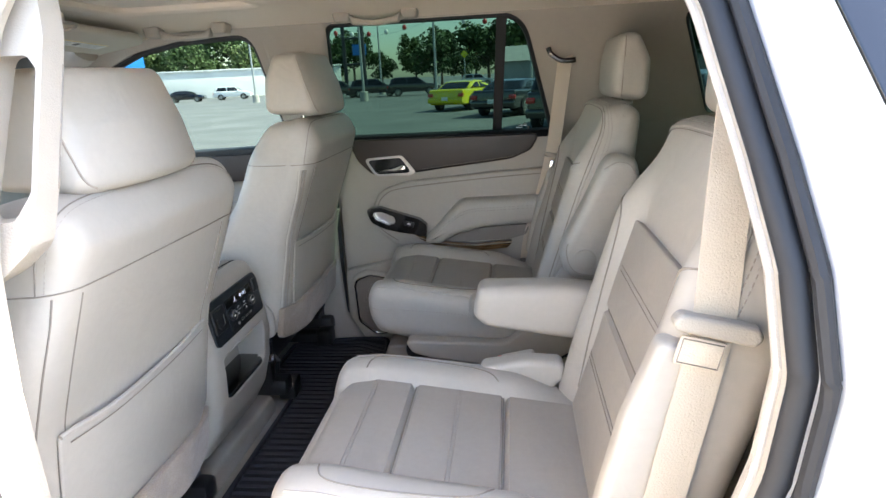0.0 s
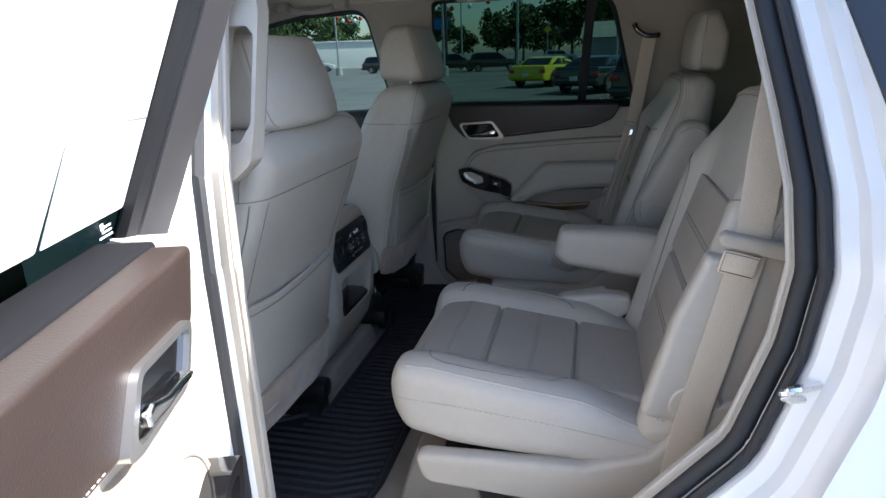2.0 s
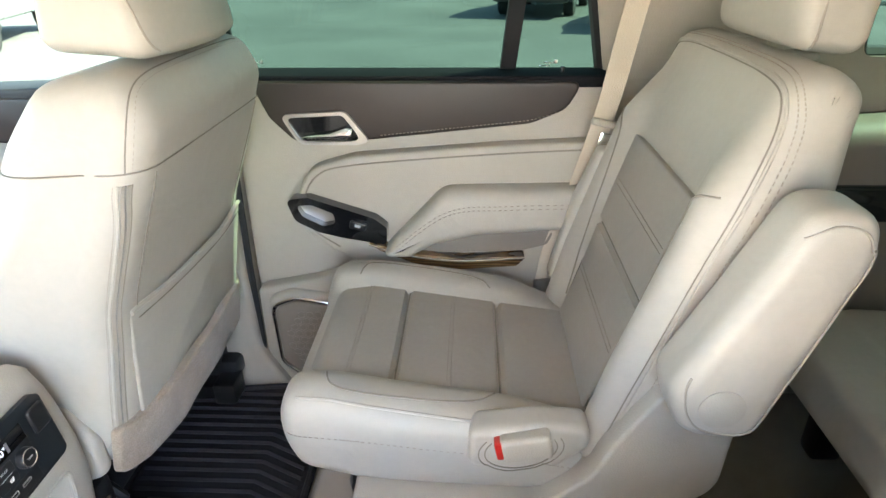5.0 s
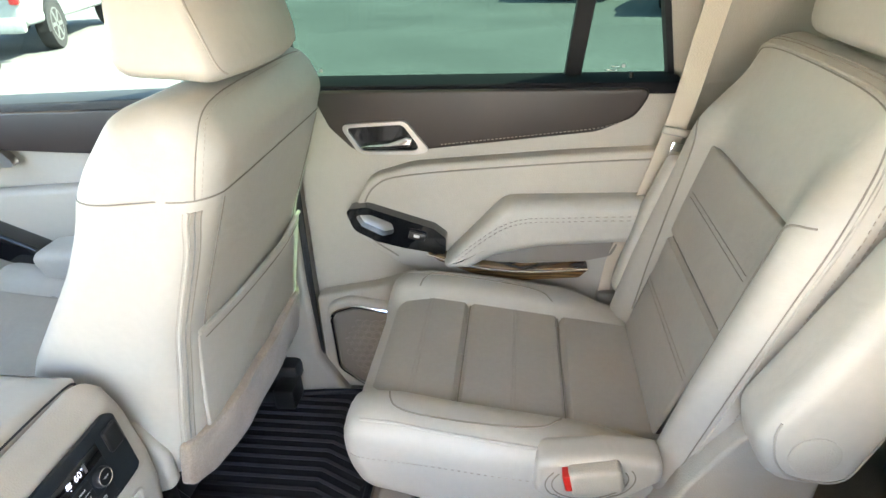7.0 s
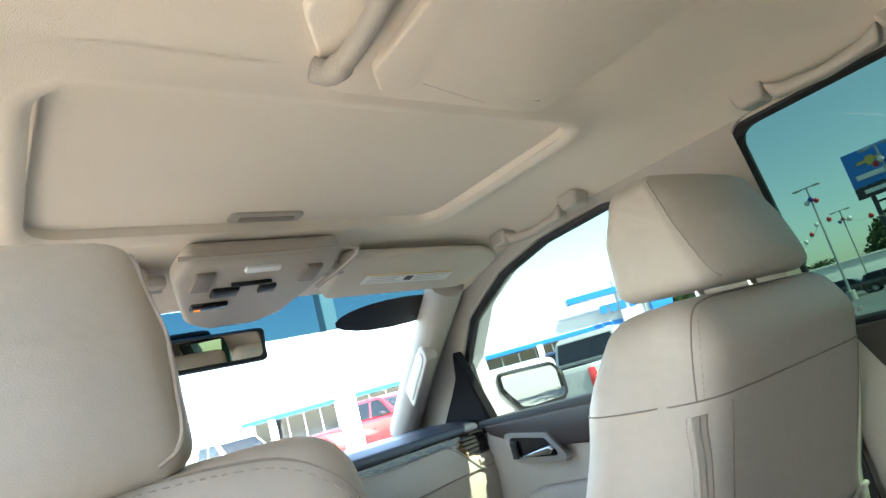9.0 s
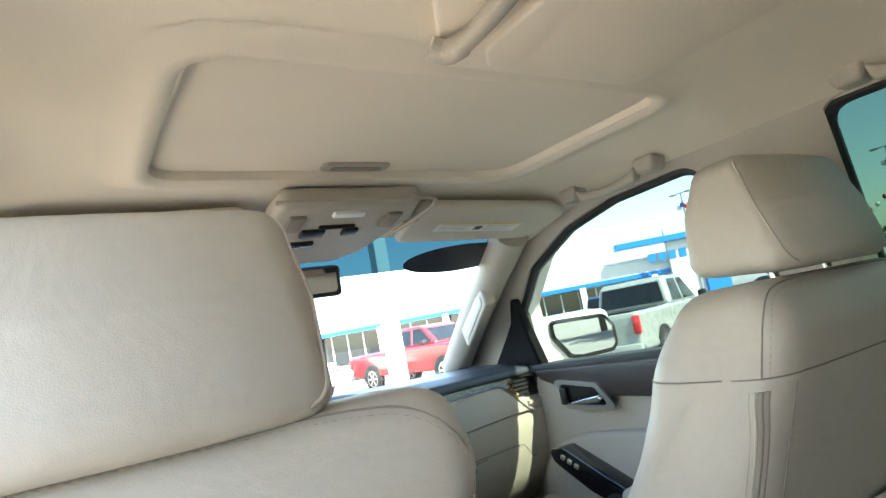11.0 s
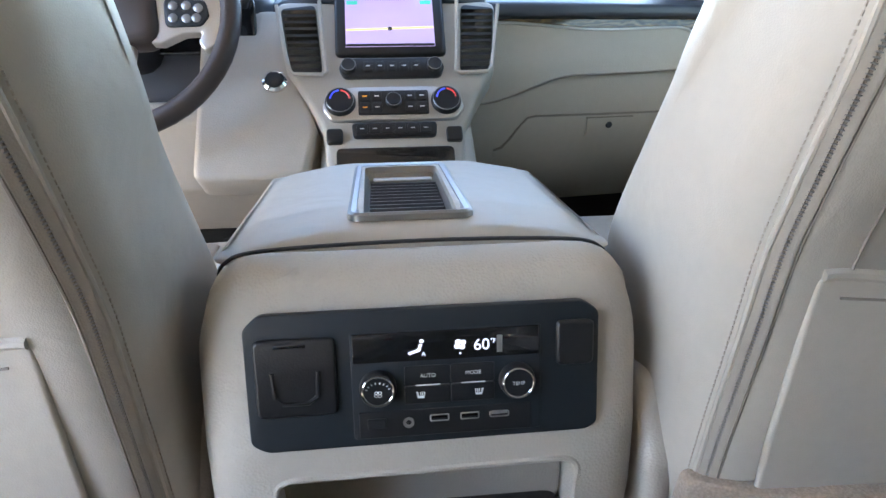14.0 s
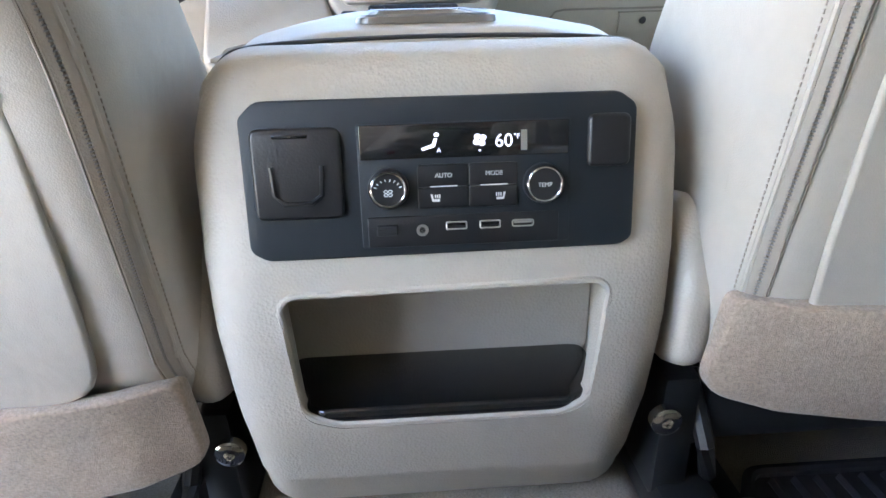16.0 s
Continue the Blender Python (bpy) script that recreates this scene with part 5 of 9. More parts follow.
    D("window_ledge", b, LEDGE, lab="black window ledge")
    # glass and its dividing bar
    w = REAR_WIN
    b = bmesh.new()
    vs = [b.verts.new((u, side_y(v) + 0.035, v)) for u, v in grown(w, 0.012)]
    b.faces.new(vs)
    pane = D("pane", b, PRIVACY, flat=True)
    b = bmesh.new()
    tube(b, [(u, side_y(v) + 0.022, v) for u, v in w], 0.014, 8, closed=True)
    D("window_seal", b, RUBBER)
    b = bmesh.new()
    ribbon(b, [(-0.008, side_y(1.37) + 0.022, 1.37), (0.022, side_y(1.77) + 0.022, 1.77)], 0.030, (1, 0, 0), 0.02)
    D("divider_bar", b, RUBBER)
    for x, z in ((-0.545, 1.41), (0.045, 1.41)):
        b = bmesh.new()
        for r, (dx, ln) in enumerate(((0.0, 0.030), (0.004, 0.022), (0.010, 0.016))):
            box(b, (x + 0.02 + dx, side_y(z + 0.008 * r) + 0.030, z + 0.007 * r), (ln, 0.0006, 0.0022), 0)
        box(b, (x + 0.045, side_y(z + 0.02) + 0.030, z + 0.016), (0.007, 0.0006, 0.007), 0)
        D("glass_print", b, PRINT)
    # outer skin, only of the opened door; the closed one sits in the body side
    if mirrored:
        b = bmesh.new()
        holed(b, rpoly([(-0.70, 0.50), (0.02, 0.50), (0.12, 0.86), (0.30, 1.12), (0.325, 1.35), (0.21, 1.80), (-0.60, 1.80), (-0.67, 1.55), (-0.70, 1.30)], 0.04, 5), [grown(REAR_WIN, 0.014)], lambda u, v, d: (u, side_y(v) + 0.04 + d, v), 0.024)
        D("outer_skin", b, PAINT, lab="pearl white outer door skin")
        b = bmesh.new()
        holed(b, rpoly([(-0.675, 1.36), (0.29, 1.36), (0.20, 1.785), (-0.575, 1.785), (-0.645, 1.55)], 0.04, 5), [grown(REAR_WIN, -0.004)], lambda u, v, d: (u, side_y(v) + 0.004 + d, v), 0.03)
        D("window_surround", b, CHARCOAL, lab="charcoal plastic window surround")
        b = bmesh.new()
        prism(b, rpoly([(-0.562, 0.66), (-0.545, 0.66), (-0.545, 1.40), (-0.562, 1.40)], 0.004), 0.735, 0.86, "y", 0.004)
        D("hinge_edge", b, PAINT)
        # blank backs of the paper sheets taped inside the glass
        for k, (x0, x1, tilt) in enumerate(((-0.545, -0.381, 0.10), (-0.374, -0.06, 0.02))):
            b = bmesh.new()
            top = 1.742
            pts = rpoly([(x0, 1.437), (x1, 1.437), (x1 + tilt * 0.18, top), (x0 + 0.040 * (k == 0) + tilt * 0.06 * (k > 0), top)], 0.004, 3)
            lo = [b.verts.new((u, side_y(v) + 0.0290, v)) for u, v in pts]
            hi = [b.verts.new((u, side_y(v) + 0.0297, v)) for u, v in pts]
            b.faces.new(lo)
            b.faces.new(hi[::-1])
            for q in range(len(pts)):
                b.faces.new((lo[q], hi[q], hi[(q + 1) % len(pts)], lo[(q + 1) % len(pts)]))
            sheet = D("window_sticker", b, PAPER, pane, "white paper sheet taped inside the glass")
            if k == 0:
                b = bmesh.new()
                tube(b, [(u, side_y(1.535) + 0.0285, 1.535 + 0.02 * (u + 0.55)) for u in (-0.535, -0.46, -0.40)], 0.0006, 4)
                D("fold_line", b, TRIM_DARK, sheet)
    return t


rear_door("door_1", "closed rear door with beige trim and wood strip", 0, False)
rear_door("door_2", "wide-swung rear door with beige trim and cocoa band", radians(-73), True)


def front_door(s, name, label):
    t = thing(name, label, "car door", (-1.1, s * 0.76, 0.68), kind="structure")

    hinge = Matrix.Translation((-1.60, -0.93, 0)) @ Matrix.Rotation(radians(-62), 4, "Z") @ Matrix.Translation((1.60, 0.86, 0))

    def D(nm, bm, mat, parent=t, lab=""):
        if s < 0:
            mirror_y(bm)
            bm.transform(hinge)
        return part(nm, bm, mat, parent, lab)

    if s < 0:
        b = bmesh.new()
        holed(b, rpoly([(-1.66, 0.50), (-0.70, 0.50), (-0.68, 1.38), (-0.715, 1.80), (-1.14, 1.77), (-1.36, 1.69), (-1.54, 1.56), (-1.66, 1.36)], 0.05, 5), [grown(FRONT_WIN, 0.008)], lambda u, v, d: (u, side_y(v) + 0.045 + d, v), 0.06)
        D("outer_skin", b, PAINT, lab="pearl white outer door skin")
        b = bmesh.new()
        vs = [b.verts.new((u, side_y(v) + 0.06, v)) for u, v in grown(FRONT_WIN, 0.010)]
        b.faces.new(vs)
        D("pane", b, CLEAR)
        b = bmesh.new()
        tube(b, [(u, side_y(v) + 0.045, v) for u, v in FRONT_WIN], 0.013, 8, closed=True)
        D("window_seal", b, RUBBER)
    b = bmesh.new()
    prism(b, rpoly([(-1.62, 0.69), (-0.72, 0.69), (-0.70, 1.37), (-1.50, 1.355), (-1.55, 1.2)], 0.03, 5), 0.745, 0.785, "y", 0.012)
    D("inner_panel", b, TRIM)
    b = bmesh.new()
    prism(b, rpoly([(-1.475, 1.357), (-1.455, 1.333), (-1.40, 1.316), (-1.20, 1.283), (-0.98, 1.276), (-0.70, 1.285), (-0.70, 1.375)], [0.01, 0.02, 0.03, 0.05, 0.1, 0.02, 0.01], 5), 0.715, 0.78, "y", 0.014)
    D("upper_band", b, COCOA, lab="dark cocoa soft upper trim")
    b = bmesh.new()
    prism(b, rpoly([(-1.50, 1.352), (-0.71, 1.372), (-0.71, 1.394), (-1.50, 1.372)], 0.005, 3), 0.722, 0.815, "y", 0.004)
    D("window_ledge", b, RUBBER, lab="black window ledge")
    b = bmesh.new()
    prism(b, rpoly([(-1.58, 0.72), (-0.72, 0.72), (-0.71, 1.205), (-1.05, 1.205), (-1.32, 1.185), (-1.44, 1.15), (-1.50, 1.08)], [0.03, 0.03, 0.02, 0.1, 0.1, 0.06, 0.06], 5), 0.705, 0.75, "y", 0.016)
    D("mid_panel", b, TRIM)
    b = bmesh.new()
    holed(b, rpoly([(-1.462, 1.29), (-1.30, 1.275), (-1.235, 1.205), (-1.43, 1.21)], [0.015, 0.02, 0.015, 0.03], 5), [rpoly([(-1.445, 1.278), (-1.31, 1.265), (-1.265, 1.217), (-1.42, 1.222)], 0.014, 5)], lambda u, v, d: (u + 0.068, 0.706 + d, v + 0.042), 0.02)
    bz = D("handle_bezel", b, SATIN)
    b = bmesh.new()
    prism(b, rpoly([(-1.45, 1.282), (-1.308, 1.27), (-1.26, 1.214), (-1.422, 1.219)], 0.012), 0.712, 0.722, "y")
    b.transform(Matrix.Translation((0.068, 0, 0.042)))
    D("handle_cup", b, GLOSSBLACK, bz)
    b = bmesh.new()
    puff(b, rpoly([(-1.40, 1.228), (-1.33, 1.240), (-1.295, 1.245), (-1.285, 1.235), (-1.30, 1.226), (-1.39, 1.222)], 0.004, 3), 0.698, 0.712, 0.005, 0.006, 2)
    b.transform(Matrix.Translation((0.068, 0, 0.042)))
    D("door_handle", b, CHROME, bz, "chrome door handle")
    b = bmesh.new()
    box(b, (-1.358, 0.704, 1.285), (0.022, 0.008, 0.044), 0.003)
    D("lock_switch", b, BLACK, bz)
    b = bmesh.new()
    prism(b, rpoly([(-1.412, 1.152), (-1.355, 1.162), (-1.155, 1.075), (-1.095, 1.025), (-1.125, 1.005), (-1.275, 1.052), (-1.395, 1.117)], [0.02, 0.03, 0.05, 0.02, 0.02, 0.05, 0.03], 5), 0.655, 0.71, "y", 0.008)
    sw = D("switch_plate", b, GLOSSBLACK, lab="gloss black switch plate")
    for k in range(3):
        b = bmesh.new()
        box(b, (-1.352 + 0.022 * k, 0.652, 1.135 - 0.010 * k), (0.014, 0.006, 0.012), 0.002, turn=pose(0, 0, 0, 0, 24, 0))
        D("switch", b, SATIN, sw)
    b = bmesh.new()
    puff(b, rpoly([(-1.155, 1.085), (-1.06, 1.095), (-0.80, 1.095), (-0.78, 1.02), (-1.115, 1.01)], 0.03, 5), 0.610, 0.715, 0.03, 0.02, 4)
    D("armrest", b, LEATHER, lab="padded leather armrest")
    b = bmesh.new()
    prism(b, rpoly([(-1.56, 0.78), (-1.40, 0.76), (-1.37, 0.98), (-1.50, 1.02)], 0.03, 5), 0.672, 0.71, "y", 0.012)
    sp = D("speaker_housing", b, TRIM)
    b = bmesh.new()
    tube(b, [(x, 0.671, z) for x, z in rpoly([(-1.54, 0.80), (-1.415, 0.785), (-1.39, 0.965), (-1.49, 0.995)], 0.025, 5)], 0.004, 8, closed=True)
    D("speaker_ring", b, TRIM_DARK, sp)
    return t


front_door(1, "door_3", "closed front passenger door with beige trim and cocoa band")
front_door(-1, "door_4", "swung-open driver's door with beige trim and cocoa band")

# door mirror outside the right front glass
m = thing("door_mirror", "white door mirror with a black rim", "mirror", (-1.58, 1.0, 1.38))


def MP(nm, bm, mat, parent, lab=""):
    bm.transform(Matrix.Translation((-1.60, 1.05, 0.0)) @ Matrix.Rotation(radians(-18.5), 4, "Z"))
    return part(nm, bm, mat, parent, lab)


mp = rpoly([(-0.100, 1.487), (0.105, 1.481), (0.137, 1.440), (0.137, 1.374), (0.118, 1.354), (-0.002, 1.350), (-0.045, 1.358), (-0.098, 1.432)], [0.022, 0.03, 0.03, 0.022, 0.02, 0.05, 0.02, 0.02], 5)
b = bmesh.new()
puff(b, rpoly([(-0.012, 1.500), (-0.010, 1.342), (-0.08, 1.335), (-0.165, 1.37), (-0.185, 1.45), (-0.13, 1.508)], 0.03, 5), -0.135, 0.140, 0.035, 0.02, 8)
MP("shell", b, PAINT, m, "white painted mirror shell")
b = bmesh.new()
prism(b, grown(mp, 0.004), -0.016, 0.004, "x", 0.004)
MP("rim", b, GLOSSBLACK, m)
b = bmesh.new()
prism(b, grown(mp, -0.010), 0.002, 0.0055, "x")
MP("mirror_glass", b, MIRROR, m, "silvered mirror glass")
b = bmesh.new()
box(b, (-0.07, -0.17, 1.375), (0.08, 0.14, 0.045), 0.015)
MP("foot", b, BLACK, m)

# ---- centre console ----
con = thing("center_console", "beige centre console with a black rear control panel", "console", (-0.9, 0, FLOOR_Z))
PO, PU, PV = Vector((-0.6127, -0.003, 1.0878)), Vector((0, 1, 0)), Vector((-0.14, 0, 0.99)).normalized()
PN = PU.cross(PV)


def P(u, v, d=0.0):
    return PO + PU * u + PV * (v * 0.80 + 0.0045) + PN * d


out = rpoly([(-0.668, 1.174), (-0.632, 1.164), (-0.606, 1.036), (-0.603, 0.98), (-0.610, 0.90), (-0.630, 0.83), (-0.67, 0.765), (-1.20, 0.755), (-1.22, 1.09), (-1.05, 1.130), (-0.674, 1.140)], [0.010, 0.025, 0.03, 0.05, 0.05, 0.05, 0.03, 0.03, 0.05, 0.02, 0.004], 5)
b = bmesh.new()
wide = lambda v: Vector((v.x, v.y * (1 - 0.11 * sm(1.10, 1.175, v.z)) * (1 - 0.055 * sm(1.0, 0.80, v.z) * sm(-0.75, -0.60, v.x)), v.z))
puff(b, out, -0.171, 0.165, 0.038, 0.015, 18, bend=wide)
body = part("body", b, TRIM, con)


def carve(ob, cutter_bm, mat):
    """Cuts a recess out of a part built about the world's origin axes."""
    bmesh.ops.recalc_face_normals(cutter_bm, faces=cutter_bm.faces)
    cme = bpy.data.meshes.new("cutter")
    cutter_bm.to_mesh(cme)
    cutter_bm.free()
    cutter = new("cutter", cme)
    mod = ob.modifiers.new("recess", "BOOLEAN")
    mod.operation, mod.object, mod.solver = "DIFFERENCE", cutter, "EXACT"
    bpy.context.view_layer.update()
    done = bpy.data.meshes.new_from_object(ob.evaluated_get(bpy.context.evaluated_depsgraph_get()))
    ob.modifiers.clear()
    ob.data = done
    ob.data.materials.clear()
    ob.data.materials.append(mat)
    bpy.data.objects.remove(cutter)


# recess cut out of the body for the cubby
cut = bmesh.new()
prism(cut, rpoly([(-0.112, 0.905), (-0.085, 0.895), (0.085, 0.895), (0.106, 0.908), (0.112, 1.015), (-0.118, 1.012)], [0.02, 0.03, 0.03, 0.02, 0.016, 0.016], 5), -0.705, -0.52, "x")
carve(body, cut, TRIM)
cut = bmesh.new()
prism(cut, rpoly([(-0.136, 0.893), (0.128, 0.893), (0.128, 1.020), (-0.136, 1.018)], 0.02, 4), -0.700, -0.630, "x")
carve(body, cut, TRIM)
b = bmesh.new()
lip = rpoly([(-0.113, 0.908), (-0.085, 0.898), (0.085, 0.898), (0.107, 0.911), (0.113, 1.016), (-0.119, 1.013)], [0.02, 0.03, 0.03, 0.02, 0.016, 0.016], 8)
tube(b, [(-0.6062 - 0.08 * max(0, 0.985 - z), y, z) for y, z in lip], 0.0030, 8, closed=True)
part("cubby_lip", b, TRIM, con)
b = bmesh.new()
prism(b, rpoly([(-0.135, 0.894), (0.127, 0.894), (0.127, 1.019), (-0.135, 1.017)], 0.02, 4), -0.699, -0.691, "x", 0.002)
part("cubby_back", b, TRIM, con)
b = bmesh.new()
prism(b, rpoly([(-0.6125, -0.098), (-0.6125, 0.092), (-0.632, 0.122), (-0.692, 0.124), (-0.692, -0.132), (-0.632, -0.130)], 0.014, 4), 0.899, 0.911, "z", 0.003)
part("cubby_liner", b, GLOSSBLACK, con, "gloss black cubby liner")


def pplate(bm, pts, d0, d1, bevel=0.0):
    return plate(bm, [(u, v * 0.80 + 0.0045) for u, v in pts], PO, PU, PV, d0, d1, bevel)


# dark control panel
b = bmesh.new()
pplate(b, rpoly([(-0.116, 0.0625), (0.114, 0.0625), (0.126, 0.052), (0.1265, -0.058), (0.118, -0.064), (-0.116, -0.066), (-0.1275, -0.058), (-0.127, 0.05)], 0.012, 5), -0.004, 0.003, 0.0012)
pan = part("control_panel", b, NAVYBLACK, con, "satin black rear climate panel")


def panel_piece(nm, pts, d0, d1, mat, bevel=0.0008, r=0.003, lab="", parent=None):
    b = bmesh.new()
    pplate(b, rpoly(pts, r, 4), d0, d1, bevel)
    return part(nm, b, mat, parent or pan, lab)


def rect(u0, u1, v0, v1):
    return [(u0, v0), (u1, v0), (u1, v1), (u0, v1)]


panel_piece("center_module", rect(-0.054, 0.083, -0.058, 0.0425), 0.002, 0.0036, NAVYBLACK, 0.0006, 0.002)
cov = panel_piece("outlet_cover", rect(-0.1205, -0.0640, -0.031, 0.0415), 0.002, 0.0072, BLACK, 0.003, 0.007, "black power outlet flap")
b = bmesh.new()
tube(b, [P(u, v, 0.0075) for u, v in ((-0.108, 0.012), (-0.107, -0.011), (-0.101, -0.0175), (-0.084, -0.0175), (-0.0775, -0.011), (-0.0765, 0.012))], 0.0016, 6)
part("flap_grip", b, BLACK, cov)
b = bmesh.new()
pplate(b, rect(-0.106, -0.084, 0.0335, 0.0365), 0.006, 0.0078, 0.0005)
part("flap_hinge", b, GLOSSBLACK, cov)
panel_piece("aux_cover", rect(0.0935, 0.1215, 0.003, 0.0455), 0.002, 0.0080, BLACK, 0.0035, 0.006, "black rubber port cover")
panel_piece("display", rect(-0.0525, 0.0815, 0.0145, 0.0415), 0.003, 0.0045, GLOSSBLACK, 0.0006, 0.001, "gloss black climate display")
FACE = Matrix((PU, PV, PN)).transposed().to_4x4()
words("60", P(0.0395, 0.0262, 0.0047), FACE, 0.0118, pan, WHITEGLOW, "temperature_digits")
words("°F", P(0.0478, 0.0295, 0.0047), FACE, 0.0045, pan, WHITEGLOW, "temperature_unit")
b = bmesh.new()
pplate(b, rect(0.0505, 0.0545, 0.0185, 0.0345), 0.0044, 0.0047)
part("level_bar", b, SATIN, pan)
b = bmesh.new()
for a in range(4):
    c = (0.0240 + 0.0026 * math.cos(a * math.pi / 2 + 0.6), 0.0278 + 0.0030 * math.sin(a * math.pi / 2 + 0.6))
    pplate(b, [(c[0] + 0.0022 * math.cos(k * math.pi / 5), c[1] + 0.0024 * math.sin(k * math.pi / 5)) for k in range(10)], 0.0044, 0.0048)
pplate(b, rect(0.0233, 0.0247, 0.0188, 0.0202), 0.0044, 0.0048)
part("fan_icon", b, WHITEGLOW, pan)
b = bmesh.new()
for pts in ([(-0.0125, 0.0205), (-0.0045, 0.0235), (-0.0030, 0.0300), (-0.0052, 0.0300), (-0.0065, 0.0255), (-0.0135, 0.0225)],):
    pplate(b, pts, 0.0044, 0.0048)
pplate(b, [(-0.0035 + 0.0017 * math.cos(k * 0.7854), 0.0328 + 0.0018 * math.sin(k * 0.7854)) for k in range(8)], 0.0044, 0.0048)
part("airflow_icon", b, WHITEGLOW, pan)
words("A", P(-0.0022, 0.0205, 0.0047), FACE, 0.0042, pan, WHITEGLOW, "mode_letter")
# button block
for k, (u0, u1, v0, v1, nm) in enumerate(((-0.0165, 0.0162, -0.0085, 0.0095, "auto_button"), (0.0168, 0.0485, -0.0085, 0.0095, "mode_button"), (-0.0165, 0.0162, -0.0262, -0.0091, "seat_heat_button"), (0.0168, 0.0485, -0.0262, -0.0091, "seat_heat_button"))):
    panel_piece(nm, rect(u0, u1, v0, v1), 0.003, 0.0052, BLACK, 0.0007, 0.002)
words("AUTO", P(0.0003, 0.0005, 0.0054), FACE, 0.0040, pan, PRINT, "auto_word")
words("MODE", P(0.0330, 0.0010, 0.0054), FACE, 0.0040, pan, PRINT, "mode_word")
for u in (0.0003, 0.0330):
    panel_piece("indicator_line", rect(u - 0.0088, u + 0.0088, -0.0086, -0.0078), 0.005, 0.0056, PRINT, 0, 0)
for u, q in ((-0.0055, 1), (0.0375, -1)):
    b = bmesh.new()
    pplate(b, [(u + q * x, y) for x, y in ((-0.003, -0.0145), (-0.0015, -0.0145), (-0.0010, -0.0185), (0.0030, -0.0185), (0.0030, -0.0205), (-0.0018, -0.0205))][:: q], 0.005, 0.0056)
    for k in range(3):
        pplate(b, rect(u + q * (0.0002 + 0.0014 * k) - 0.0004, u + q * (0.0002 + 0.0014 * k) + 0.0004, -0.0178, -0.0148), 0.005, 0.0056)
    part("seat_heat_icon", b, PRINT, pan)
for u, wd in ((-0.0355, "fan"), (0.0650, "TEMP")):
    b = bmesh.new()
    disc(b, P(u, -0.0085, 0.003), PN, [(0.0132, 0), (0.0132, 0.003), (0.0126, 0.0075), (0.0116, 0.0088), (0.0100, 0.0084), (0.002, 0.0084)], 40)
    kn = part("knob", b, BLACK, pan, "black rotary knob with a silver rim")
    b = bmesh.new()
    tube(b, [P(u + 0.0108 * math.cos(k * math.pi / 20), -0.0085 + 0.0108 / 0.80 * math.sin(k * math.pi / 20), 0.0116) for k in range(40)], 0.00075, 6, closed=True)
    part("knob_rim", b, CHROME, kn)
    if wd == "TEMP":
        words("TEMP", P(u, -0.0090, 0.0118), FACE, 0.0038, kn, PRINT, "temp_word")
    else:
        b = bmesh.new()
        for a in range(4):
            c = (u + 0.0019 * math.cos(a * math.pi / 2 + 0.785), -0.0110 + 0.0019 * math.sin(a * math.pi / 2 + 0.785))
            tube(b, [P(c[0] + 0.0013 * math.cos(k), c[1] + 0.0013 * math.sin(k), 0.0118) for k in (0, 1.05, 2.1, 3.14, 4.2, 5.24)], 0.00035, 4, closed=True)
        for a in range(8):
            g = radians(160 - a * 20)
            tube(b, [P(u + 0.0076 * math.cos(g), -0.0092 + 0.0076 * math.sin(g), 0.0118), P(u + 0.0094 * math.cos(g), -0.0092 + 0.0094 * math.sin(g), 0.0118)], 0.0004, 4)
        part("fan_marks", b, PRINT, kn)
# port row
panel_piece("port_strip", rect(-0.0500, 0.0760, -0.0575, -0.0320), 0.003, 0.0042, BLACK, 0.0006, 0.0015)
panel_piece("thumbwheel", rect(-0.0440, -0.0305, -0.0475, -0.0385), 0.004, 0.0062, BLACK, 0.0008, 0.001)
b = bmesh.new()
for k in range(6):
    pplate(b, rect(-0.0430, -0.0315, -0.0470 + 0.0014 * k, -0.0464 + 0.0014 * k), 0.006, 0.0068)
part("thumbwheel_ribs", b, RUBBER, pan)
b = bmesh.new()
disc(b, P(-0.0145, -0.0440, 0.004), PN, [(0.0040, 0), (0.0040, 0.0012), (0.0022, 0.0014), (0.0020, 0.0002)], 20)
part("headphone_jack", b, SATIN, pan)
for nm, u, w, h in (("usb_port", 0.0080, 0.0132, 0.0058), ("usb_port", 0.0302, 0.0132, 0.0058), ("hdmi_port", 0.0520, 0.0140, 0.0052)):
    b = bmesh.new()
    tube(b, [P(u + x, -0.0412 + y, 0.0044) for x, y in rpoly([(-w / 2, -h / 2), (w / 2, -h / 2), (w / 2, h / 2), (-w / 2, h / 2)], 0.0008 if nm == "usb_port" else 0.0018, 3)], 0.00055, 5, closed=True)
    pt = part(nm, b, SATIN, pan, "metal-rimmed port")
    b = bmesh.new()
    pplate(b, rect(u - w / 2 + 0.001, u + w / 2 - 0.001, -0.0412, -0.0412 + h / 3), 0.0041, 0.0046)
    part("port_tongue", b, GLOSSBLACK if nm == "usb_port" else SATIN, pt)
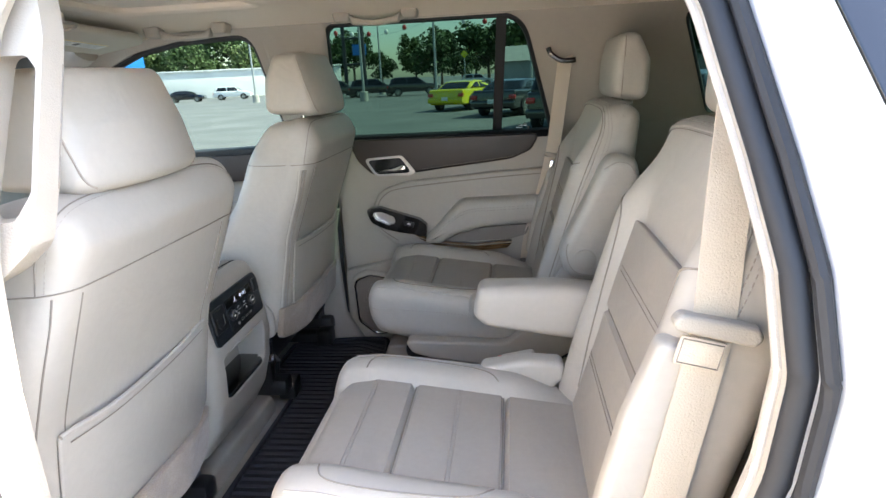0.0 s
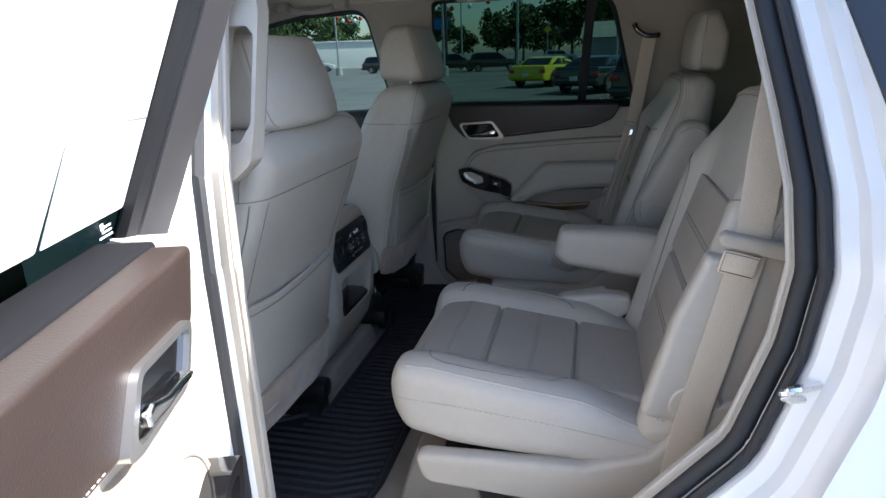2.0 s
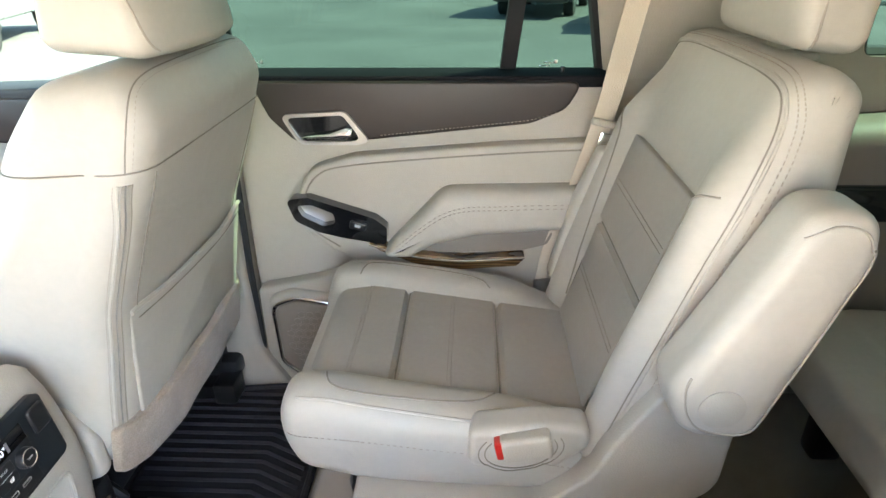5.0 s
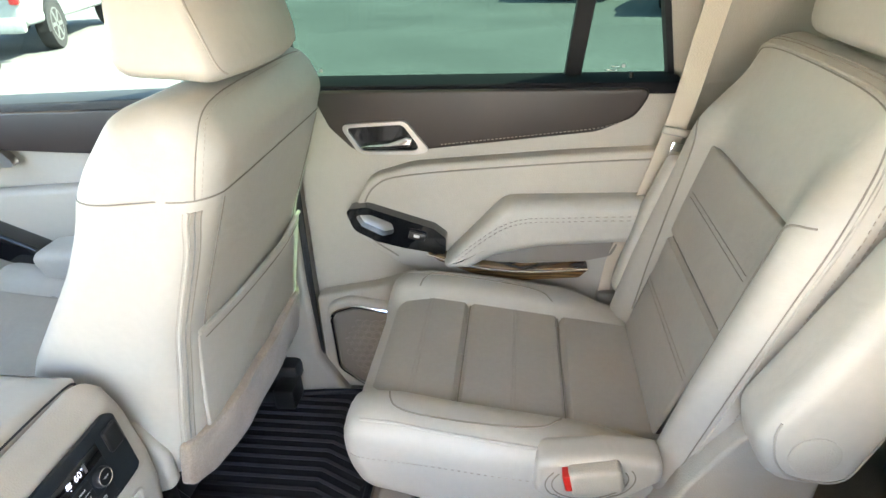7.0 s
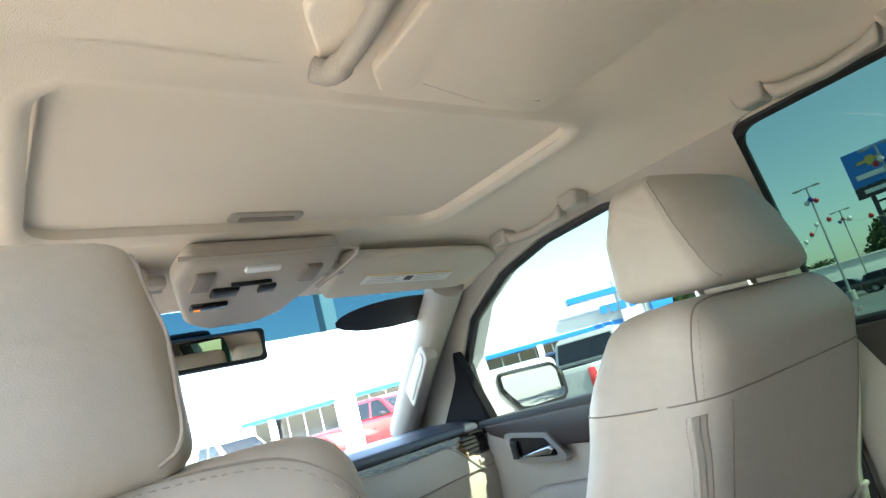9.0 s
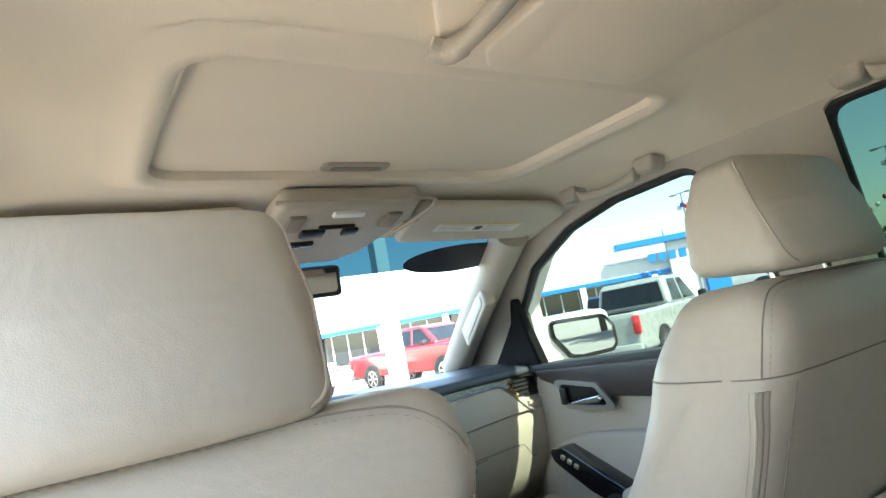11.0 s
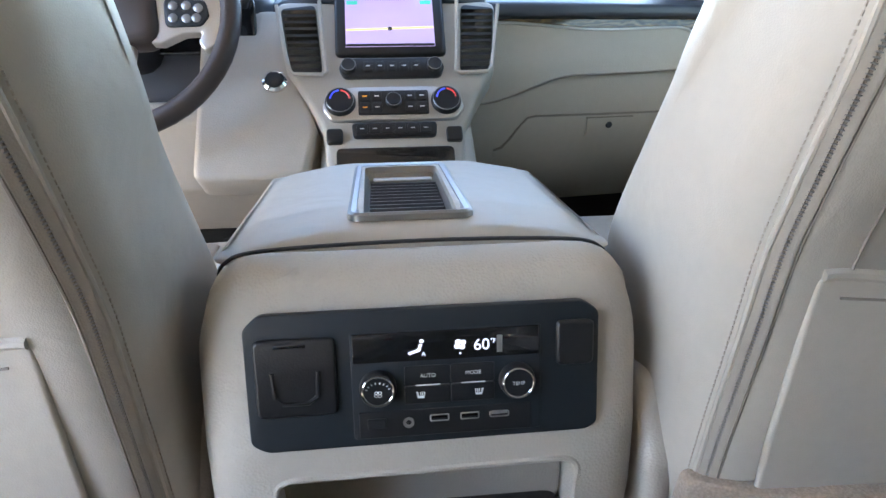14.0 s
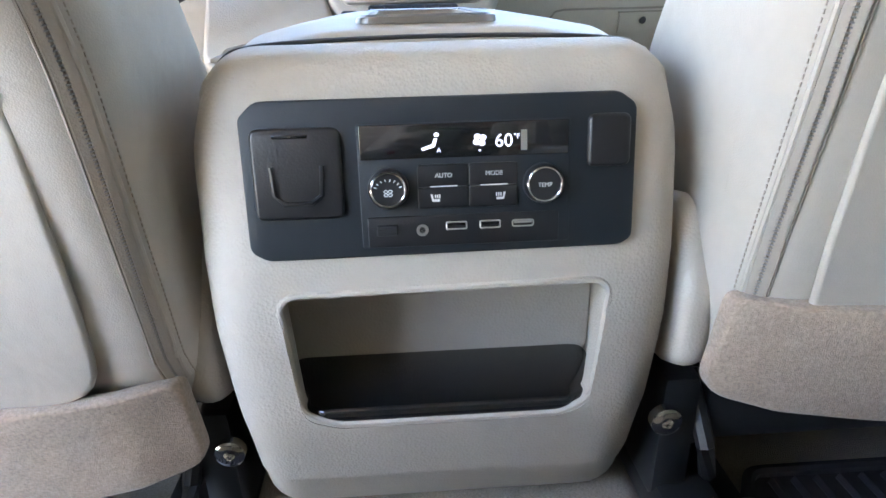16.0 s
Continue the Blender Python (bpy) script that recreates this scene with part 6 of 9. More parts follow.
# lid
b = bmesh.new()
puff(b, rpoly([(-0.672, 1.156), (-0.682, 1.178), (-0.74, 1.186), (-0.925, 1.186), (-0.972, 1.172), (-0.980, 1.150)], [0.006, 0.02, 0.05, 0.05, 0.025, 0.006], 5), -0.158, 0.158, 0.026, 0.010, 22, bend=lambda v: Vector((v.x, v.y * (1 - 0.06 * sm(1.155, 1.188, v.z)) - 0.004, v.z - 0.012 * sm(0.06, 0.158, abs(v.y)) * sm(1.158, 1.18, v.z))))
lid = part("lid", b, LEATHER, con, "pale leather console lid")
cut = bmesh.new()
prism(cut, rpoly([(-0.717, -0.046), (-0.717, 0.032), (-0.899, 0.030), (-0.899, -0.048)], 0.008, 4), 1.166, 1.25, "z")
carve(lid, cut, LEATHER)
# shadow line under the lid, drawn as a dark tube and a black filler
b = bmesh.new()
tube(b, smooth_line([(-0.690, -0.161, 1.140), (-0.676, -0.152, 1.160), (-0.671, -0.12, 1.171), (-0.6705, 0, 1.1745), (-0.671, 0.112, 1.171), (-0.676, 0.144, 1.160), (-0.690, 0.153, 1.140)], 8), 0.0016, 6)
part("lid_seam_shade", b, RUBBER, con)
b = bmesh.new()
box(b, (-0.82, -0.004, 1.148), (0.28, 0.290, 0.016), 0.004)
part("lid_gap_shade", b, BLACK, con)
TRAY = rpoly([(-0.703, -0.060), (-0.703, 0.046), (-0.912, 0.042), (-0.912, -0.060)], 0.014, 5)
b = bmesh.new()
loops = []
for grow, z in ((0.0, 1.1815), (-0.001, 1.1862), (-0.004, 1.1878), (-0.008, 1.1870), (-0.014, 1.1770), (-0.017, 1.1700)):
    loops.append([b.verts.new((u, v, z - 0.0015 * max(0.0, (-0.90 - u) / 0.04))) for u, v in grown(TRAY, grow)])
for p, q in zip(loops, loops[1:]):
    for k in range(len(p)):
        b.faces.new((p[k], p[(k + 1) % len(p)], q[(k + 1) % len(p)], q[k]))
tray = part("tray_rim", b, SATIN_DARK, con, "satin silver tray rim")
b = bmesh.new()
prism(b, grown(TRAY, -0.014), 1.1675, 1.1705, "z")
part("tray_floor", b, BLACK, tray)
for k in range(12):
    b = bmesh.new()
    x = -0.728 - 0.0125 * k
    tube(b, [(x, -0.042, 1.1715), (x, 0.027, 1.1715)], 0.0036, 8)
    part("tray_slat", b, BLACK, tray)
b = bmesh.new()
prism(b, rpoly([(-0.877, -0.040), (-0.877, 0.025), (-0.890, 0.025), (-0.890, -0.040)], 0.004), 1.170, 1.176, "z", 0.002)
part("tray_stop", b, SATIN, tray)

# ---- dashboard ----
da = thing("dashboard", "beige and slate dashboard with a centre stack", "dashboard", (-1.6, 0, 0.95))
b = bmesh.new()
puff(b, rpoly([(-1.98, 1.355), (-1.70, 1.388), (-1.52, 1.385), (-1.458, 1.372), (-1.452, 1.354), (-1.52, 1.342), (-1.90, 1.32)], [0.02, 0.1, 0.08, 0.012, 0.008, 0.01, 0.01], 5), -0.765, 0.765, 0.05, 0.03, 24, bend=lambda v: v + Vector((-0.05 * sm(0.25, 0.75, v.y) - 0.02 * sm(0.2, 0.75, -v.y), 0, 0.012 * (1 - (v.y / 0.77) ** 2) * sm(1.34, 1.38, v.z))))
part("top_pad", b, DASHTOP, da, "dark slate soft dash top")
# passenger side: a bowed bolster that rolls over at the door
BOW = ((0.95, -0.16), (1.0, -0.088), (1.06, -0.036), (1.13, -0.006), (1.20, 0.008), (1.25, 0.007), (1.30, -0.006), (1.345, -0.026))


def bow(z):
    if z <= BOW[0][0]:
        return BOW[0][1]
    for (a, p), (c, q) in zip(BOW, BOW[1:]):
        if z <= c:
            return p + (q - p) * (z - a) / (c - a)
    return BOW[-1][1]


def dash_x(y, z):
    e = min(1.0, max(0.0, (y - 0.725) / 0.065))
    soft = 0.25 * (bow(z - 0.02) + 2 * bow(z) + bow(z + 0.02))
    return -1.452 - 0.05 * sm(0.25, 0.75, y) + soft - 0.085 * (1 - math.sqrt(1 - e * e))


def drape(bm, y0, y1, low, high, d0, d1, ny=24, nz=12):
    """A patch that follows the bolster, d0 to d1 off it, between the heights low(y) and high(y)."""
    def grid(d):
        rows = []
        for i in range(ny + 1):
            y = y0 + (y1 - y0) * i / ny
            rows.append([bm.verts.new((dash_x(y, z) + d, y, z)) for z in [low(y) + (high(y) - low(y)) * k / nz for k in range(nz + 1)]])
        return rows

    f, r = grid(d1), grid(d0)
    for i in range(ny):
        for k in range(nz):
            bm.faces.new((f[i][k], f[i + 1][k], f[i + 1][k + 1], f[i][k + 1]))
            bm.faces.new((r[i][k + 1], r[i + 1][k + 1], r[i + 1][k], r[i][k]))
        bm.faces.new((r[i][0], r[i + 1][0], f[i + 1][0], f[i][0]))
        bm.faces.new((f[i][nz], f[i + 1][nz], r[i + 1][nz], r[i][nz]))
    for k in range(nz):
        bm.faces.new((f[0][k], f[0][k + 1], r[0][k + 1], r[0][k]))
        bm.faces.new((r[ny][k], r[ny][k + 1], f[ny][k + 1], f[ny][k]))
    bmesh.ops.recalc_face_normals(bm, faces=bm.faces)


def along(y0, y1, fz, d, n=30):
    return [(dash_x(y0 + (y1 - y0) * k / n, fz(y0 + (y1 - y0) * k / n)) + d, y0 + (y1 - y0) * k / n, fz(y0 + (y1 - y0) * k / n)) for k in range(n + 1)]


def accent_z(y):
    return 1.346 - 0.014 * sm(0.20, 0.42, y) + 0.003 * sm(0.42, 0.58, y) - 0.085 * sm(0.585, 0.70, y) ** 1.3


def fold_z(y):
    return 1.195 + 0.052 * sm(0.16, 0.36, y) + 0.008 * sm(0.36, 0.70, y)


def glove_top(y):
    return 1.168 - 0.07 * (1 - sm(0.205, 0.275, y)) - 0.045 * sm(0.635, 0.685, y)


b = bmesh.new()
drape(b, 0.135, 0.789, lambda y: 0.955, lambda y: 1.346, -0.30, 0.0, 44, 30)
pp = part("passenger_panel", b, TRIM, da)
b = bmesh.new()
drape(b, 0.150, 0.70, fold_z, accent_z, -0.004, 0.007, 36, 10)
part("upper_panel", b, TRIM, pp)
b = bmesh.new()
tube(b, along(0.150, 0.70, fold_z, 0.0065), 0.0022, 6)
part("panel_seam", b, CREASE, pp)
b = bmesh.new()
drape(b, 0.200, 0.690, lambda y: 0.985 + 0.02 * sm(0.60, 0.69, y), glove_top, -0.006, 0.004, 36, 12)
gv = part("glovebox", b, TRIM, da, "beige glovebox door")
b = bmesh.new()
tube(b, along(0.200, 0.690, glove_top, 0.0025), 0.0024, 6)
part("glovebox_gap_shade", b, CREASE, gv)
b = bmesh.new()
drape(b, 0.392, 0.492, lambda y: 1.122 + 0.06 * (y - 0.392), lambda y: 1.160, 0.002, 0.010, 8, 4)
lt = part("latch", b, TRIM, gv)
b = bmesh.new()
tube(b, along(0.390, 0.494, lambda y: 1.1615, 0.006, 8), 0.0016, 6)
part("latch_gap_shade", b, CREASE, lt)
b = bmesh.new()
disc(b, (dash_x(0.44, 1.146) + 0.009, 0.44, 1.146), (1, 0, 0), [(0.007, 0), (0.007, 0.002), (0.005, 0.003)], 18)
part("lock", b, BLACK, lt)
# wood band between the top pad and a slim silver line
b = bmesh.new()
drape(b, 0.150, 0.66, lambda y: accent_z(y) + 0.001, lambda y: max(accent_z(y) + 0.003, 1.360), -0.004, 0.004, 36, 3)
part("wood_band", b, WOOD, da)
b = bmesh.new()
tube(b, along(0.150, 0.70, accent_z, 0.0085), 0.0030, 8)
part("accent_line", b, SATIN, da, "slim silver accent line")
# end vent beside the passenger door
b = bmesh.new()
drape(b, 0.640, 0.762, lambda y: 1.290 + 0.030 * sm(0.70, 0.64, y), lambda y: 1.346, -0.02, 0.004, 12, 5)
ev = part("end_vent", b, BLACK, da, "black end vent")
for k in range(4):
    b = bmesh.new()
    tube(b, along(0.662 - 0.004 * k, 0.756, lambda y: 1.299 + 0.0115 * k, 0.0055, 8), 0.0022, 6)
    part("vent_slat", b, GLOSSBLACK, ev)
b = bmesh.new()
tube(b, smooth_line([(dash_x(y, z) + 0.003, y, z) for y, z in ((0.700, 1.352), (0.735, 1.352), (0.764, 1.340), (0.774, 1.315), (0.772, 1.288), (0.755, 1.276), (0.715, 1.272), (0.690, 1.272))], 6), 0.0075, 8)
part("vent_surround", b, TRIM, da)
b = bmesh.new()
tube(b, along(0.672, 0.788, lambda y: 1.254, 0.0008, 14), 0.0014, 6)
part("cap_seam", b, CREASE, da)
# driver's end vent and end cap
b = bmesh.new()
prism(b, rpoly([(-0.63, 1.335), (-0.70, 1.350), (-0.755, 1.335), (-0.745, 1.285), (-0.655, 1.290)], 0.012, 4), -1.53, -1.487, "x", 0.004)
ev = part("end_vent", b, BLACK, da, "black end vent")
for k in range(4):
    b = bmesh.new()
    box(b, (-1.484, -0.697, 1.297 + 0.012 * k), (0.006, 0.085, 0.003), 0.001)
    part("vent_slat", b, GLOSSBLACK, ev)
b = bmesh.new()
puff(b, rpoly([(-1.475, 1.30), (-1.478, 1.20), (-1.50, 1.10), (-1.56, 1.00), (-1.80, 1.0), (-1.80, 1.30)], 0.03, 5), -0.768, -0.70, 0.03, 0.02, 4)
part("end_cap", b, TRIM, da)
# centre stack: one leaning plane
CO, CU, CV = Vector((-1.287, -0.006, 1.217)), Vector((0, 1, 0)), Vector((-0.605, 0, 0.796)).normalized()
CN = CU.cross(CV)


STACK = 0.96  # size of the stack's drawing


def C(u, v, d=0.0):
    return CO + CU * u * STACK + CV * v * STACK + CN * d


def stack_piece(nm, pts, d0, d1, mat, bevel=0.002, r=0.006, parent=None, lab=""):
    b = bmesh.new()
    plate(b, rpoly([(u * STACK, v * STACK) for u, v in pts], r, 4), CO, CU, CV, d0, d1, bevel)
    return part(nm, b, mat, parent or da, lab)


stk = stack_piece("stack_panel", [(-0.212, 0.225), (0.205, 0.225), (0.188, 0.07), (0.152, 0.01), (0.125, -0.05), (0.115, -0.16), (-0.115, -0.16), (-0.125, -0.05), (-0.152, 0.01), (-0.188, 0.07)], -0.08, -0.006, TRIM, 0.012, 0.02)
stack_piece("driver_bezel", [(-0.345, 0.215), (-0.185, 0.215), (-0.160, 0.05), (-0.135, -0.04), (-0.155, -0.130), (-0.345, -0.130)], -0.09, -0.016, TRIM, 0.012, 0.02)
b = bmesh.new()
puff(b, rpoly([(-1.25, 1.125), (-1.15, 1.095), (-1.06, 1.05), (-1.06, 0.78), (-1.55, 0.78), (-1.55, 1.2), (-1.35, 1.2)], 0.03, 5), -0.135, 0.135, 0.03, 0.03, 8)
part("stack_foot", b, TRIM, da)
b = bmesh.new()
puff(b, rpoly([(-1.405, 1.386), (-1.411, 1.406), (-1.440, 1.420), (-1.60, 1.414), (-1.72, 1.390), (-1.60, 1.36), (-1.43, 1.372)], [0.006, 0.02, 0.04, 0.1, 0.02, 0.02, 0.01], 5), -0.210, 0.180, 0.05, 0.02, 12, bend=lambda v: v + Vector((-0.03 * (v.y / 0.2) ** 2, 0, -0.016 * (v.y / 0.2) ** 2)))
part("stack_brow", b, DASHTOP, da, "dark slate brow over the screen")
scr = stack_piece("screen_housing", rect(-0.101, 0.101, 0.097, 0.230), -0.02, 0.004, BLACK, 0.006, 0.012, lab="black screen housing")
stack_piece("map_screen", rect(-0.081, 0.081, 0.113, 0.216), 0.003, 0.0052, SCREENGLOW, 0.0, 0.001, scr, "lit lilac navigation map")
stack_piece("map_road", [(-0.080, 0.147), (0.080, 0.152), (0.080, 0.1555), (-0.080, 0.1505)], 0.005, 0.0057, glow("map_road_yellow", (0.8, 0.65, 0.2), 0.070), 0, 0, scr)
stack_piece("map_footer", rect(-0.080, 0.080, 0.1135, 0.1185), 0.005, 0.0057, BLACK, 0, 0, scr)
for u in (-0.068, 0.068):
    stack_piece("map_badge", rect(u - 0.010, u + 0.010, 0.205, 0.2125), 0.005, 0.0058, glow("map_badge_teal", (0.03, 0.45, 0.38), 0.056), 0, 0.001, scr)
stack_piece("map_cursor", rect(-0.004, 0.004, 0.147, 0.155), 0.005, 0.0058, BLACK, 0, 0.003, scr)
for s in (-1, 1):
    vn = stack_piece("stack_vent", [(s * 0.136, 0.212), (s * 0.200, 0.204), (s * 0.187, 0.11), (s * 0.176, 0.066), (s * 0.124, 0.064)][::s], -0.03, -0.002, BLACK, 0.003, 0.01, lab="black louvred vent")
    for k in range(9):
        b = bmesh.new()
        v0 = 0.078 + 0.0145 * k
        q = [C(s * (0.127 + 0.009 * k / 9), v0, -0.001), C(s * (0.179 + 0.018 * k / 9), v0, -0.001)]
        ribbon(b, q, 0.007, CV + CN * 0.6, 0.0016)
        part("louvre", b, GLOSSBLACK, vn)
    b = bmesh.new()
    tube(b, [C(s * u, v, 0.002) for u, v in ((0.128, 0.216), (0.122, 0.12), (0.116, 0.062), (0.122, 0.058), (0.174, 0.060), (0.183, 0.070), (0.206, 0.206))], 0.0035, 8)
    part("vent_surround", b, TRIM, vn)
rad = stack_piece("radio_panel", [(-0.088, 0.051), (0.088, 0.051), (0.095, 0.072), (0.088, 0.092), (-0.088, 0.092), (-0.095, 0.072)], -0.008, 0.003, BLACK, 0.004, 0.012, lab="black radio controls")
clim = stack_piece("climate_pod", [(-0.125, -0.012), (-0.11, -0.035), (-0.06, -0.036), (0.06, -0.036), (0.11, -0.035), (0.125, -0.012), (0.118, 0.024), (0.07, 0.032), (-0.07, 0.032), (-0.118, 0.024)], -0.010, 0.002, SATIN, 0.004, 0.015, lab="silver climate pod")
stack_piece("climate_keys", rect(-0.062, 0.062, -0.026, 0.022), 0.0, 0.005, BLACK, 0.002, 0.004, clim)
BLUEGLOW, REDGLOW = glow("blue_ring", (0.05, 0.08, 0.9), 0.045), glow("red_ring", (0.8, 0.06, 0.05), 0.024)
for u, v, r, par in ((-0.093, 0.0, 0.026, clim), (0.093, 0.0, 0.026, clim), (-0.077, 0.072, 0.0135, rad), (0.077, 0.072, 0.0135, rad), (0.0, 0.0, 0.014, clim)):
    b = bmesh.new()
    disc(b, C(u, v, 0.0), CN, [(r, 0), (r, 0.004), (r * 0.92, 0.011), (r * 0.82, 0.013), (r * 0.1, 0.012)], 32)
    kb = part("knob", b, BLACK, par, "black rotary knob")
    b = bmesh.new()
    tube(b, [C(u + r * 0.9 * math.cos(k * math.pi / 12), v + r * 0.9 * math.sin(k * math.pi / 12), 0.0115) for k in range(24)], 0.0009, 6, closed=True)
    part("knob_rim", b, SATIN_DARK, kb)
    if r > 0.02:
        for m_, a0 in ((BLUEGLOW, 95), (REDGLOW, 5)):
            b = bmesh.new()
            tube(b, [C(u + r * 0.64 * math.cos(radians(a0 + 80 * k / 8)), v + r * 0.68 * math.sin(radians(a0 + 80 * k / 8)), 0.0133) for k in range(9)], 0.0013, 6)
            part("temperature_arc", b, m_, kb)
for i in range(5):
    stack_piece("radio_key", rect(-0.050 + 0.0215 * i, -0.035 + 0.0215 * i, 0.062, 0.082), 0.002, 0.0045, BLACK, 0.001, 0.002, rad)
    stack_piece("key_mark", rect(-0.046 + 0.0215 * i, -0.039 + 0.0215 * i, 0.072, 0.074), 0.0043, 0.0049, PRINT, 0, 0, rad)
for i in range(4):
    for j in range(2):
        u = (-0.050, -0.029, 0.029, 0.050)[i]
        stack_piece("climate_key", rect(u - 0.009, u + 0.009, -0.022 + 0.022 * j, -0.003 + 0.022 * j), 0.004, 0.0065, BLACK, 0.001, 0.002, clim)
        stack_piece("key_mark", rect(u - 0.004, u + 0.004, -0.0135 + 0.022 * j, -0.0115 + 0.022 * j), 0.0062, 0.0069, PRINT if i > 0 else glow("amber_mark", (0.9, 0.35, 0.05), 0.042), 0, 0, clim)
row = stack_piece("toggle_panel", [(-0.072, -0.068), (0.072, -0.068), (0.075, -0.040), (-0.075, -0.040)], -0.01, 0.003, BLACK, 0.003, 0.008, lab="black toggle switch row")
for i in range(6):
    stack_piece("toggle", rect(-0.066 + 0.022 * i, -0.047 + 0.022 * i, -0.063, -0.045), 0.002, 0.006, BLACK, 0.001, 0.002, row)
    stack_piece("key_mark", rect(-0.060 + 0.022 * i, -0.053 + 0.022 * i, -0.0550, -0.0535), 0.0058, 0.0064, PRINT, 0, 0, row)
for s in (-1, 1):
    stack_piece("side_switch", rect(s * 0.104 - 0.014, s * 0.104 + 0.014, -0.078, -0.050), -0.01, 0.003, BLACK, 0.003, 0.006, stk)
bn = stack_piece("storage_bin", rect(-0.102, 0.102, -0.155, -0.085), -0.012, -0.003, GLOSSBLACK, 0.003, 0.01, lab="gloss black storage bin")
# cup-holder deck between the stack and the console lid
b = bmesh.new()
prism(b, rpoly([(-1.245, -0.108), (-1.060, -0.112), (-1.060, 0.100), (-1.245, 0.090)], 0.015), 1.060, 1.128, "z", 0.006)
part("cup_deck", b, GLOSSBLACK, con, "gloss black cup-holder deck")
b = bmesh.new()
tube(b, [(-1.150, -0.108, 1.129), (-1.150, 0.096, 1.129)], 0.006, 8)
part("deck_rim", b, SATIN, con)
# start button
sb = C(-0.209, 0.057, -0.016)
ig = thing("start_button", "round black start button in a silver ring", "button", tuple(sb))
b = bmesh.new()
disc(b, sb, CN, [(0.0215, -0.004), (0.0215, 0.004), (0.0165, 0.008), (0.0145, 0.005)], 28)
part("ring", b, CHROME, ig)
b = bmesh.new()
disc(b, sb, CN, [(0.0148, 0.002), (0.0142, 0.007), (0.004, 0.008)], 28)
part("cap", b, BLACK, ig)
# driver's side
b = bmesh.new()
puff(b, rpoly([(-1.37, 1.215), (-1.345, 1.19), (-1.40, 1.05), (-1.50, 0.94), (-1.85, 0.94), (-1.85, 1.215)], 0.03, 5), -0.74, -0.14, 0.04, 0.02, 10)
part("knee_panel", b, TRIM, da)
b = bmesh.new()
puff(b, rpoly([(-1.42, 1.395), (-1.385, 1.20), (-1.75, 1.19), (-1.75, 1.42), (-1.50, 1.44)], 0.03, 5), -0.63, -0.215, 0.05, 0.02, 10)
ic = part("cluster_hood", b, DASHTOP, da, "dark instrument binnacle")
b = bmesh.new()
plate(b, rpoly(rect(-0.18, 0.18, -0.05, 0.05), 0.02), (-1.398, -0.42, 1.345), (0, 1, 0), (-0.20, 0, 0.98), -0.01, 0.004, 0.004)
part("cluster_face", b, GLOSSBLACK, ic)
GAUGE = glow("gauge_white", (0.7, 0.8, 0.9), 0.035)
for u in (-0.09, 0.09):
    b = bmesh.new()
    p0 = Vector((-1.390, -0.42 + u, 1.345))
    tube(b, [p0 + Vector((0, 0.045 * math.cos(radians(k * 15)), 0.045 * math.sin(radians(k * 15)))) for k in range(24)], 0.0012, 5, closed=True)
    for k in range(22):
        a = radians(215 - 250 * k / 21)
        tube(b, [p0 + Vector((0, 0.036 * math.cos(a), 0.036 * math.sin(a))), p0 + Vector((0, 0.0455 * math.cos(a), 0.0455 * math.sin(a)))], 0.0008, 4)
    part("gauge_dial", b, GAUGE, ic)
sw = thing("steering_wheel", "dark leather steering wheel with silver spokes", "steering wheel", (-1.285, -0.445, 1.20))
WC, WN_ = Vector((-1.285, -0.445, 1.36)), Vector((0.90, 0, 0.43)).normalized()
WU = Vector((0, 1, 0))
WV = WN_.cross(WU)
b = bmesh.new()
tube(b, [WC + WU * 0.188 * math.cos(k * math.pi / 24) + WV * 0.188 * math.sin(k * math.pi / 24) for k in range(48)], 0.0165, 12, closed=True)
part("rim", b, COCOA, sw)
b = bmesh.new()
plate(b, rpoly([(-0.085, -0.055), (0.085, -0.055), (0.075, 0.055), (-0.075, 0.055)], 0.03), WC, WU, WV * (1 if WU.cross(WV).dot(WN_) > 0 else -1), -0.03, 0.02, 0.015)
part("hub", b, COCOA, sw)
WS = WV if WV.z > 0 else -WV
for q in (-1, 1):
    b = bmesh.new()
    plate(b, rpoly([(q * u, v) for u, v in ((0.060, 0.036), (0.115, 0.026), (0.182, 0.022), (0.186, -0.022), (0.172, -0.052), (0.150, -0.066), (0.140, -0.050), (0.148, -0.034), (0.118, -0.036), (0.085, -0.052), (0.060, -0.050))][::q], 0.008, 4), WC, WU, WS, -0.014, 0.008, 0.005)
    sk = part("spoke", b, SATIN, sw, "satin silver spoke")
    b = bmesh.new()
    plate(b, rpoly([(q * u, v) for u, v in ((0.088, 0.020), (0.152, 0.016), (0.158, -0.010), (0.146, -0.026), (0.092, -0.028))][::q], 0.010, 4), WC, WU, WS, 0.004, 0.012, 0.003)
    pad = part("button_pad", b, NAVYBLACK, sk, "dark pad of wheel buttons")
    for u, v in ((0.104, 0.006), (0.124, 0.006), (0.142, 0.002), (0.104, -0.014), (0.124, -0.015), (0.139, -0.014)):
        b = bmesh.new()
        disc(b, WC + WU * q * u + WS * v, WN_, [(0.0072, 0.010), (0.0072, 0.0135), (0.005, 0.0148)], 14)
        part("wheel_button", b, SATIN_DARK, pad)
b = bmesh.new()
plate(b, rpoly([(-0.030, -0.17), (0.030, -0.17), (0.045, -0.05), (-0.045, -0.05)], 0.01, 4), WC, WU, WS, -0.014, 0.006, 0.004)
part("spoke", b, SATIN, sw, "satin silver spoke")
b = bmesh.new()
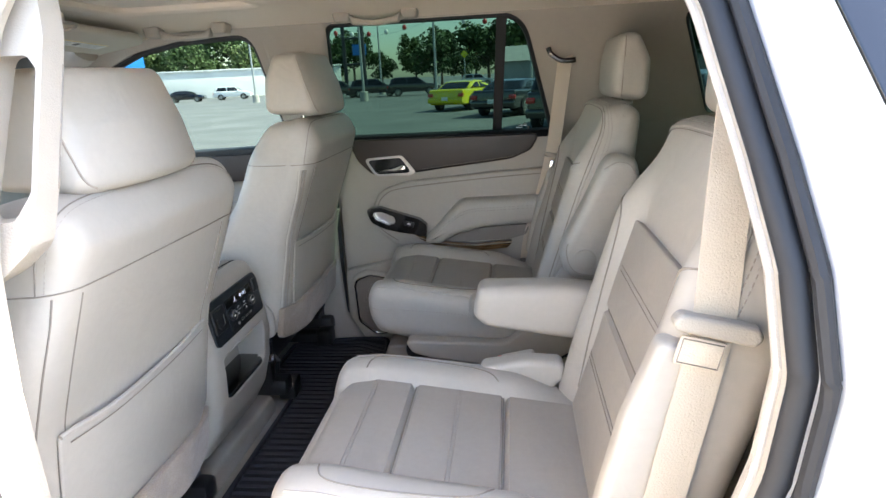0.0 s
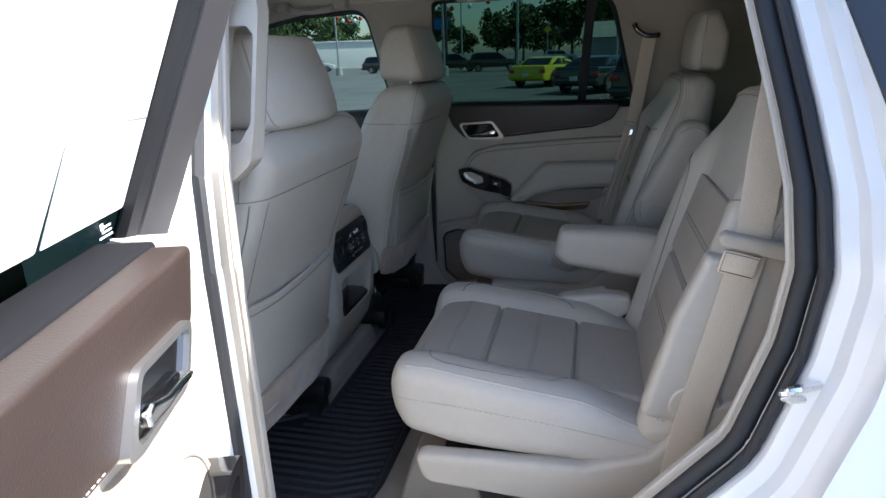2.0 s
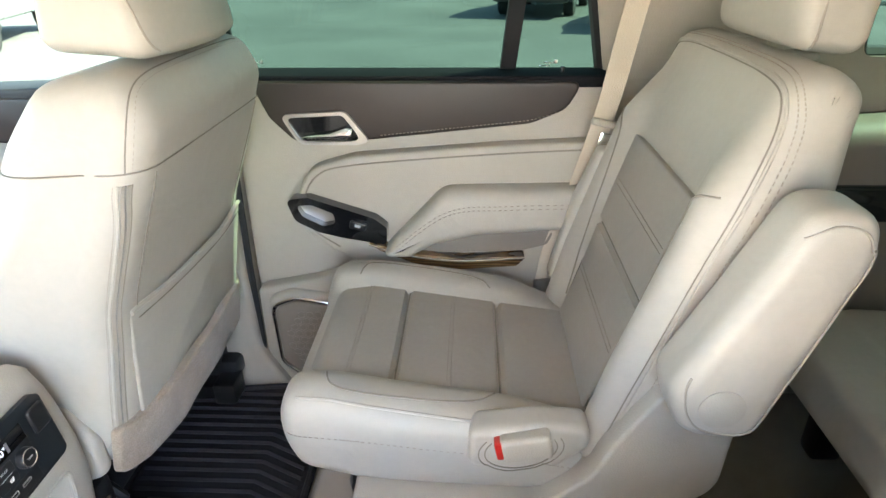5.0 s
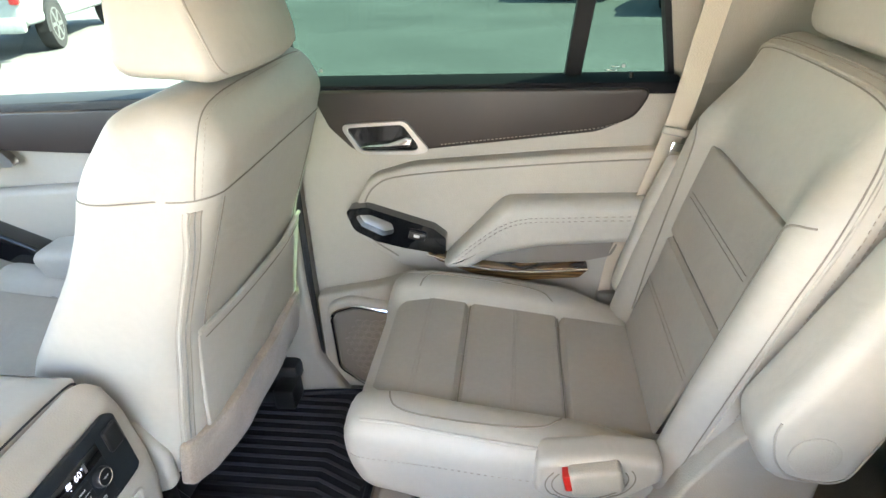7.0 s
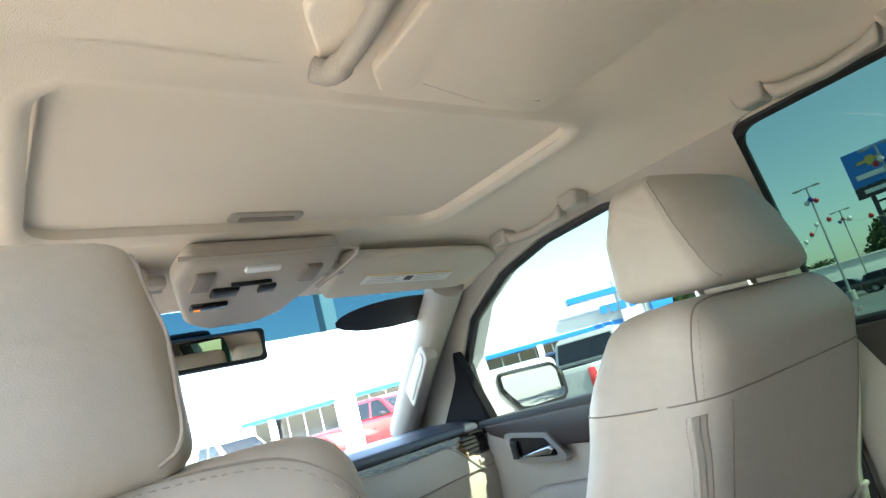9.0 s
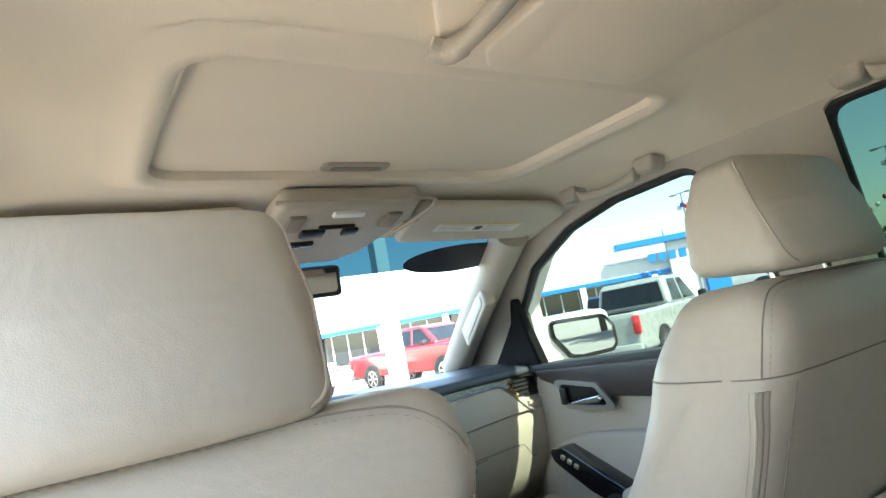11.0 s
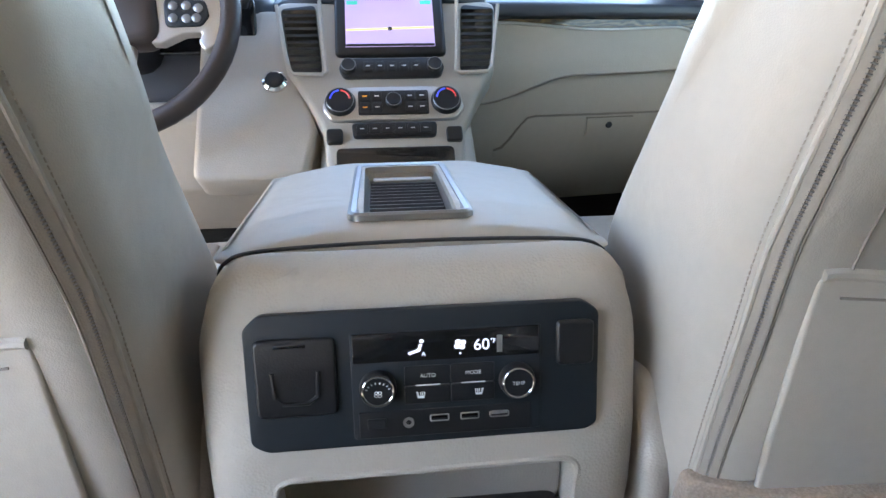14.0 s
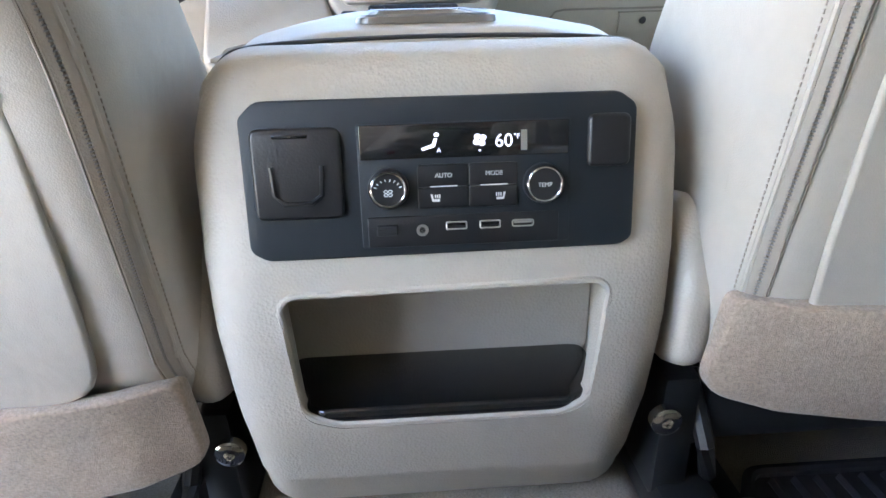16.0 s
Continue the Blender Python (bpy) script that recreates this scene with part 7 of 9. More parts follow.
disc(b, (-1.375, -0.256, 1.375), Vector((0.075, 0.048, 0.092)).normalized(), [(0.009, 0), (0.010, 0.04), (0.0165, 0.055), (0.0175, 0.115), (0.015, 0.130), (0.004, 0.134)], 20)
part("shift_lever", b, BLACK, sw, "black column shift lever")
b = bmesh.new()
tube(b, [WC, WC - WN_ * 0.22], 0.04, 14)
part("column", b, BLACK, sw)
pd = thing("brake_pedal", "ribbed black brake pedal", "pedal", (-1.62, -0.34, 0.85))
b = bmesh.new()
box(b, (-1.60, -0.34, 0.86), (0.02, 0.12, 0.07), 0.008, turn=pose(0, 0, 0, 0, 30, 0))
part("pad", b, RUBBER, pd)
b = bmesh.new()
tube(b, [(-1.61, -0.34, 0.87), (-1.80, -0.34, 1.0)], 0.01, 8)
part("arm", b, BLACK, pd)

# ---- roof fittings ----
GREYPRINT = material("grey_print", (0.45, 0.44, 0.42), 0.6)
LABELY = material("yellow_label", (0.75, 0.52, 0.06), 0.5)
oc = thing("overhead_console", "beige overhead console with map lamps and switches", "overhead console", (-1.0, 0, 1.76))
b = bmesh.new()
prism(b, rpoly([(-0.985, -0.135), (-0.985, 0.125), (-1.05, 0.135), (-1.20, 0.085), (-1.235, 0.04), (-1.235, -0.05), (-1.20, -0.095), (-1.05, -0.145)], [0.02, 0.02, 0.04, 0.05, 0.02, 0.02, 0.05, 0.04], 5), 0, 0.035, "z", 0.012)
for v in b.verts:
    v.co.z += 1.752 - 0.055 * (-(v.co.x + 0.985)) / 0.25
shell = part("shell", b, TRIM, oc)
OZ = lambda x: 1.7515 - 0.22 * (-(x + 0.985))
# lamp recesses are raised boxes whose darker taupe stands for shade
for nm, x, y, sx, sy, m_ in (("lamp_lens", -1.015, -0.01, 0.016, 0.060, LABELW), ("lamp_recess_shade", -1.045, -0.10, 0.055, 0.030, TRIM_DARK), ("lamp_recess_shade", -1.045, 0.085, 0.055, 0.030, TRIM_DARK), ("switch_pair", -1.085, -0.055, 0.026, 0.045, BLACK), ("rotary_switch", -1.085, 0.018, 0.024, 0.030, BLACK), ("rocker", -1.062, -0.015, 0.008, 0.070, BLACK), ("display_strip", -1.130, -0.070, 0.020, 0.062, GLOSSBLACK)):
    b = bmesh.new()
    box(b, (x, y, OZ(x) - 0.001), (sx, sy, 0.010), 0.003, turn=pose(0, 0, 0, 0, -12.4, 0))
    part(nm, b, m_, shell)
b = bmesh.new()
box(b, (-1.131, -0.090, OZ(-1.13) - 0.0068), (0.004, 0.010, 0.002), 0, turn=pose(0, 0, 0, 0, -12.4, 0))
part("warning_light", b, glow("amber_warning", (1.0, 0.25, 0.03), 0.084), shell)
b = bmesh.new()
tube(b, smooth_line([(-0.978, -0.150, 1.757), (-0.975, 0.0, 1.756), (-0.978, 0.140, 1.757), (-1.03, 0.155, 1.745), (-1.12, 0.13, 1.728)], 6), 0.004, 6)
part("surround", b, TRIM, oc)

for s, lab in ((1, "folded beige sun visor with a white warning label"), (-1, "folded beige sun visor with a white warning label")):
    vz = thing("sun_visor", lab, "sun visor", (-1.15, s * 0.36, 1.74), group="sun visors")
    b = bmesh.new()
    pts = rpoly([(-1.055, s * 0.165), (-1.045, s * 0.50), (-1.075, s * 0.575), (-1.22, s * 0.555), (-1.235, s * 0.19)], [0.03, 0.04, 0.04, 0.03, 0.03], 5)
    prism(b, pts, -0.010, 0.010, "z", 0.008)
    VT = lambda x, y: 1.770 - 0.18 * (-(x + 1.045)) - 0.05 * (abs(y) - 0.17)
    for v in b.verts:
        v.co.z += VT(v.co.x, v.co.y)
    vp = part("panel", b, VISOR, vz)
    b = bmesh.new()
    for k, (y0, y1, x0, x1, mt) in enumerate(((0.25, 0.475, -1.125, -1.168, LABELW),)):
        vs = [b.verts.new((x, s * y, VT(x, y) - 0.0108)) for x, y in ((x0, y0), (x0, y1), (x1, y1), (x1, y0))]
        b.faces.new(vs if s > 0 else vs[::-1])
    part("warning_label", b, LABELW, vp, "white printed warning label")
    b = bmesh.new()
    vs = [b.verts.new((xx, s * yy, VT(xx, yy) - 0.0113)) for xx, yy in ((-1.1255, 0.252), (-1.1255, 0.473), (-1.1300, 0.473), (-1.1300, 0.252))]
    b.faces.new(vs if s > 0 else vs[::-1])
    part("label_header", b, LABELY, vp, "yellow header strip")
    for y0, y1 in ((0.262, 0.345), (0.380, 0.465)):
        for r in range(4):
            x = -1.1345 - 0.0078 * r
            b = bmesh.new()
            vs = [b.verts.new((xx, s * yy, VT(xx, yy) - 0.0114)) for xx, yy in ((x, y0), (x, y1 - 0.008 * (r % 3)), (x - 0.0026, y1 - 0.008 * (r % 3)), (x - 0.0026, y0))]
            b.faces.new(vs)
            part("print_line", b, GREYPRINT, vp)
    b = bmesh.new()
    vs = [b.verts.new((xx, s * yy, VT(xx, yy) - 0.0115)) for xx, yy in ((-1.138, 0.352), (-1.138, 0.372), (-1.158, 0.372), (-1.158, 0.352))]
    b.faces.new(vs)
    part("label_mark", b, BLACK, vp)
    b = bmesh.new()
    box(b, (-1.10, s * 0.155, 1.758), (0.03, 0.03, 0.02), 0.006)
    tube(b, [(-1.11, s * 0.145, 1.75), (-1.11, s * 0.185, 1.75)], 0.006, 8)
    part("clip", b, TRIM, vz)

for x0, x1, s in ((-1.025, -0.812, 1), (-0.44, -0.24, 1), (-1.025, -0.812, -1), (-0.44, -0.24, -1)):
    gh = thing("grab_handle", "beige folding grab handle on the roof rail", "grab handle", ((x0 + x1) / 2, s * 0.55, 1.775), group="roof grab handles")
    b = bmesh.new()
    xm = (x0 + x1) / 2
    yy, zz = 0.548, 1.762 if x0 > -0.8 else 1.752
    puff(b, rpoly([(x0 + 0.022, zz + 0.020), (x0 + 0.030, zz - 0.012), (xm, zz - 0.018), (x1 - 0.030, zz - 0.012), (x1 - 0.022, zz + 0.020), (x1 - 0.045, zz + 0.006), (xm, zz - 0.002), (x0 + 0.045, zz + 0.006)], [0.01, 0.012, 0.1, 0.012, 0.01, 0.02, 0.1, 0.02], 5), yy - 0.016, yy + 0.010, 0.008, 0.010, 4)
    if s < 0:
        mirror_y(b)
    part("grip", b, TRIM, gh)
    for x in (x0, x1):
        b = bmesh.new()
        puff(b, rpoly([(x - 0.028, zz + 0.030), (x - 0.020, zz - 0.004), (x + 0.020, zz - 0.004), (x + 0.028, zz + 0.030)], 0.012, 4), yy - 0.018, yy + 0.028, 0.010, 0.012, 3)
        if s < 0:
            mirror_y(b)
        part("mount", b, TRIM, gh)

es = thing("entertainment_screen", "folded beige ceiling screen housing", "ceiling screen", (-0.40, 0, 1.79))
b = bmesh.new()
prism(b, rpoly([(-0.545, -0.115), (-0.545, 0.19), (-0.20, 0.20), (-0.20, -0.20), (-0.44, -0.19)], [0.02, 0.03, 0.04, 0.04, 0.03], 5), 1.786, 1.80, "z", 0.004)
b.transform(Matrix.Translation((-0.018, 0.02, 0)))
hs = part("housing", b, HEADLINER, es)
b = bmesh.new()
prism(b, rpoly([(-0.519, -0.075), (-0.519, -0.048), (-0.497, -0.040), (-0.521, 0.074), (-0.500, 0.088), (-0.505, 0.150), (-0.24, 0.15), (-0.24, -0.11), (-0.49, -0.10)], [0.01, 0.004, 0.004, 0.004, 0.004, 0.02, 0.02, 0.02, 0.02], 4), 1.7755, 1.788, "z", 0.003)
b.transform(Matrix.Translation((-0.018, 0.02, 0)))
fp = part("flip_panel", b, HEADLINER, hs)
# dark tube painted in as the shadow under the flip panel's edge
b = bmesh.new()
tube(b, [(-0.520, -0.048, 1.7825), (-0.498, -0.040, 1.7825), (-0.522, 0.074, 1.7825), (-0.501, 0.088, 1.7825), (-0.506, 0.148, 1.7825)], 0.0036, 6)
b.transform(Matrix.Translation((-0.018, 0.02, 0)))
part("panel_edge_shade", b, CREASE, fp)
b = bmesh.new()
tube(b, smooth_line([(-0.515, -0.142, 1.777), (-0.508, -0.128, 1.770), (-0.490, -0.124, 1.768), (-0.45, -0.124, 1.770), (-0.38, -0.128, 1.777)], 6), [0.008] + [0.012] * 12 + [0.010] * 12, 10)
part("hinge_arm", b, TRIM, hs)

rv = thing("rearview_mirror", "black interior mirror on a windshield stalk", "mirror", (-1.36, -0.03, 1.67))


def RP(nm, bm, mat, parent):
    bm.transform(Matrix.Translation((0.010, -0.02, 0.070)))
    return part(nm, bm, mat, parent)


b = bmesh.new()
puff(b, rpoly([(-1.335, 1.570), (-1.330, 1.632), (-1.352, 1.640), (-1.368, 1.60), (-1.352, 1.566)], 0.008, 4), -0.135, 0.115, 0.012, 0.01, 10)
RP("casing", b, BLACK, rv)
b = bmesh.new()
plate(b, rpoly(rect(-0.112, 0.112, -0.026, 0.026), 0.012), (-1.3315, -0.01, 1.602), (0, 1, 0), (0.08, 0, 1), 0.0, 0.001)
RP("mirror_glass", b, MIRROR, rv)
b = bmesh.new()
tube(b, [(-1.36, -0.01, 1.61), (-1.44, -0.01, 1.655)], 0.012, 8)
box(b, (-1.44, -0.01, 1.63), (0.05, 0.09, 0.07), 0.012)
RP("stalk", b, BLACK, rv)

# dotted black sensor patch on the windshield's top edge
b = bmesh.new()
pts = [(0.11 + 0.075 * math.sin(a * math.pi / 10), 0.46 + 0.165 * math.cos(a * math.pi / 10)) for a in range(20)]
vs = [b.verts.new(Vector(ws_point(t, y)) + Vector((0.004, 0, -0.004))) for t, y in pts]
b.faces.new(vs)
single("sensor_patch", b, BLACK, "black oval patch printed on the windshield", "windshield patch", "structure")

# ---- floor mats ----


def mat_thing(label, pts, s):
    t = thing("floor_mat", label, "floor mat", (sum(p[0] for p in pts) / len(pts), s * sum(p[1] for p in pts) / len(pts), FLOOR_Z), group="rubber floor mats")
    b = bmesh.new()
    o = rpoly(pts, 0.035, 5)
    prism(b, o, FLOOR_Z, FLOOR_Z + 0.007, "z", 0.002)
    if s < 0:
        mirror_y(b)
    base = part("base", b, MATRUB, t)
    b = bmesh.new()
    tube(b, [(x, y, FLOOR_Z + 0.010) for x, y in grown(o, -0.006)], 0.007, 8, closed=True)
    if s < 0:
        mirror_y(b)
    part("raised_rim", b, MATRUB, t)
    y0, y1 = min(p[1] for p in pts) + 0.03, max(p[1] for p in pts) - 0.03
    x0, x1 = min(p[0] for p in pts) + 0.02, max(p[0] for p in pts) - 0.02
    n = int((y1 - y0) / 0.026)
    xm = x1 - 0.10
    for k in range(n):
        y = y0 + (y1 - y0) * k / (n - 1)
        b = bmesh.new()
        tube(b, [(x0 + 0.01, y, FLOOR_Z + 0.008), (xm, y, FLOOR_Z + 0.008), (x1, y - 0.045, FLOOR_Z + 0.008)], 0.0062, 6)
        if s < 0:
            mirror_y(b)
        part("rib", b, MATRUB, t)
    return t


sr_mat = thing("floor_mat", "black ribbed rubber mat across the second-row footwell", "floor mat", (-0.5, 0, FLOOR_Z), group="rubber floor mats")
half = [(-0.375, 0.0), (-0.375, 0.50), (-0.40, 0.665), (-0.50, 0.665), (-0.70, 0.64), (-0.735, 0.60), (-0.735, 0.33), (-0.66, 0.285), (-0.615, 0.255), (-0.612, 0.0)]
o = rpoly(half[1:-1] + [(x, -y) for x, y in half[1:-1]][::-1], [0.03, 0.04, 0.03, 0.03, 0.03, 0.03, 0.03, 0.03] * 2, 5)
b = bmesh.new()
prism(b, o, FLOOR_Z, FLOOR_Z + 0.007, "z", 0.002)
part("base", b, MATRUB, sr_mat)
b = bmesh.new()
tube(b, [(x, y, FLOOR_Z + 0.010) for x, y in grown(o, -0.006)], 0.007, 8, closed=True)
part("raised_rim", b, MATRUB, sr_mat)
for k in range(-25, 26):
    y = 0.0252 * k
    x0 = -0.60 if abs(y) < 0.275 else (-0.645 if abs(y) < 0.345 else -0.715 + 0.25 * max(0.0, abs(y) - 0.60))
    b = bmesh.new()
    tube(b, [(x0, y, FLOOR_Z + 0.008), (-0.485, y, FLOOR_Z + 0.008), (-0.395, y - math.copysign(0.042, y) * min(1, abs(k) / 2), FLOOR_Z + 0.008)], 0.0062, 6)
    part("rib", b, MATRUB, sr_mat)
mat_thing("black ribbed rubber mat in front of the passenger seat", [(-1.75, 0.22), (-1.32, 0.22), (-1.32, 0.64), (-1.72, 0.64)], 1)
mat_thing("black ribbed rubber mat under the pedals", [(-1.75, 0.22), (-1.32, 0.22), (-1.32, 0.64), (-1.72, 0.64)], -1)

# ---- seat belts ----
bl = thing("seat_belt", "beige seat belt hanging at the doorway pillar", "seat belt", (0.27, -0.70, 1.0), group="second-row belts")
b = bmesh.new()
ribbon(b, smooth_line([(0.292, -0.600, 1.66), (0.278, -0.628, 1.56), (0.266, -0.648, 1.45), (0.260, -0.655, 1.34), (0.250, -0.660, 1.28), (0.222, -0.664, 1.14), (0.198, -0.668, 1.02), (0.180, -0.675, 0.90)], 6), 0.048, (0.97, 0.10, -0.23), 0.0016)
part("webbing", b, BELT, bl)
gt = Matrix.Translation((0.262, -0.662, 1.322)) @ pose(0, 0, 0, 0, 13, 0)
t_ = bmesh.new()
puff(t_, rpoly([(-0.046, -0.010), (0.040, -0.012), (0.046, 0.0), (0.038, 0.011), (-0.044, 0.010), (-0.050, 0.0)], 0.008, 4), -0.012, 0.010, 0.006, 0.012, 4)
t_.transform(gt)
part("tongue_stop", t_, TRIM, bl, "beige belt guide loop")
t_ = bmesh.new()
box(t_, (-0.012, -0.004, -0.032), (0.050, 0.005, 0.034), 0.002)
t_.transform(gt)
tab = part("sewn_tab", t_, BELT, bl)
t_ = bmesh.new()
for dx, dz in ((-0.034, 0), (0.010, 0)):
    tube(t_, [(dx, -0.0070, -0.018), (dx, -0.0070, -0.046)], 0.0008, 4)
for dz in (-0.018, -0.046):
    tube(t_, [(-0.034, -0.0070, dz), (0.010, -0.0070, dz)], 0.0008, 4)
t_.transform(gt)
part("stitching", t_, CREASE, tab)
br = thing("seat_belt", "beige seat belt drawn down beside the far chair", "seat belt", (0.15, 0.66, 1.0), group="second-row belts")
b = bmesh.new()
ribbon(b, smooth_line([(0.205, 0.612, 1.63), (0.190, 0.640, 1.50), (0.172, 0.665, 1.36), (0.135, 0.680, 1.20), (0.100, 0.690, 1.08), (0.085, 0.690, 0.98)], 6), 0.047, (0.9, 0.2, 0.25), 0.0016)
part("webbing", b, BELT, br)
b = bmesh.new()
box(b, (0.172, 0.655, 1.338), (0.056, 0.012, 0.014), 0.005, 3, turn=pose(0, 0, 0, 0, 12, 0))
part("tongue_stop", b, TRIM, br)
b = bmesh.new()
box(b, (0.170, 0.652, 1.305), (0.020, 0.004, 0.032), 0.001, turn=pose(0, 0, 0, 0, 12, 0))
part("tongue", b, CHROME, br, "bright metal tongue")
b = bmesh.new()
tube(b, smooth_line([(0.155, 0.607, 1.660), (0.165, 0.607, 1.640), (0.195, 0.608, 1.622), (0.235, 0.606, 1.622)], 6), 0.008, 8)
part("slot", b, GLOSSBLACK, br, "black pillar slot")
b = bmesh.new()
box(b, (0.082, 0.690, 0.955), (0.040, 0.030, 0.075), 0.006)
part("anchor", b, TRIM_DARK, br)

# release lever at the near chair's inner foot
lv = thing("seat_lever", "beige plastic fold lever beside the near chair", "lever", (0.03, -0.155, 0.92))
b = bmesh.new()
puff(b, rpoly([(-0.10, 0.985), (-0.085, 1.002), (-0.02, 0.985), (-0.02, 0.965), (-0.10, 0.965)], 0.008, 4), -0.185, -0.145, 0.008, 0.012, 4)
part("grip", b, TRIM, lv)
b = bmesh.new()
tube(b, [(-0.03, -0.165, 0.975), (0.05, -0.165, 0.94)], 0.012, 10)
part("stem", b, BLACK, lv)

# ---- third row and the rear quarter ----
th = thing("third_row_bench", "beige leather third-row seat", "car seat", (1.1, 0, FLOOR_Z))
for y0, y1 in ((-0.62, -0.02), (0.02, 0.62)):
    b = bmesh.new()
    puff(b, rpoly([(0.52, 1.00), (0.50, 0.92), (0.56, 0.86), (1.04, 0.84), (1.04, 0.97)], 0.03, 5), y0, y1, 0.05, 0.02, 10, lines=[(0.67, 0.99, 0.006), (0.82, 0.985, 0.006)])
    part("cushion", b, LEATHER, th)
    b = bmesh.new()
    puff(b, rpoly([(0.98, 0.95), (1.09, 1.40), (1.18, 1.42), (1.19, 1.36), (1.10, 0.93)], 0.03, 5), y0, y1, 0.045, 0.02, 10)
    part("backrest", b, LEATHER, th)
    b = bmesh.new()
    puff(b, rpoly([(1.10, 1.43), (1.12, 1.57), (1.20, 1.57), (1.20, 1.43)], 0.03, 5), (y0 + y1) / 2 - 0.12, (y0 + y1) / 2 + 0.12, 0.04, 0.02, 6)
    part("headrest", b, LEATHER, th)
for y in (-0.5, -0.15, 0.15, 0.5):
    b = bmesh.new()
    box(b, (0.64, y, 0.78), (0.06, 0.05, 0.16), 0.01)
    part("foot", b, BLACK, th)
for s in (1, -1):
    q = thing("quarter_trim", "beige moulded trim beside the third row", "trim panel", (1.0, s * 0.74, FLOOR_Z), kind="structure")
    b = bmesh.new()
    puff(b, rpoly([(0.46, 0.70), (0.44, 1.24), (0.58, 1.33), (0.80, 1.345), (1.0, 1.38), (1.9, 1.38), (1.9, 0.70)], 0.05, 5), 0.655, 0.785, 0.05, 0.05, 4)
    if s < 0:
        mirror_y(b)
    part("panel", b, TRIM_DARK, q)
    b = bmesh.new()
    prism(b, rpoly([(0.58, 1.15), (0.80, 1.15), (0.83, 1.222), (0.60, 1.222)], 0.03), 0.640, 0.668, "y", 0.008)
    if s < 0:
        mirror_y(b)
    cp = part("cup_tray", b, GLOSSBLACK, q, "gloss black cup tray")
    b = bmesh.new()
    box(b, (0.735, 0.638, 1.185), (0.026, 0.006, 0.040), 0.002)
    if s < 0:
        mirror_y(b)
    part("tray_label", b, LABELW, cp)

# ---- outside: the lot ----
ASPHALT = material("lot_asphalt", (0.14, 0.144, 0.142), 0.85, vary=0.22, vscale=0.35, bump=0.5, bscale=40, fine=0.5, fscale=9)
GRASS = material("mown_grass", (0.085, 0.15, 0.03), 0.9, vary=0.25, vscale=1.5, fine=0.5, fscale=40)
CONCRETE = material("pale_concrete", (0.36, 0.35, 0.32), 0.8, vary=0.12, vscale=0.6, fine=0.3, fscale=14)
LEAF = material("tree_leaves", (0.045, 0.085, 0.022), 0.65, vary=0.45, vscale=0.9)
LEAF2 = material("pale_tree_leaves", (0.075, 0.115, 0.03), 0.65, vary=0.4, vscale=0.9)
BARK = material("bark", (0.10, 0.075, 0.055), 0.9, vary=0.3, vscale=5)
WHITEPAINT = material("white_car_paint", (0.72, 0.73, 0.74), 0.25, vary=0.02, coat=0.8)
SILVERPAINT = material("silver_white_paint", (0.25, 0.275, 0.27), 0.28, vary=0.02, coat=0.8)
REDPAINT = material("red_car_paint", (0.42, 0.015, 0.02), 0.22, vary=0.05, coat=0.8)
SLATEPAINT = material("slate_car_paint", (0.035, 0.048, 0.055), 0.2, vary=0.1, coat=1.0)
BLACKPAINT = material("black_car_paint", (0.012, 0.012, 0.014), 0.15, vary=0.1, coat=1.0)
BLUEPAINT = material("navy_car_paint", (0.02, 0.035, 0.09), 0.18, vary=0.1, coat=1.0)
YELLOWPAINT = material("yellow_car_paint", (0.62, 0.56, 0.0), 0.22, vary=0.05, coat=0.8)
CARGLASS = material("dark_car_glass", (0.02, 0.025, 0.03), 0.06, vary=0.1, coat=0.6)
TYRE = material("tyre_rubber", (0.022, 0.022, 0.023), 0.8, vary=0.15)
LAMPRED = material("red_lamp_lens", (0.55, 0.02, 0.02), 0.15, vary=0.05, coat=0.8)
WALLWHITE = material("dealer_white_panel", (0.70, 0.70, 0.69), 0.6, vary=0.05, vscale=0.4)
WALLGREY = material("grey_block_wall", (0.36, 0.37, 0.37), 0.8, vary=0.1, vscale=0.5)
BRICK = material("red_brick_wall", (0.22, 0.085, 0.06), 0.85, vary=0.2, vscale=3)
BLUEBAND = material("dealer_blue_panel", (0.01, 0.20, 0.62), 0.35, vary=0.04)
STEEL = material("galvanised_steel", (0.40, 0.41, 0.41), 0.45, metal=0.5, vary=0.1)
DARKSTEEL = material("dark_steel_post", (0.035, 0.035, 0.04), 0.5, vary=0.1)
ROOFING = material("grey_roofing", (0.30, 0.30, 0.29), 0.8, vary=0.12, vscale=2)

b = bmesh.new()
n = 24
vs = [[b.verts.new(((i - n / 2) * (abs(i - n / 2) ** 1.6) * 12, (j - n / 2) * (abs(j - n / 2) ** 1.6) * 12, 0)) for j in range(n + 1)] for i in range(n + 1)]
for i in range(n):
    for j in range(n):
        b.faces.new((vs[i][j], vs[i + 1][j], vs[i + 1][j + 1], vs[i][j + 1]))
single("ground", b, ASPHALT, "grey asphalt of the dealer's lot", "ground", "structure")


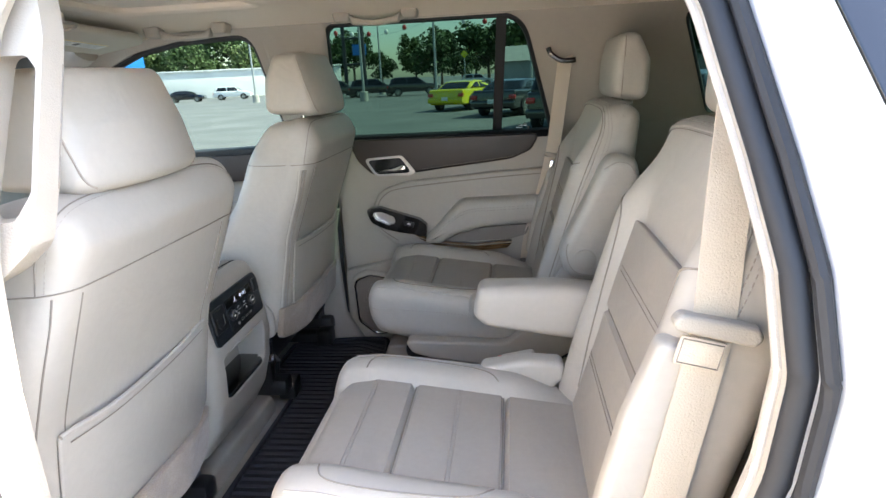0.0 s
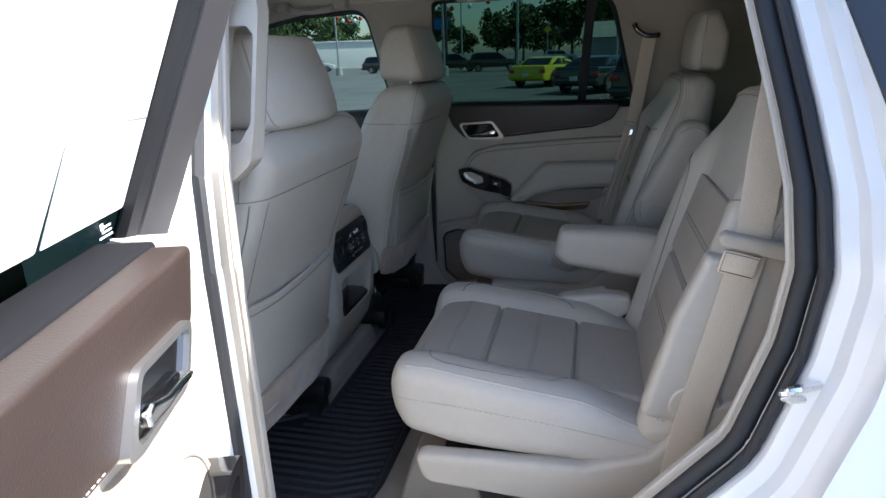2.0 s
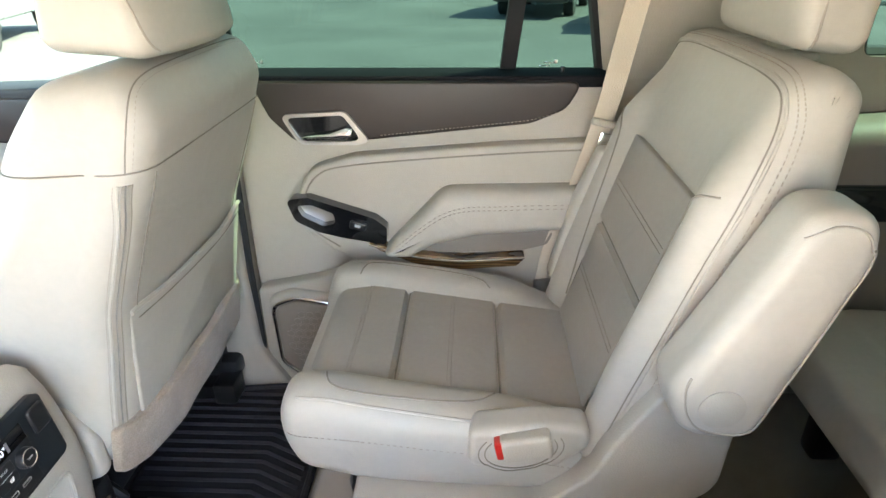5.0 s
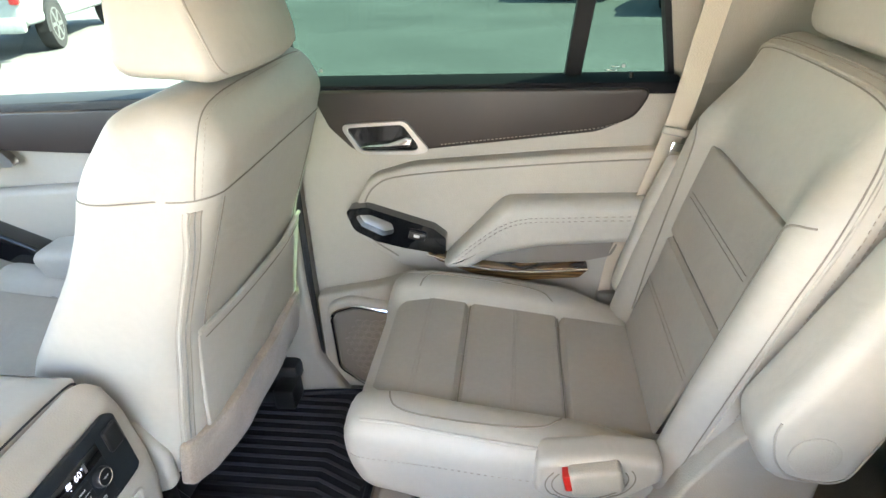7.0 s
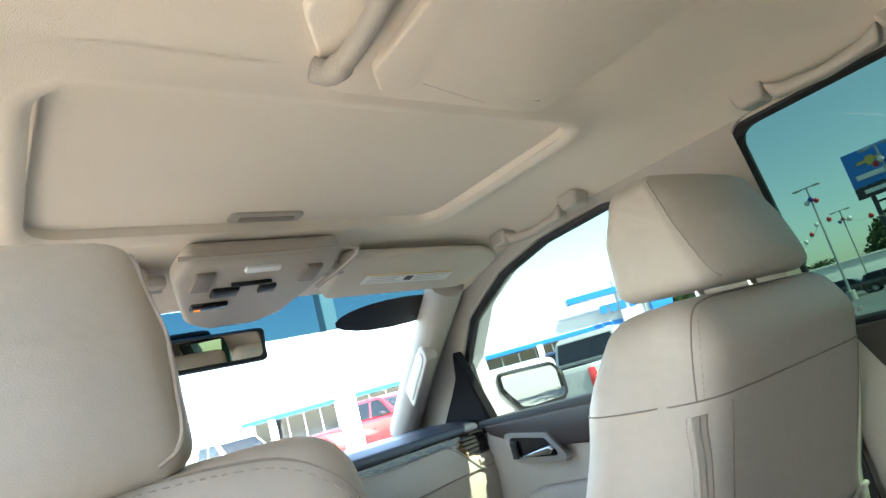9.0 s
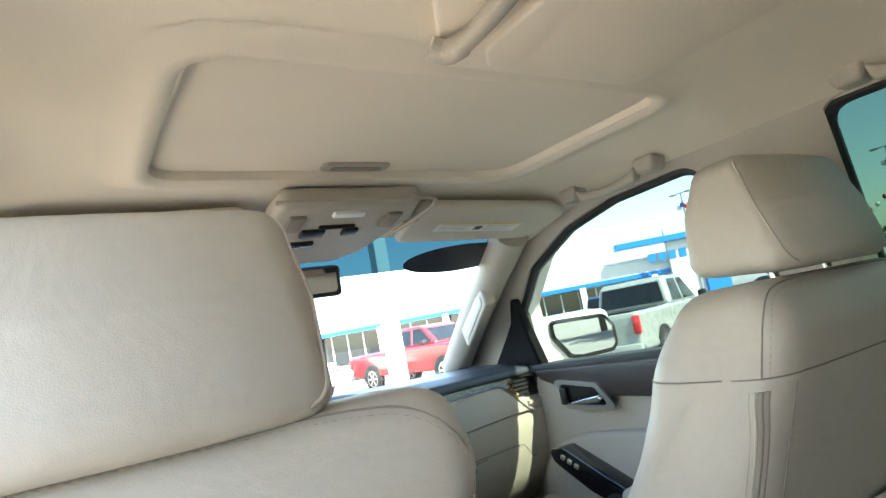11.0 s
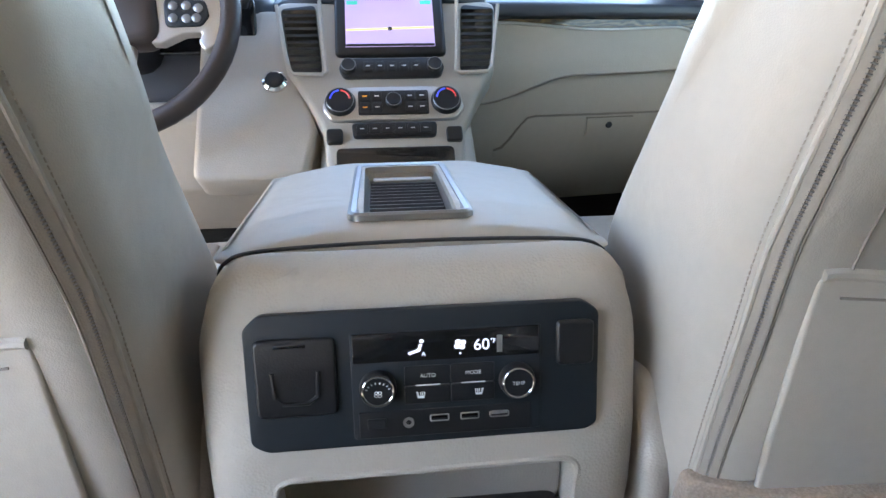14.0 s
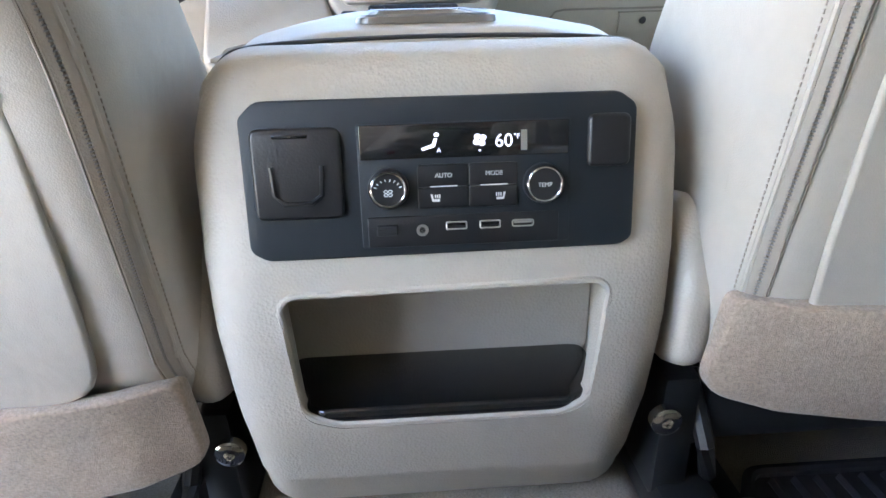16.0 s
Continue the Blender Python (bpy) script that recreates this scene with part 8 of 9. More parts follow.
def wheel(bm_t, bm_r, c, r=0.36, w=0.24):
    disc(bm_t, (c[0], c[1] - w / 2, c[2]), (0, 1, 0), [(r * 0.66, 0.0), (r * 0.95, 0.0), (r, 0.04), (r, w - 0.04), (r * 0.95, w), (r * 0.66, w)], 28)
    for q in (-1, 1):
        y = c[1] + q * (w / 2 - 0.01)
        disc(bm_r, (c[0], y, c[2]), (0, q, 0), [(r * 0.67, -0.03), (r * 0.67, 0.01), (r * 0.60, 0.012), (r * 0.58, -0.02), (r * 0.1, -0.02)], 24)
        for k in range(6):
            a = k * math.pi / 3
            ribbon(bm_r, [(c[0] + r * 0.08 * math.cos(a), y + q * 0.005, c[2] + r * 0.08 * math.sin(a)), (c[0] + r * 0.63 * math.cos(a), y + q * 0.005, c[2] + r * 0.63 * math.sin(a))], r * 0.16, (-math.sin(a), 0, math.cos(a)), 0.02)


def vehicle(name, label, kind, paint, at, heading, category="car", group="", rim=None):
    """A parked vehicle. Local x is its nose, built about the origin, then turned to its heading."""
    L, W, H = {"pickup": (5.9, 2.05, 1.95), "suv": (4.8, 1.9, 1.68), "hatch": (4.1, 1.72, 1.52), "coupe": (4.8, 1.9, 1.36), "sedan": (4.8, 1.85, 1.45)}[kind]
    t = thing(name, label, category, (0, 0, 0), group)
    h = L / 2
    bodies = {
        "pickup": ([(-h, 0.62), (-h + 0.02, 1.18), (-h + 0.06, 1.28), (-0.35, 1.30), (1.55, 1.30), (2.75, 1.24), (h, 1.10), (h, 0.55), (h - 0.2, 0.42), (-h + 0.2, 0.50)], [(-0.55, 1.28), (-0.42, 1.86), (-0.2, H), (0.75, H - 0.01), (1.05, 1.86), (1.75, 1.28)]),
        "suv": ([(-h, 0.5), (-h + 0.03, 1.05), (-1.9, 1.12), (1.2, 1.08), (2.1, 0.98), (h, 0.80), (h, 0.40), (-h + 0.1, 0.35)], [(-h + 0.15, 1.05), (-h + 0.40, 1.55), (-1.6, H), (0.1, H), (0.5, 1.58), (1.25, 1.05)]),
        "hatch": ([(-h, 0.45), (-h + 0.02, 0.95), (-1.6, 1.05), (0.9, 1.0), (1.75, 0.86), (h, 0.68), (h, 0.35), (-h + 0.1, 0.30)], [(-h + 0.12, 0.95), (-h + 0.32, 1.40), (-1.3, H), (0.0, H - 0.02), (0.35, 1.42), (1.25, 0.96)]),
        "coupe": ([(-h, 0.50), (-h + 0.03, 0.95), (-h + 0.15, 1.0), (-1.3, 0.98), (0.9, 0.95), (2.1, 0.85), (h, 0.66), (h, 0.32), (-h + 0.1, 0.30)], [(-1.75, 0.96), (-1.0, 1.30), (-0.6, H), (0.05, H - 0.02), (0.35, 1.28), (1.15, 0.94)]),
        "sedan": ([(-h, 0.50), (-h + 0.03, 0.98), (-1.5, 1.0), (0.9, 0.96), (2.0, 0.86), (h, 0.68), (h, 0.32), (-h + 0.1, 0.30)], [(-1.9, 0.98), (-1.25, 1.36), (-0.8, H), (0.15, H - 0.02), (0.5, 1.36), (1.3, 0.95)]),
    }[kind]
    M = Matrix.Translation(at) @ Matrix.Rotation(radians(heading), 4, "Z")

    def B(nm, bm, mat, parent=t, lab="", flat=False):
        bmesh.ops.recalc_face_normals(bm, faces=bm.faces)
        me = bpy.data.meshes.new(nm)
        bm.to_mesh(me)
        bm.free()
        me.materials.append(mat)
        if not flat:
            me.polygons.foreach_set("use_smooth", [True] * len(me.polygons))
            me.set_sharp_from_angle(angle=radians(35))
        ob = new(nm, me)
        ob.parent = parent
        if lab:
            tagged(ob, lab)
        return ob

    fx, rx = h - 0.95, -h + (1.25 if kind == "pickup" else 0.95)
    r = 0.42 if kind == "pickup" else 0.34
    bm = bmesh.new()
    low = bodies[0]
    puff(bm, rpoly(low, 0.08, 4), -W / 2, W / 2, 0.10, 0.14, 6, bend=lambda v: Vector((v.x, v.y * (1 - 0.06 * sm(h - 1.0, h, abs(v.x))), v.z)))
    bd = B("body", bm, paint)
    bm = bmesh.new()
    puff(bm, rpoly(bodies[1], 0.07, 4), -W / 2 + 0.10, W / 2 - 0.10, 0.10, 0.12, 6, bend=lambda v: Vector((v.x, v.y * (1 - 0.16 * sm(1.0, H, v.z)), v.z)))
    B("cabin", bm, paint)
    # glazing a little proud of the cabin
    cab = bodies[1]
    zb, zt = cab[0][1] + 0.06, H - 0.10
    bm = bmesh.new()
    for s in (-1, 1):
        xs0, xs1 = cab[0][0] + 0.25, cab[-1][0] - 0.25
        xt0, xt1 = cab[1][0] + 0.28, cab[-2][0] - 0.10
        mid = (xs0 + xs1) / 2 - 0.1
        for a0, a1, b0, b1 in ((xs0, mid - 0.05, xt0, mid - 0.05), (mid + 0.05, xs1, mid + 0.05, xt1)):
            yb, yt = s * (W / 2 - 0.10 + 0.004) * (1 - 0.16 * sm(1.0, H, zb)), s * (W / 2 - 0.10 + 0.004) * (1 - 0.16 * sm(1.0, H, zt))
            q = [bm.verts.new(p) for p in ((a0, yb, zb), (a1, yb, zb), (b1, yt, zt), (b0, yt, zt))]
            f_ = bm.faces.new(q)
    g = bmesh.ops.solidify(bm, geom=list(bm.faces), thickness=0.012)
    B("side_glass", bm, CARGLASS, bd)
    for nm, (p0, p1) in (("rear_glass", (cab[0], cab[1])), ("front_glass", (cab[-1], cab[-2]))):
        bm = bmesh.new()
        out_ = -1 if nm == "rear_glass" else 1
        q = []
        for tt in (0.14, 0.94):
            x, z = p0[0] + (p1[0] - p0[0]) * tt + out_ * 0.012, p0[1] + (p1[1] - p0[1]) * tt
            yy = (W / 2 - 0.22) * (1 - 0.16 * sm(1.0, H, z))
            q.append([(x, -yy, z), (x, yy, z)])
        vs_ = [bm.verts.new(p) for p in (q[0][0], q[0][1], q[1][1], q[1][0])]
        bm.faces.new(vs_)
        bmesh.ops.solidify(bm, geom=list(bm.faces), thickness=0.012)
        B(nm, bm, CARGLASS, bd)
    for wx in (fx, rx):
        for s in (-1, 1):
            bt, br_ = bmesh.new(), bmesh.new()
            wheel(bt, br_, (wx, s * (W / 2 - 0.115), r), r)
            wt = B("tyre", bt, TYRE, lab="black tyre")
            B("rim", br_, rim or SATIN, wt, "alloy rim")
            bm = bmesh.new()
            pts = [(wx + (r + 0.07) * math.cos(math.pi * k / 12), r + (r + 0.07) * math.sin(math.pi * k / 12)) for k in range(13)]
            prism(bm, pts + [(wx - r - 0.07, 0.34), (wx + r + 0.07, 0.34)], s * (W / 2 - 0.16), s * (W / 2 + 0.004), "y")
            B("wheel_arch", bm, BLACK)
    for s in (-1, 1):
        bm = bmesh.new()
        zt_ = 1.20 if kind == "pickup" else low[1][1] - 0.04
        box(bm, (-h + 0.02, s * (W / 2 - (0.11 if kind in ("pickup",) else 0.16)), zt_ - 0.17), (0.10, 0.15 if kind in ("pickup",) else 0.26, 0.36 if kind == "pickup" else 0.16), 0.03)
        B("tail_lamp", bm, LAMPRED, lab="red tail lamp")
        bm = bmesh.new()
        box(bm, (h - 0.06, s * (W / 2 - 0.25), (0.95 if kind == "pickup" else 0.68)), (0.12, 0.34, 0.14), 0.03)
        B("headlight", bm, CHROME)
        bm = bmesh.new()
        box(bm, (cab[-1][0] - 0.40, s * (W / 2 + 0.10), cab[0][1] + 0.10), (0.14, 0.20, 0.17), 0.04)
        B("wing_mirror", bm, paint if kind != "pickup" else BLACK)
        bm = bmesh.new()
        for dx in ((-0.15, 0.65) if kind in ("pickup", "suv", "sedan") else (0.2,)):
            box(bm, (dx, s * (W / 2 + 0.008), low[1][1] - 0.20), (0.20, 0.03, 0.035), 0.01)
        B("door_handle", bm, paint)
    bm = bmesh.new()
    box(bm, (-h - 0.03, 0, 0.55 if kind == "pickup" else 0.50), (0.16, W * 0.96, 0.24), 0.05)
    bp = B("rear_bumper", bm, SILVERPAINT if kind == "pickup" else paint)
    bm = bmesh.new()
    box(bm, (-h - 0.115, 0, 0.58), (0.02, 0.32, 0.16), 0.005)
    B("number_plate", bm, LABELW if kind != "pickup" else BLACK, bp, "blank number plate")
    if kind == "pickup":
        bm = bmesh.new()
        for k in range(3):
            box(bm, (-h + 0.004, 0.16 * (k - 1) * -1, 1.02), (0.02, 0.115, 0.10), 0.012)
        B("badge", bm, STEEL, lab="dark tailgate badge")
        bm = bmesh.new()
        box(bm, (-h + 0.03, 0, 1.235), (0.05, 0.22, 0.06), 0.01)
        B("tailgate_handle", bm, BLACK)
        bm = bmesh.new()
        box(bm, (-1.75, 0, 1.306), (2.2, 1.6, 0.02), 0.01)
        B("bed_cover", bm, BLACK)
    t.matrix_basis = M
    return t


vehicle("pickup_truck", "silver-white pickup truck parked on the lot", "pickup", SILVERPAINT, (-9.9, 11.5, 0), 109.5, "pickup", "parked trucks", SATIN_DARK)
vehicle("pickup_truck", "red pickup truck parked side on", "pickup", REDPAINT, (-18.6, 10.4, 0), 12, "pickup", "parked trucks")
vehicle("pickup_truck", "white pickup truck parked ahead", "pickup", WHITEPAINT, (-23.5, 6.6, 0), 12, "pickup", "parked trucks")
vehicle("pickup_truck", "dark blue pickup truck before the showroom", "pickup", BLUEPAINT, (-19.0, 20.5, 0), 115, "pickup", "parked trucks")
vehicle("pickup_truck", "white pickup truck farther along the row", "pickup", WHITEPAINT, (-26.0, 1.5, 0), 14, "pickup", "parked trucks")
vehicle("coupe_car", "black coupe parked on the lot", "coupe", BLACKPAINT, (0.3, 24.4, 0), 66, "car", "parked cars")
vehicle("coupe_car", "yellow coupe parked beside the black one", "coupe", YELLOWPAINT, (-2.1, 29.6, 0), 68, "car", "parked cars")
vehicle("suv_car", "black crossover parked on the lot", "suv", BLACKPAINT, (1.95, 17.7, 0), 74, "car", "parked cars")
vehicle("sedan_car", "dark slate sedan parked beside the crossover", "sedan", SLATEPAINT, (4.1, 14.7, 0), 72, "car", "parked cars")
for k in range(4):
    vehicle("suv_car", "black sport utility car in the far row", "suv", BLACKPAINT, (-9.0 - 4.1 * k, 56.5 + 1.8 * k, 0), 8, "car", "far row of cars")
vehicle("hatchback_car", "white hatchback parked beside the lawn", "hatch", WHITEPAINT, (7.6, 17.6, 0), 68, "car", "parked cars")
vehicle("sedan_car", "dark blue sedan beyond the hatchback", "sedan", BLUEPAINT, (13.5, 26.5, 0), 20, "car", "parked cars")
vehicle("pickup_truck", "white pickup truck by the brick building", "pickup", WHITEPAINT, (24.0, 50.0, 0), 10, "pickup", "parked trucks")
vehicle("sedan_car", "black sedan by the far building", "sedan", BLACKPAINT, (-42, 76, 0), 15, "car", "far cars")
vehicle("suv_car", "white sport utility car by the far building", "suv", WHITEPAINT, (-37, 79, 0), 15, "car", "far cars")
vehicle("suv_car", "white sport utility car on the road edge", "suv", WHITEPAINT, (-5, 92, 0), 5, "car", "far cars")

# lawn strip with a kerb
b = bmesh.new()
prism(b, rpoly([(9.0, 19.0), (40, 9), (41.0, 12.5), (10.8, 22.5)], 0.6), 0, 0.13, "z", 0.03)
single("kerb", b, CONCRETE, "pale concrete kerb round the lawn strip", "kerb", "structure")
b = bmesh.new()
prism(b, rpoly([(9.25, 19.15), (40, 9.2), (40.8, 12.3), (10.9, 22.2)], 0.5), 0.1, 0.16, "z", 0.02)
single("lawn", b, GRASS, "green mown lawn strip", "lawn", "structure")
b = bmesh.new()
prism(b, [(-200, 70), (-30, 98), (60, 104), (220, 96), (220, 101), (60, 109), (-30, 103), (-200, 75)], 0.004, 0.05, "z")
single("pavement", b, CONCRETE, "pale concrete roadside pavement", "pavement", "structure")
b = bmesh.new()
prism(b, [(11, 27), (30, 21), (60, 40), (40, 52), (20, 50)], 0.004, 0.03, "z")
single("concrete_apron", b, CONCRETE, "pale concrete apron", "pavement", "structure")

# showroom
sh = thing("showroom", "white car showroom with a blue fascia band", "building", (-48, 52, 0))
ang = radians(48)
SU, SV_ = Vector((math.cos(ang), math.sin(ang), 0)), Vector((-math.sin(ang), math.cos(ang), 0))
SM = Matrix.Translation((-48, 52, 0)) @ Matrix.Rotation(ang, 4, "Z")


def S_(nm, bm, mat, parent=sh, lab=""):
    bmesh.ops.recalc_face_normals(bm, faces=bm.faces)
    me = bpy.data.meshes.new(nm)
    bm.to_mesh(me)
    bm.free()
    me.materials.append(mat)
    ob = new(nm, me)
    ob.parent = parent
    return ob


sh.matrix_basis = SM
# local x runs along the street front, -y faces the lot
b = bmesh.new()
box(b, (-14, 6, 3.1), (46, 10, 6.2), 0.05)
wl = S_("wall", b, WALLWHITE)
b = bmesh.new()
box(b, (-14, 0.6, 4.7), (47, 1.6, 1.9), 0.08)
S_("fascia", b, WALLWHITE)
b = bmesh.new()
box(b, (-14, -0.25, 3.95), (47.1, 0.2, 0.5), 0.03)
S_("blue_band", b, BLUEBAND)
for k in range(22):
    b = bmesh.new()
    box(b, (-35.5 + 2.0 * k, 0.90, 1.85), (1.86, 0.12, 3.5), 0.02)
    S_("window_pane", b, CARGLASS, wl)
for k in range(23):
    b = bmesh.new()
    box(b, (-36.5 + 2.0 * k, 0.82, 1.85), (0.12, 0.16, 3.6), 0.01)
    S_("mullion", b, WALLWHITE, wl)
for k in range(6):
    b = bmesh.new()
    box(b, (-34 + 8.0 * k, -0.1, 1.9), (0.7, 0.7, 3.8), 0.03)
    S_("column", b, WALLWHITE)
tw = thing("pylon", "bright blue entrance pylon of the showroom", "pylon", (0, 0, 0))
tw.matrix_basis = SM
b = bmesh.new()
box(b, (12.2, -1.0, 4.4), (2.4, 1.6, 8.8), 0.05)
S_("tower", b, BLUEBAND, tw)
b = bmesh.new()
box(b, (9.4, -0.6, 4.3), (3.2, 1.0, 8.6), 0.05)
S_("white_panel", b, WALLWHITE, tw)
b = bmesh.new()
box(b, (7.0, -0.9, 7.4), (9.5, 1.8, 0.7), 0.05)
S_("canopy", b, BLUEBAND, tw)
b = bmesh.new()
for k in range(4):
    box(b, (6.0 + 1.1 * k, -1.15, 5.6), (0.8, 0.06, 0.9), 0.02)
S_("sign_blocks", b, BLUEBAND, tw)

# white metal pole sign ahead and the long low wall beyond the lot
def block(nm, lab, cat, c, s, mat, yaw=0.0, roof=None):
    t = thing(nm, lab, cat, (c[0], c[1], 0))
    b = bmesh.new()
    box(b, (c[0], c[1], s[2] / 2), s, 0.04)
    b.transform(Matrix.Translation(c) @ Matrix.Rotation(radians(yaw), 4, "Z") @ Matrix.Translation(-Vector(c)))
    part("wall", b, mat, t)
    if roof is not None:
        b = bmesh.new()
        prism(b, [(c[1] - s[1] / 2 - 0.6, s[2] - 0.02), (c[1] + s[1] / 2 + 0.6, s[2] - 0.02), (c[1], s[2] + roof)], c[0] - s[0] / 2 - 0.6, c[0] + s[0] / 2 + 0.6, "x")
        b.transform(Matrix.Translation(c) @ Matrix.Rotation(radians(yaw), 4, "Z") @ Matrix.Translation(-Vector(c)))
        part("roof", b, ROOFING, t)
    else:
        b = bmesh.new()
        box(b, (c[0], c[1], s[2] + 0.12), (s[0] + 0.4, s[1] + 0.4, 0.24), 0.03)
        b.transform(Matrix.Translation(c) @ Matrix.Rotation(radians(yaw), 4, "Z") @ Matrix.Translation(-Vector(c)))
        part("parapet", b, WALLWHITE, t)
    return t


block("low_building", "long low white building across the lot", "building", Vector((-52, 100, 0)), (46, 10, 4.2), WALLWHITE, 22)
block("house", "low house with a grey pitched roof", "house", Vector((9, 84, 0)), (20, 9, 3.0), WALLGREY, -4, 2.0)
block("warehouse", "pale grey block warehouse with small windows", "building", Vector((16, 66, 0)), (16, 12, 7.0), WALLGREY, -8)
bk = block("brick_building", "red brick shop building with a pale front", "building", Vector((38, 66, 0)), (34, 14, 6.5), BRICK, -22)
b = bmesh.new()
box(b, (38, 58.3, 5.6), (34, 0.5, 2.2), 0.03)
b.transform(Matrix.Translation((38, 66, 0)) @ Matrix.Rotation(radians(-22), 4, "Z") @ Matrix.Translation((-38, -66, 0)))
part("metal_fascia", b, ROOFING, bk)
b = bmesh.new()
box(b, (44, 58.4, 2.2), (11, 0.6, 4.4), 0.03)
b.transform(Matrix.Translation((38, 66, 0)) @ Matrix.Rotation(radians(-22), 4, "Z") @ Matrix.Translation((-38, -66, 0)))
part("pale_front", b, WALLWHITE, bk)

# tall road sign: plain blue panel with a pale shape
sg = thing("pole_sign", "tall blue panel sign on two dark posts", "sign", (-17.8, 70, 0))
b = bmesh.new()
box(b, (-17.8, 70, 11.6), (4.6, 0.5, 3.6), 0.06)
pn = part("blue_panel", b, BLUEBAND, sg)
b = bmesh.new()
box(b, (-17.8, 70, 9.2), (4.6, 0.5, 1.1), 0.05)
part("dark_panel", b, DARKSTEEL, sg)
b = bmesh.new()
prism(b, [(-18.9, 12.2), (-18.2, 12.2), (-18.1, 12.5), (-17.5, 12.5), (-17.4, 12.2), (-16.7, 12.2), (-16.9, 11.9), (-17.5, 11.9), (-17.6, 11.6), (-18.1, 11.6), (-18.2, 11.9), (-19.1, 11.9)], 69.6, 69.72, "y")
part("gold_shape", b, material("gold_shape", (0.6, 0.42, 0.1), 0.4), pn)
b = bmesh.new()
box(b, (-17.8, 69.7, 10.7), (3.4, 0.08, 0.5), 0.02)
box(b, (-17.8, 69.7, 9.2), (3.0, 0.08, 0.4), 0.02)
part("pale_bars", b, LABELW, pn)
for x in (-18.9, -16.7):
    b = bmesh.new()
    tube(b, [(x, 70, 0), (x, 70, 10.0)], 0.22, 12)
    part("post", b, DARKSTEEL, sg)
b = bmesh.new()
for z in (3.4, 6.2, 8.0):
    tube(b, [(-18.9, 70, z), (-16.7, 70, z)], 0.12, 8)
part("cross_bars", b, DARKSTEEL, sg)

# lamp posts with festive ball clusters
BALLS = [material("ball_red", (0.45, 0.02, 0.02), 0.35), material("ball_white", (0.75, 0.75, 0.74), 0.35), material("ball_blue", (0.02, 0.06, 0.35), 0.35)]
POSTS = [(-5.5, 45.0, 9.6), (-11.5, 47.0, 9.4), (-18.0, 52.0, 9.2), (1.5, 46.0, 10.0), (-25.0, 58.0, 9.2), (-14.0, 66.0, 9.4), (-8.6, 71.0, 9.4), (6.5, 42.0, 9.6), (-30.0, 44.0, 9.4), (-24.0, 76.0, 9.0), (12.0, 52.0, 9.6)]
for k, (x, y, z) in enumerate(POSTS):
    lp = thing("lot_lamp_post", "tall grey lot lamp post with coloured balls", "lamp post", (x, y, 0), group="lot lamp posts")
    b = bmesh.new()
    tube(b, [(x, y, 0.7), (x, y, z)], [0.10, 0.065], 10)
    part("pole", b, STEEL, lp)
    b = bmesh.new()
    disc(b, (x, y, 0), (0, 0, 1), [(0.33, 0), (0.33, 0.7), (0.29, 0.75), (0.1, 0.76)], 18)
    part("footing", b, CONCRETE, lp)
    b = bmesh.new()
    box(b, (x, y, z), (1.5, 0.10, 0.08), 0.02)
    part("arm", b, STEEL, lp)
    for q in (-0.75, 0.75):
        b = bmesh.new()
        box(b, (x + q, y, z - 0.02), (0.55, 0.36, 0.14), 0.04)
        part("lamp_head", b, STEEL, lp)
    for q, dz in ((-0.35, -1.2), (0.0, -1.0), (0.35, -1.2)):
        b = bmesh.new()
        bmesh.ops.create_icosphere(b, subdivisions=2, radius=0.21, matrix=Matrix.Translation((x + q, y - 0.1, z + dz)))
        part("ball", b, BALLS[(k + int(q * 3)) % 3], lp)
    b = bmesh.new()
    tube(b, [(x - 0.35, y - 0.1, z - 1.2), (x, y - 0.05, z - 0.9), (x + 0.35, y - 0.1, z - 1.2)], 0.02, 6)
    part("bracket", b, STEEL, lp)

# white canopy post ahead of the windshield
wp = thing("canopy_post", "square white painted post on a concrete foot", "post", (-9.0, 4.25, 0))
b = bmesh.new()
box(b, (-9.0, 4.25, 2.6), (0.24, 0.24, 5.2), 0.02)
part("shaft", b, WALLWHITE, wp)
b = bmesh.new()
box(b, (-9.0, 4.25, 0.12), (0.5, 0.5, 0.24), 0.03)
part("foot", b, CONCRETE, wp)

# balloons on a cord between the lamp posts
for (ax, ay, az), (bx, by, bz) in (((-18.0, 52.0, 6.4), (-5.5, 45.0, 5.6)), ((-5.5, 45.0, 5.6), (6.5, 42.0, 6.6)), ((-25.0, 58.0, 5.4), (-18.0, 52.0, 6.4))):
    bn_ = thing("balloon_string", "cord of red and white balloons across the lot", "balloons", (ax, ay, az), group="balloon strings")
    A_, B_ = Vector((ax, ay, az)), Vector((bx, by, bz))
    cord = [A_.lerp(B_, k / 16) - Vector((0, 0, 1.1 * (1 - (2 * k / 16 - 1) ** 2))) for k in range(17)]
    b = bmesh.new()
    tube(b, cord, 0.012, 5)
    part("cord", b, LABELW, bn_)
    for k in range(1, 16, 2):
        b = bmesh.new()
        bmesh.ops.create_uvsphere(b, u_segments=14, v_segments=9, radius=0.17, matrix=Matrix.Translation(cord[k] + Vector((0, -0.03, 0.16))) @ Matrix.Diagonal((1, 1, 1.18, 1)))
        part("balloon", b, BALLS[(k // 2) % 2], bn_)

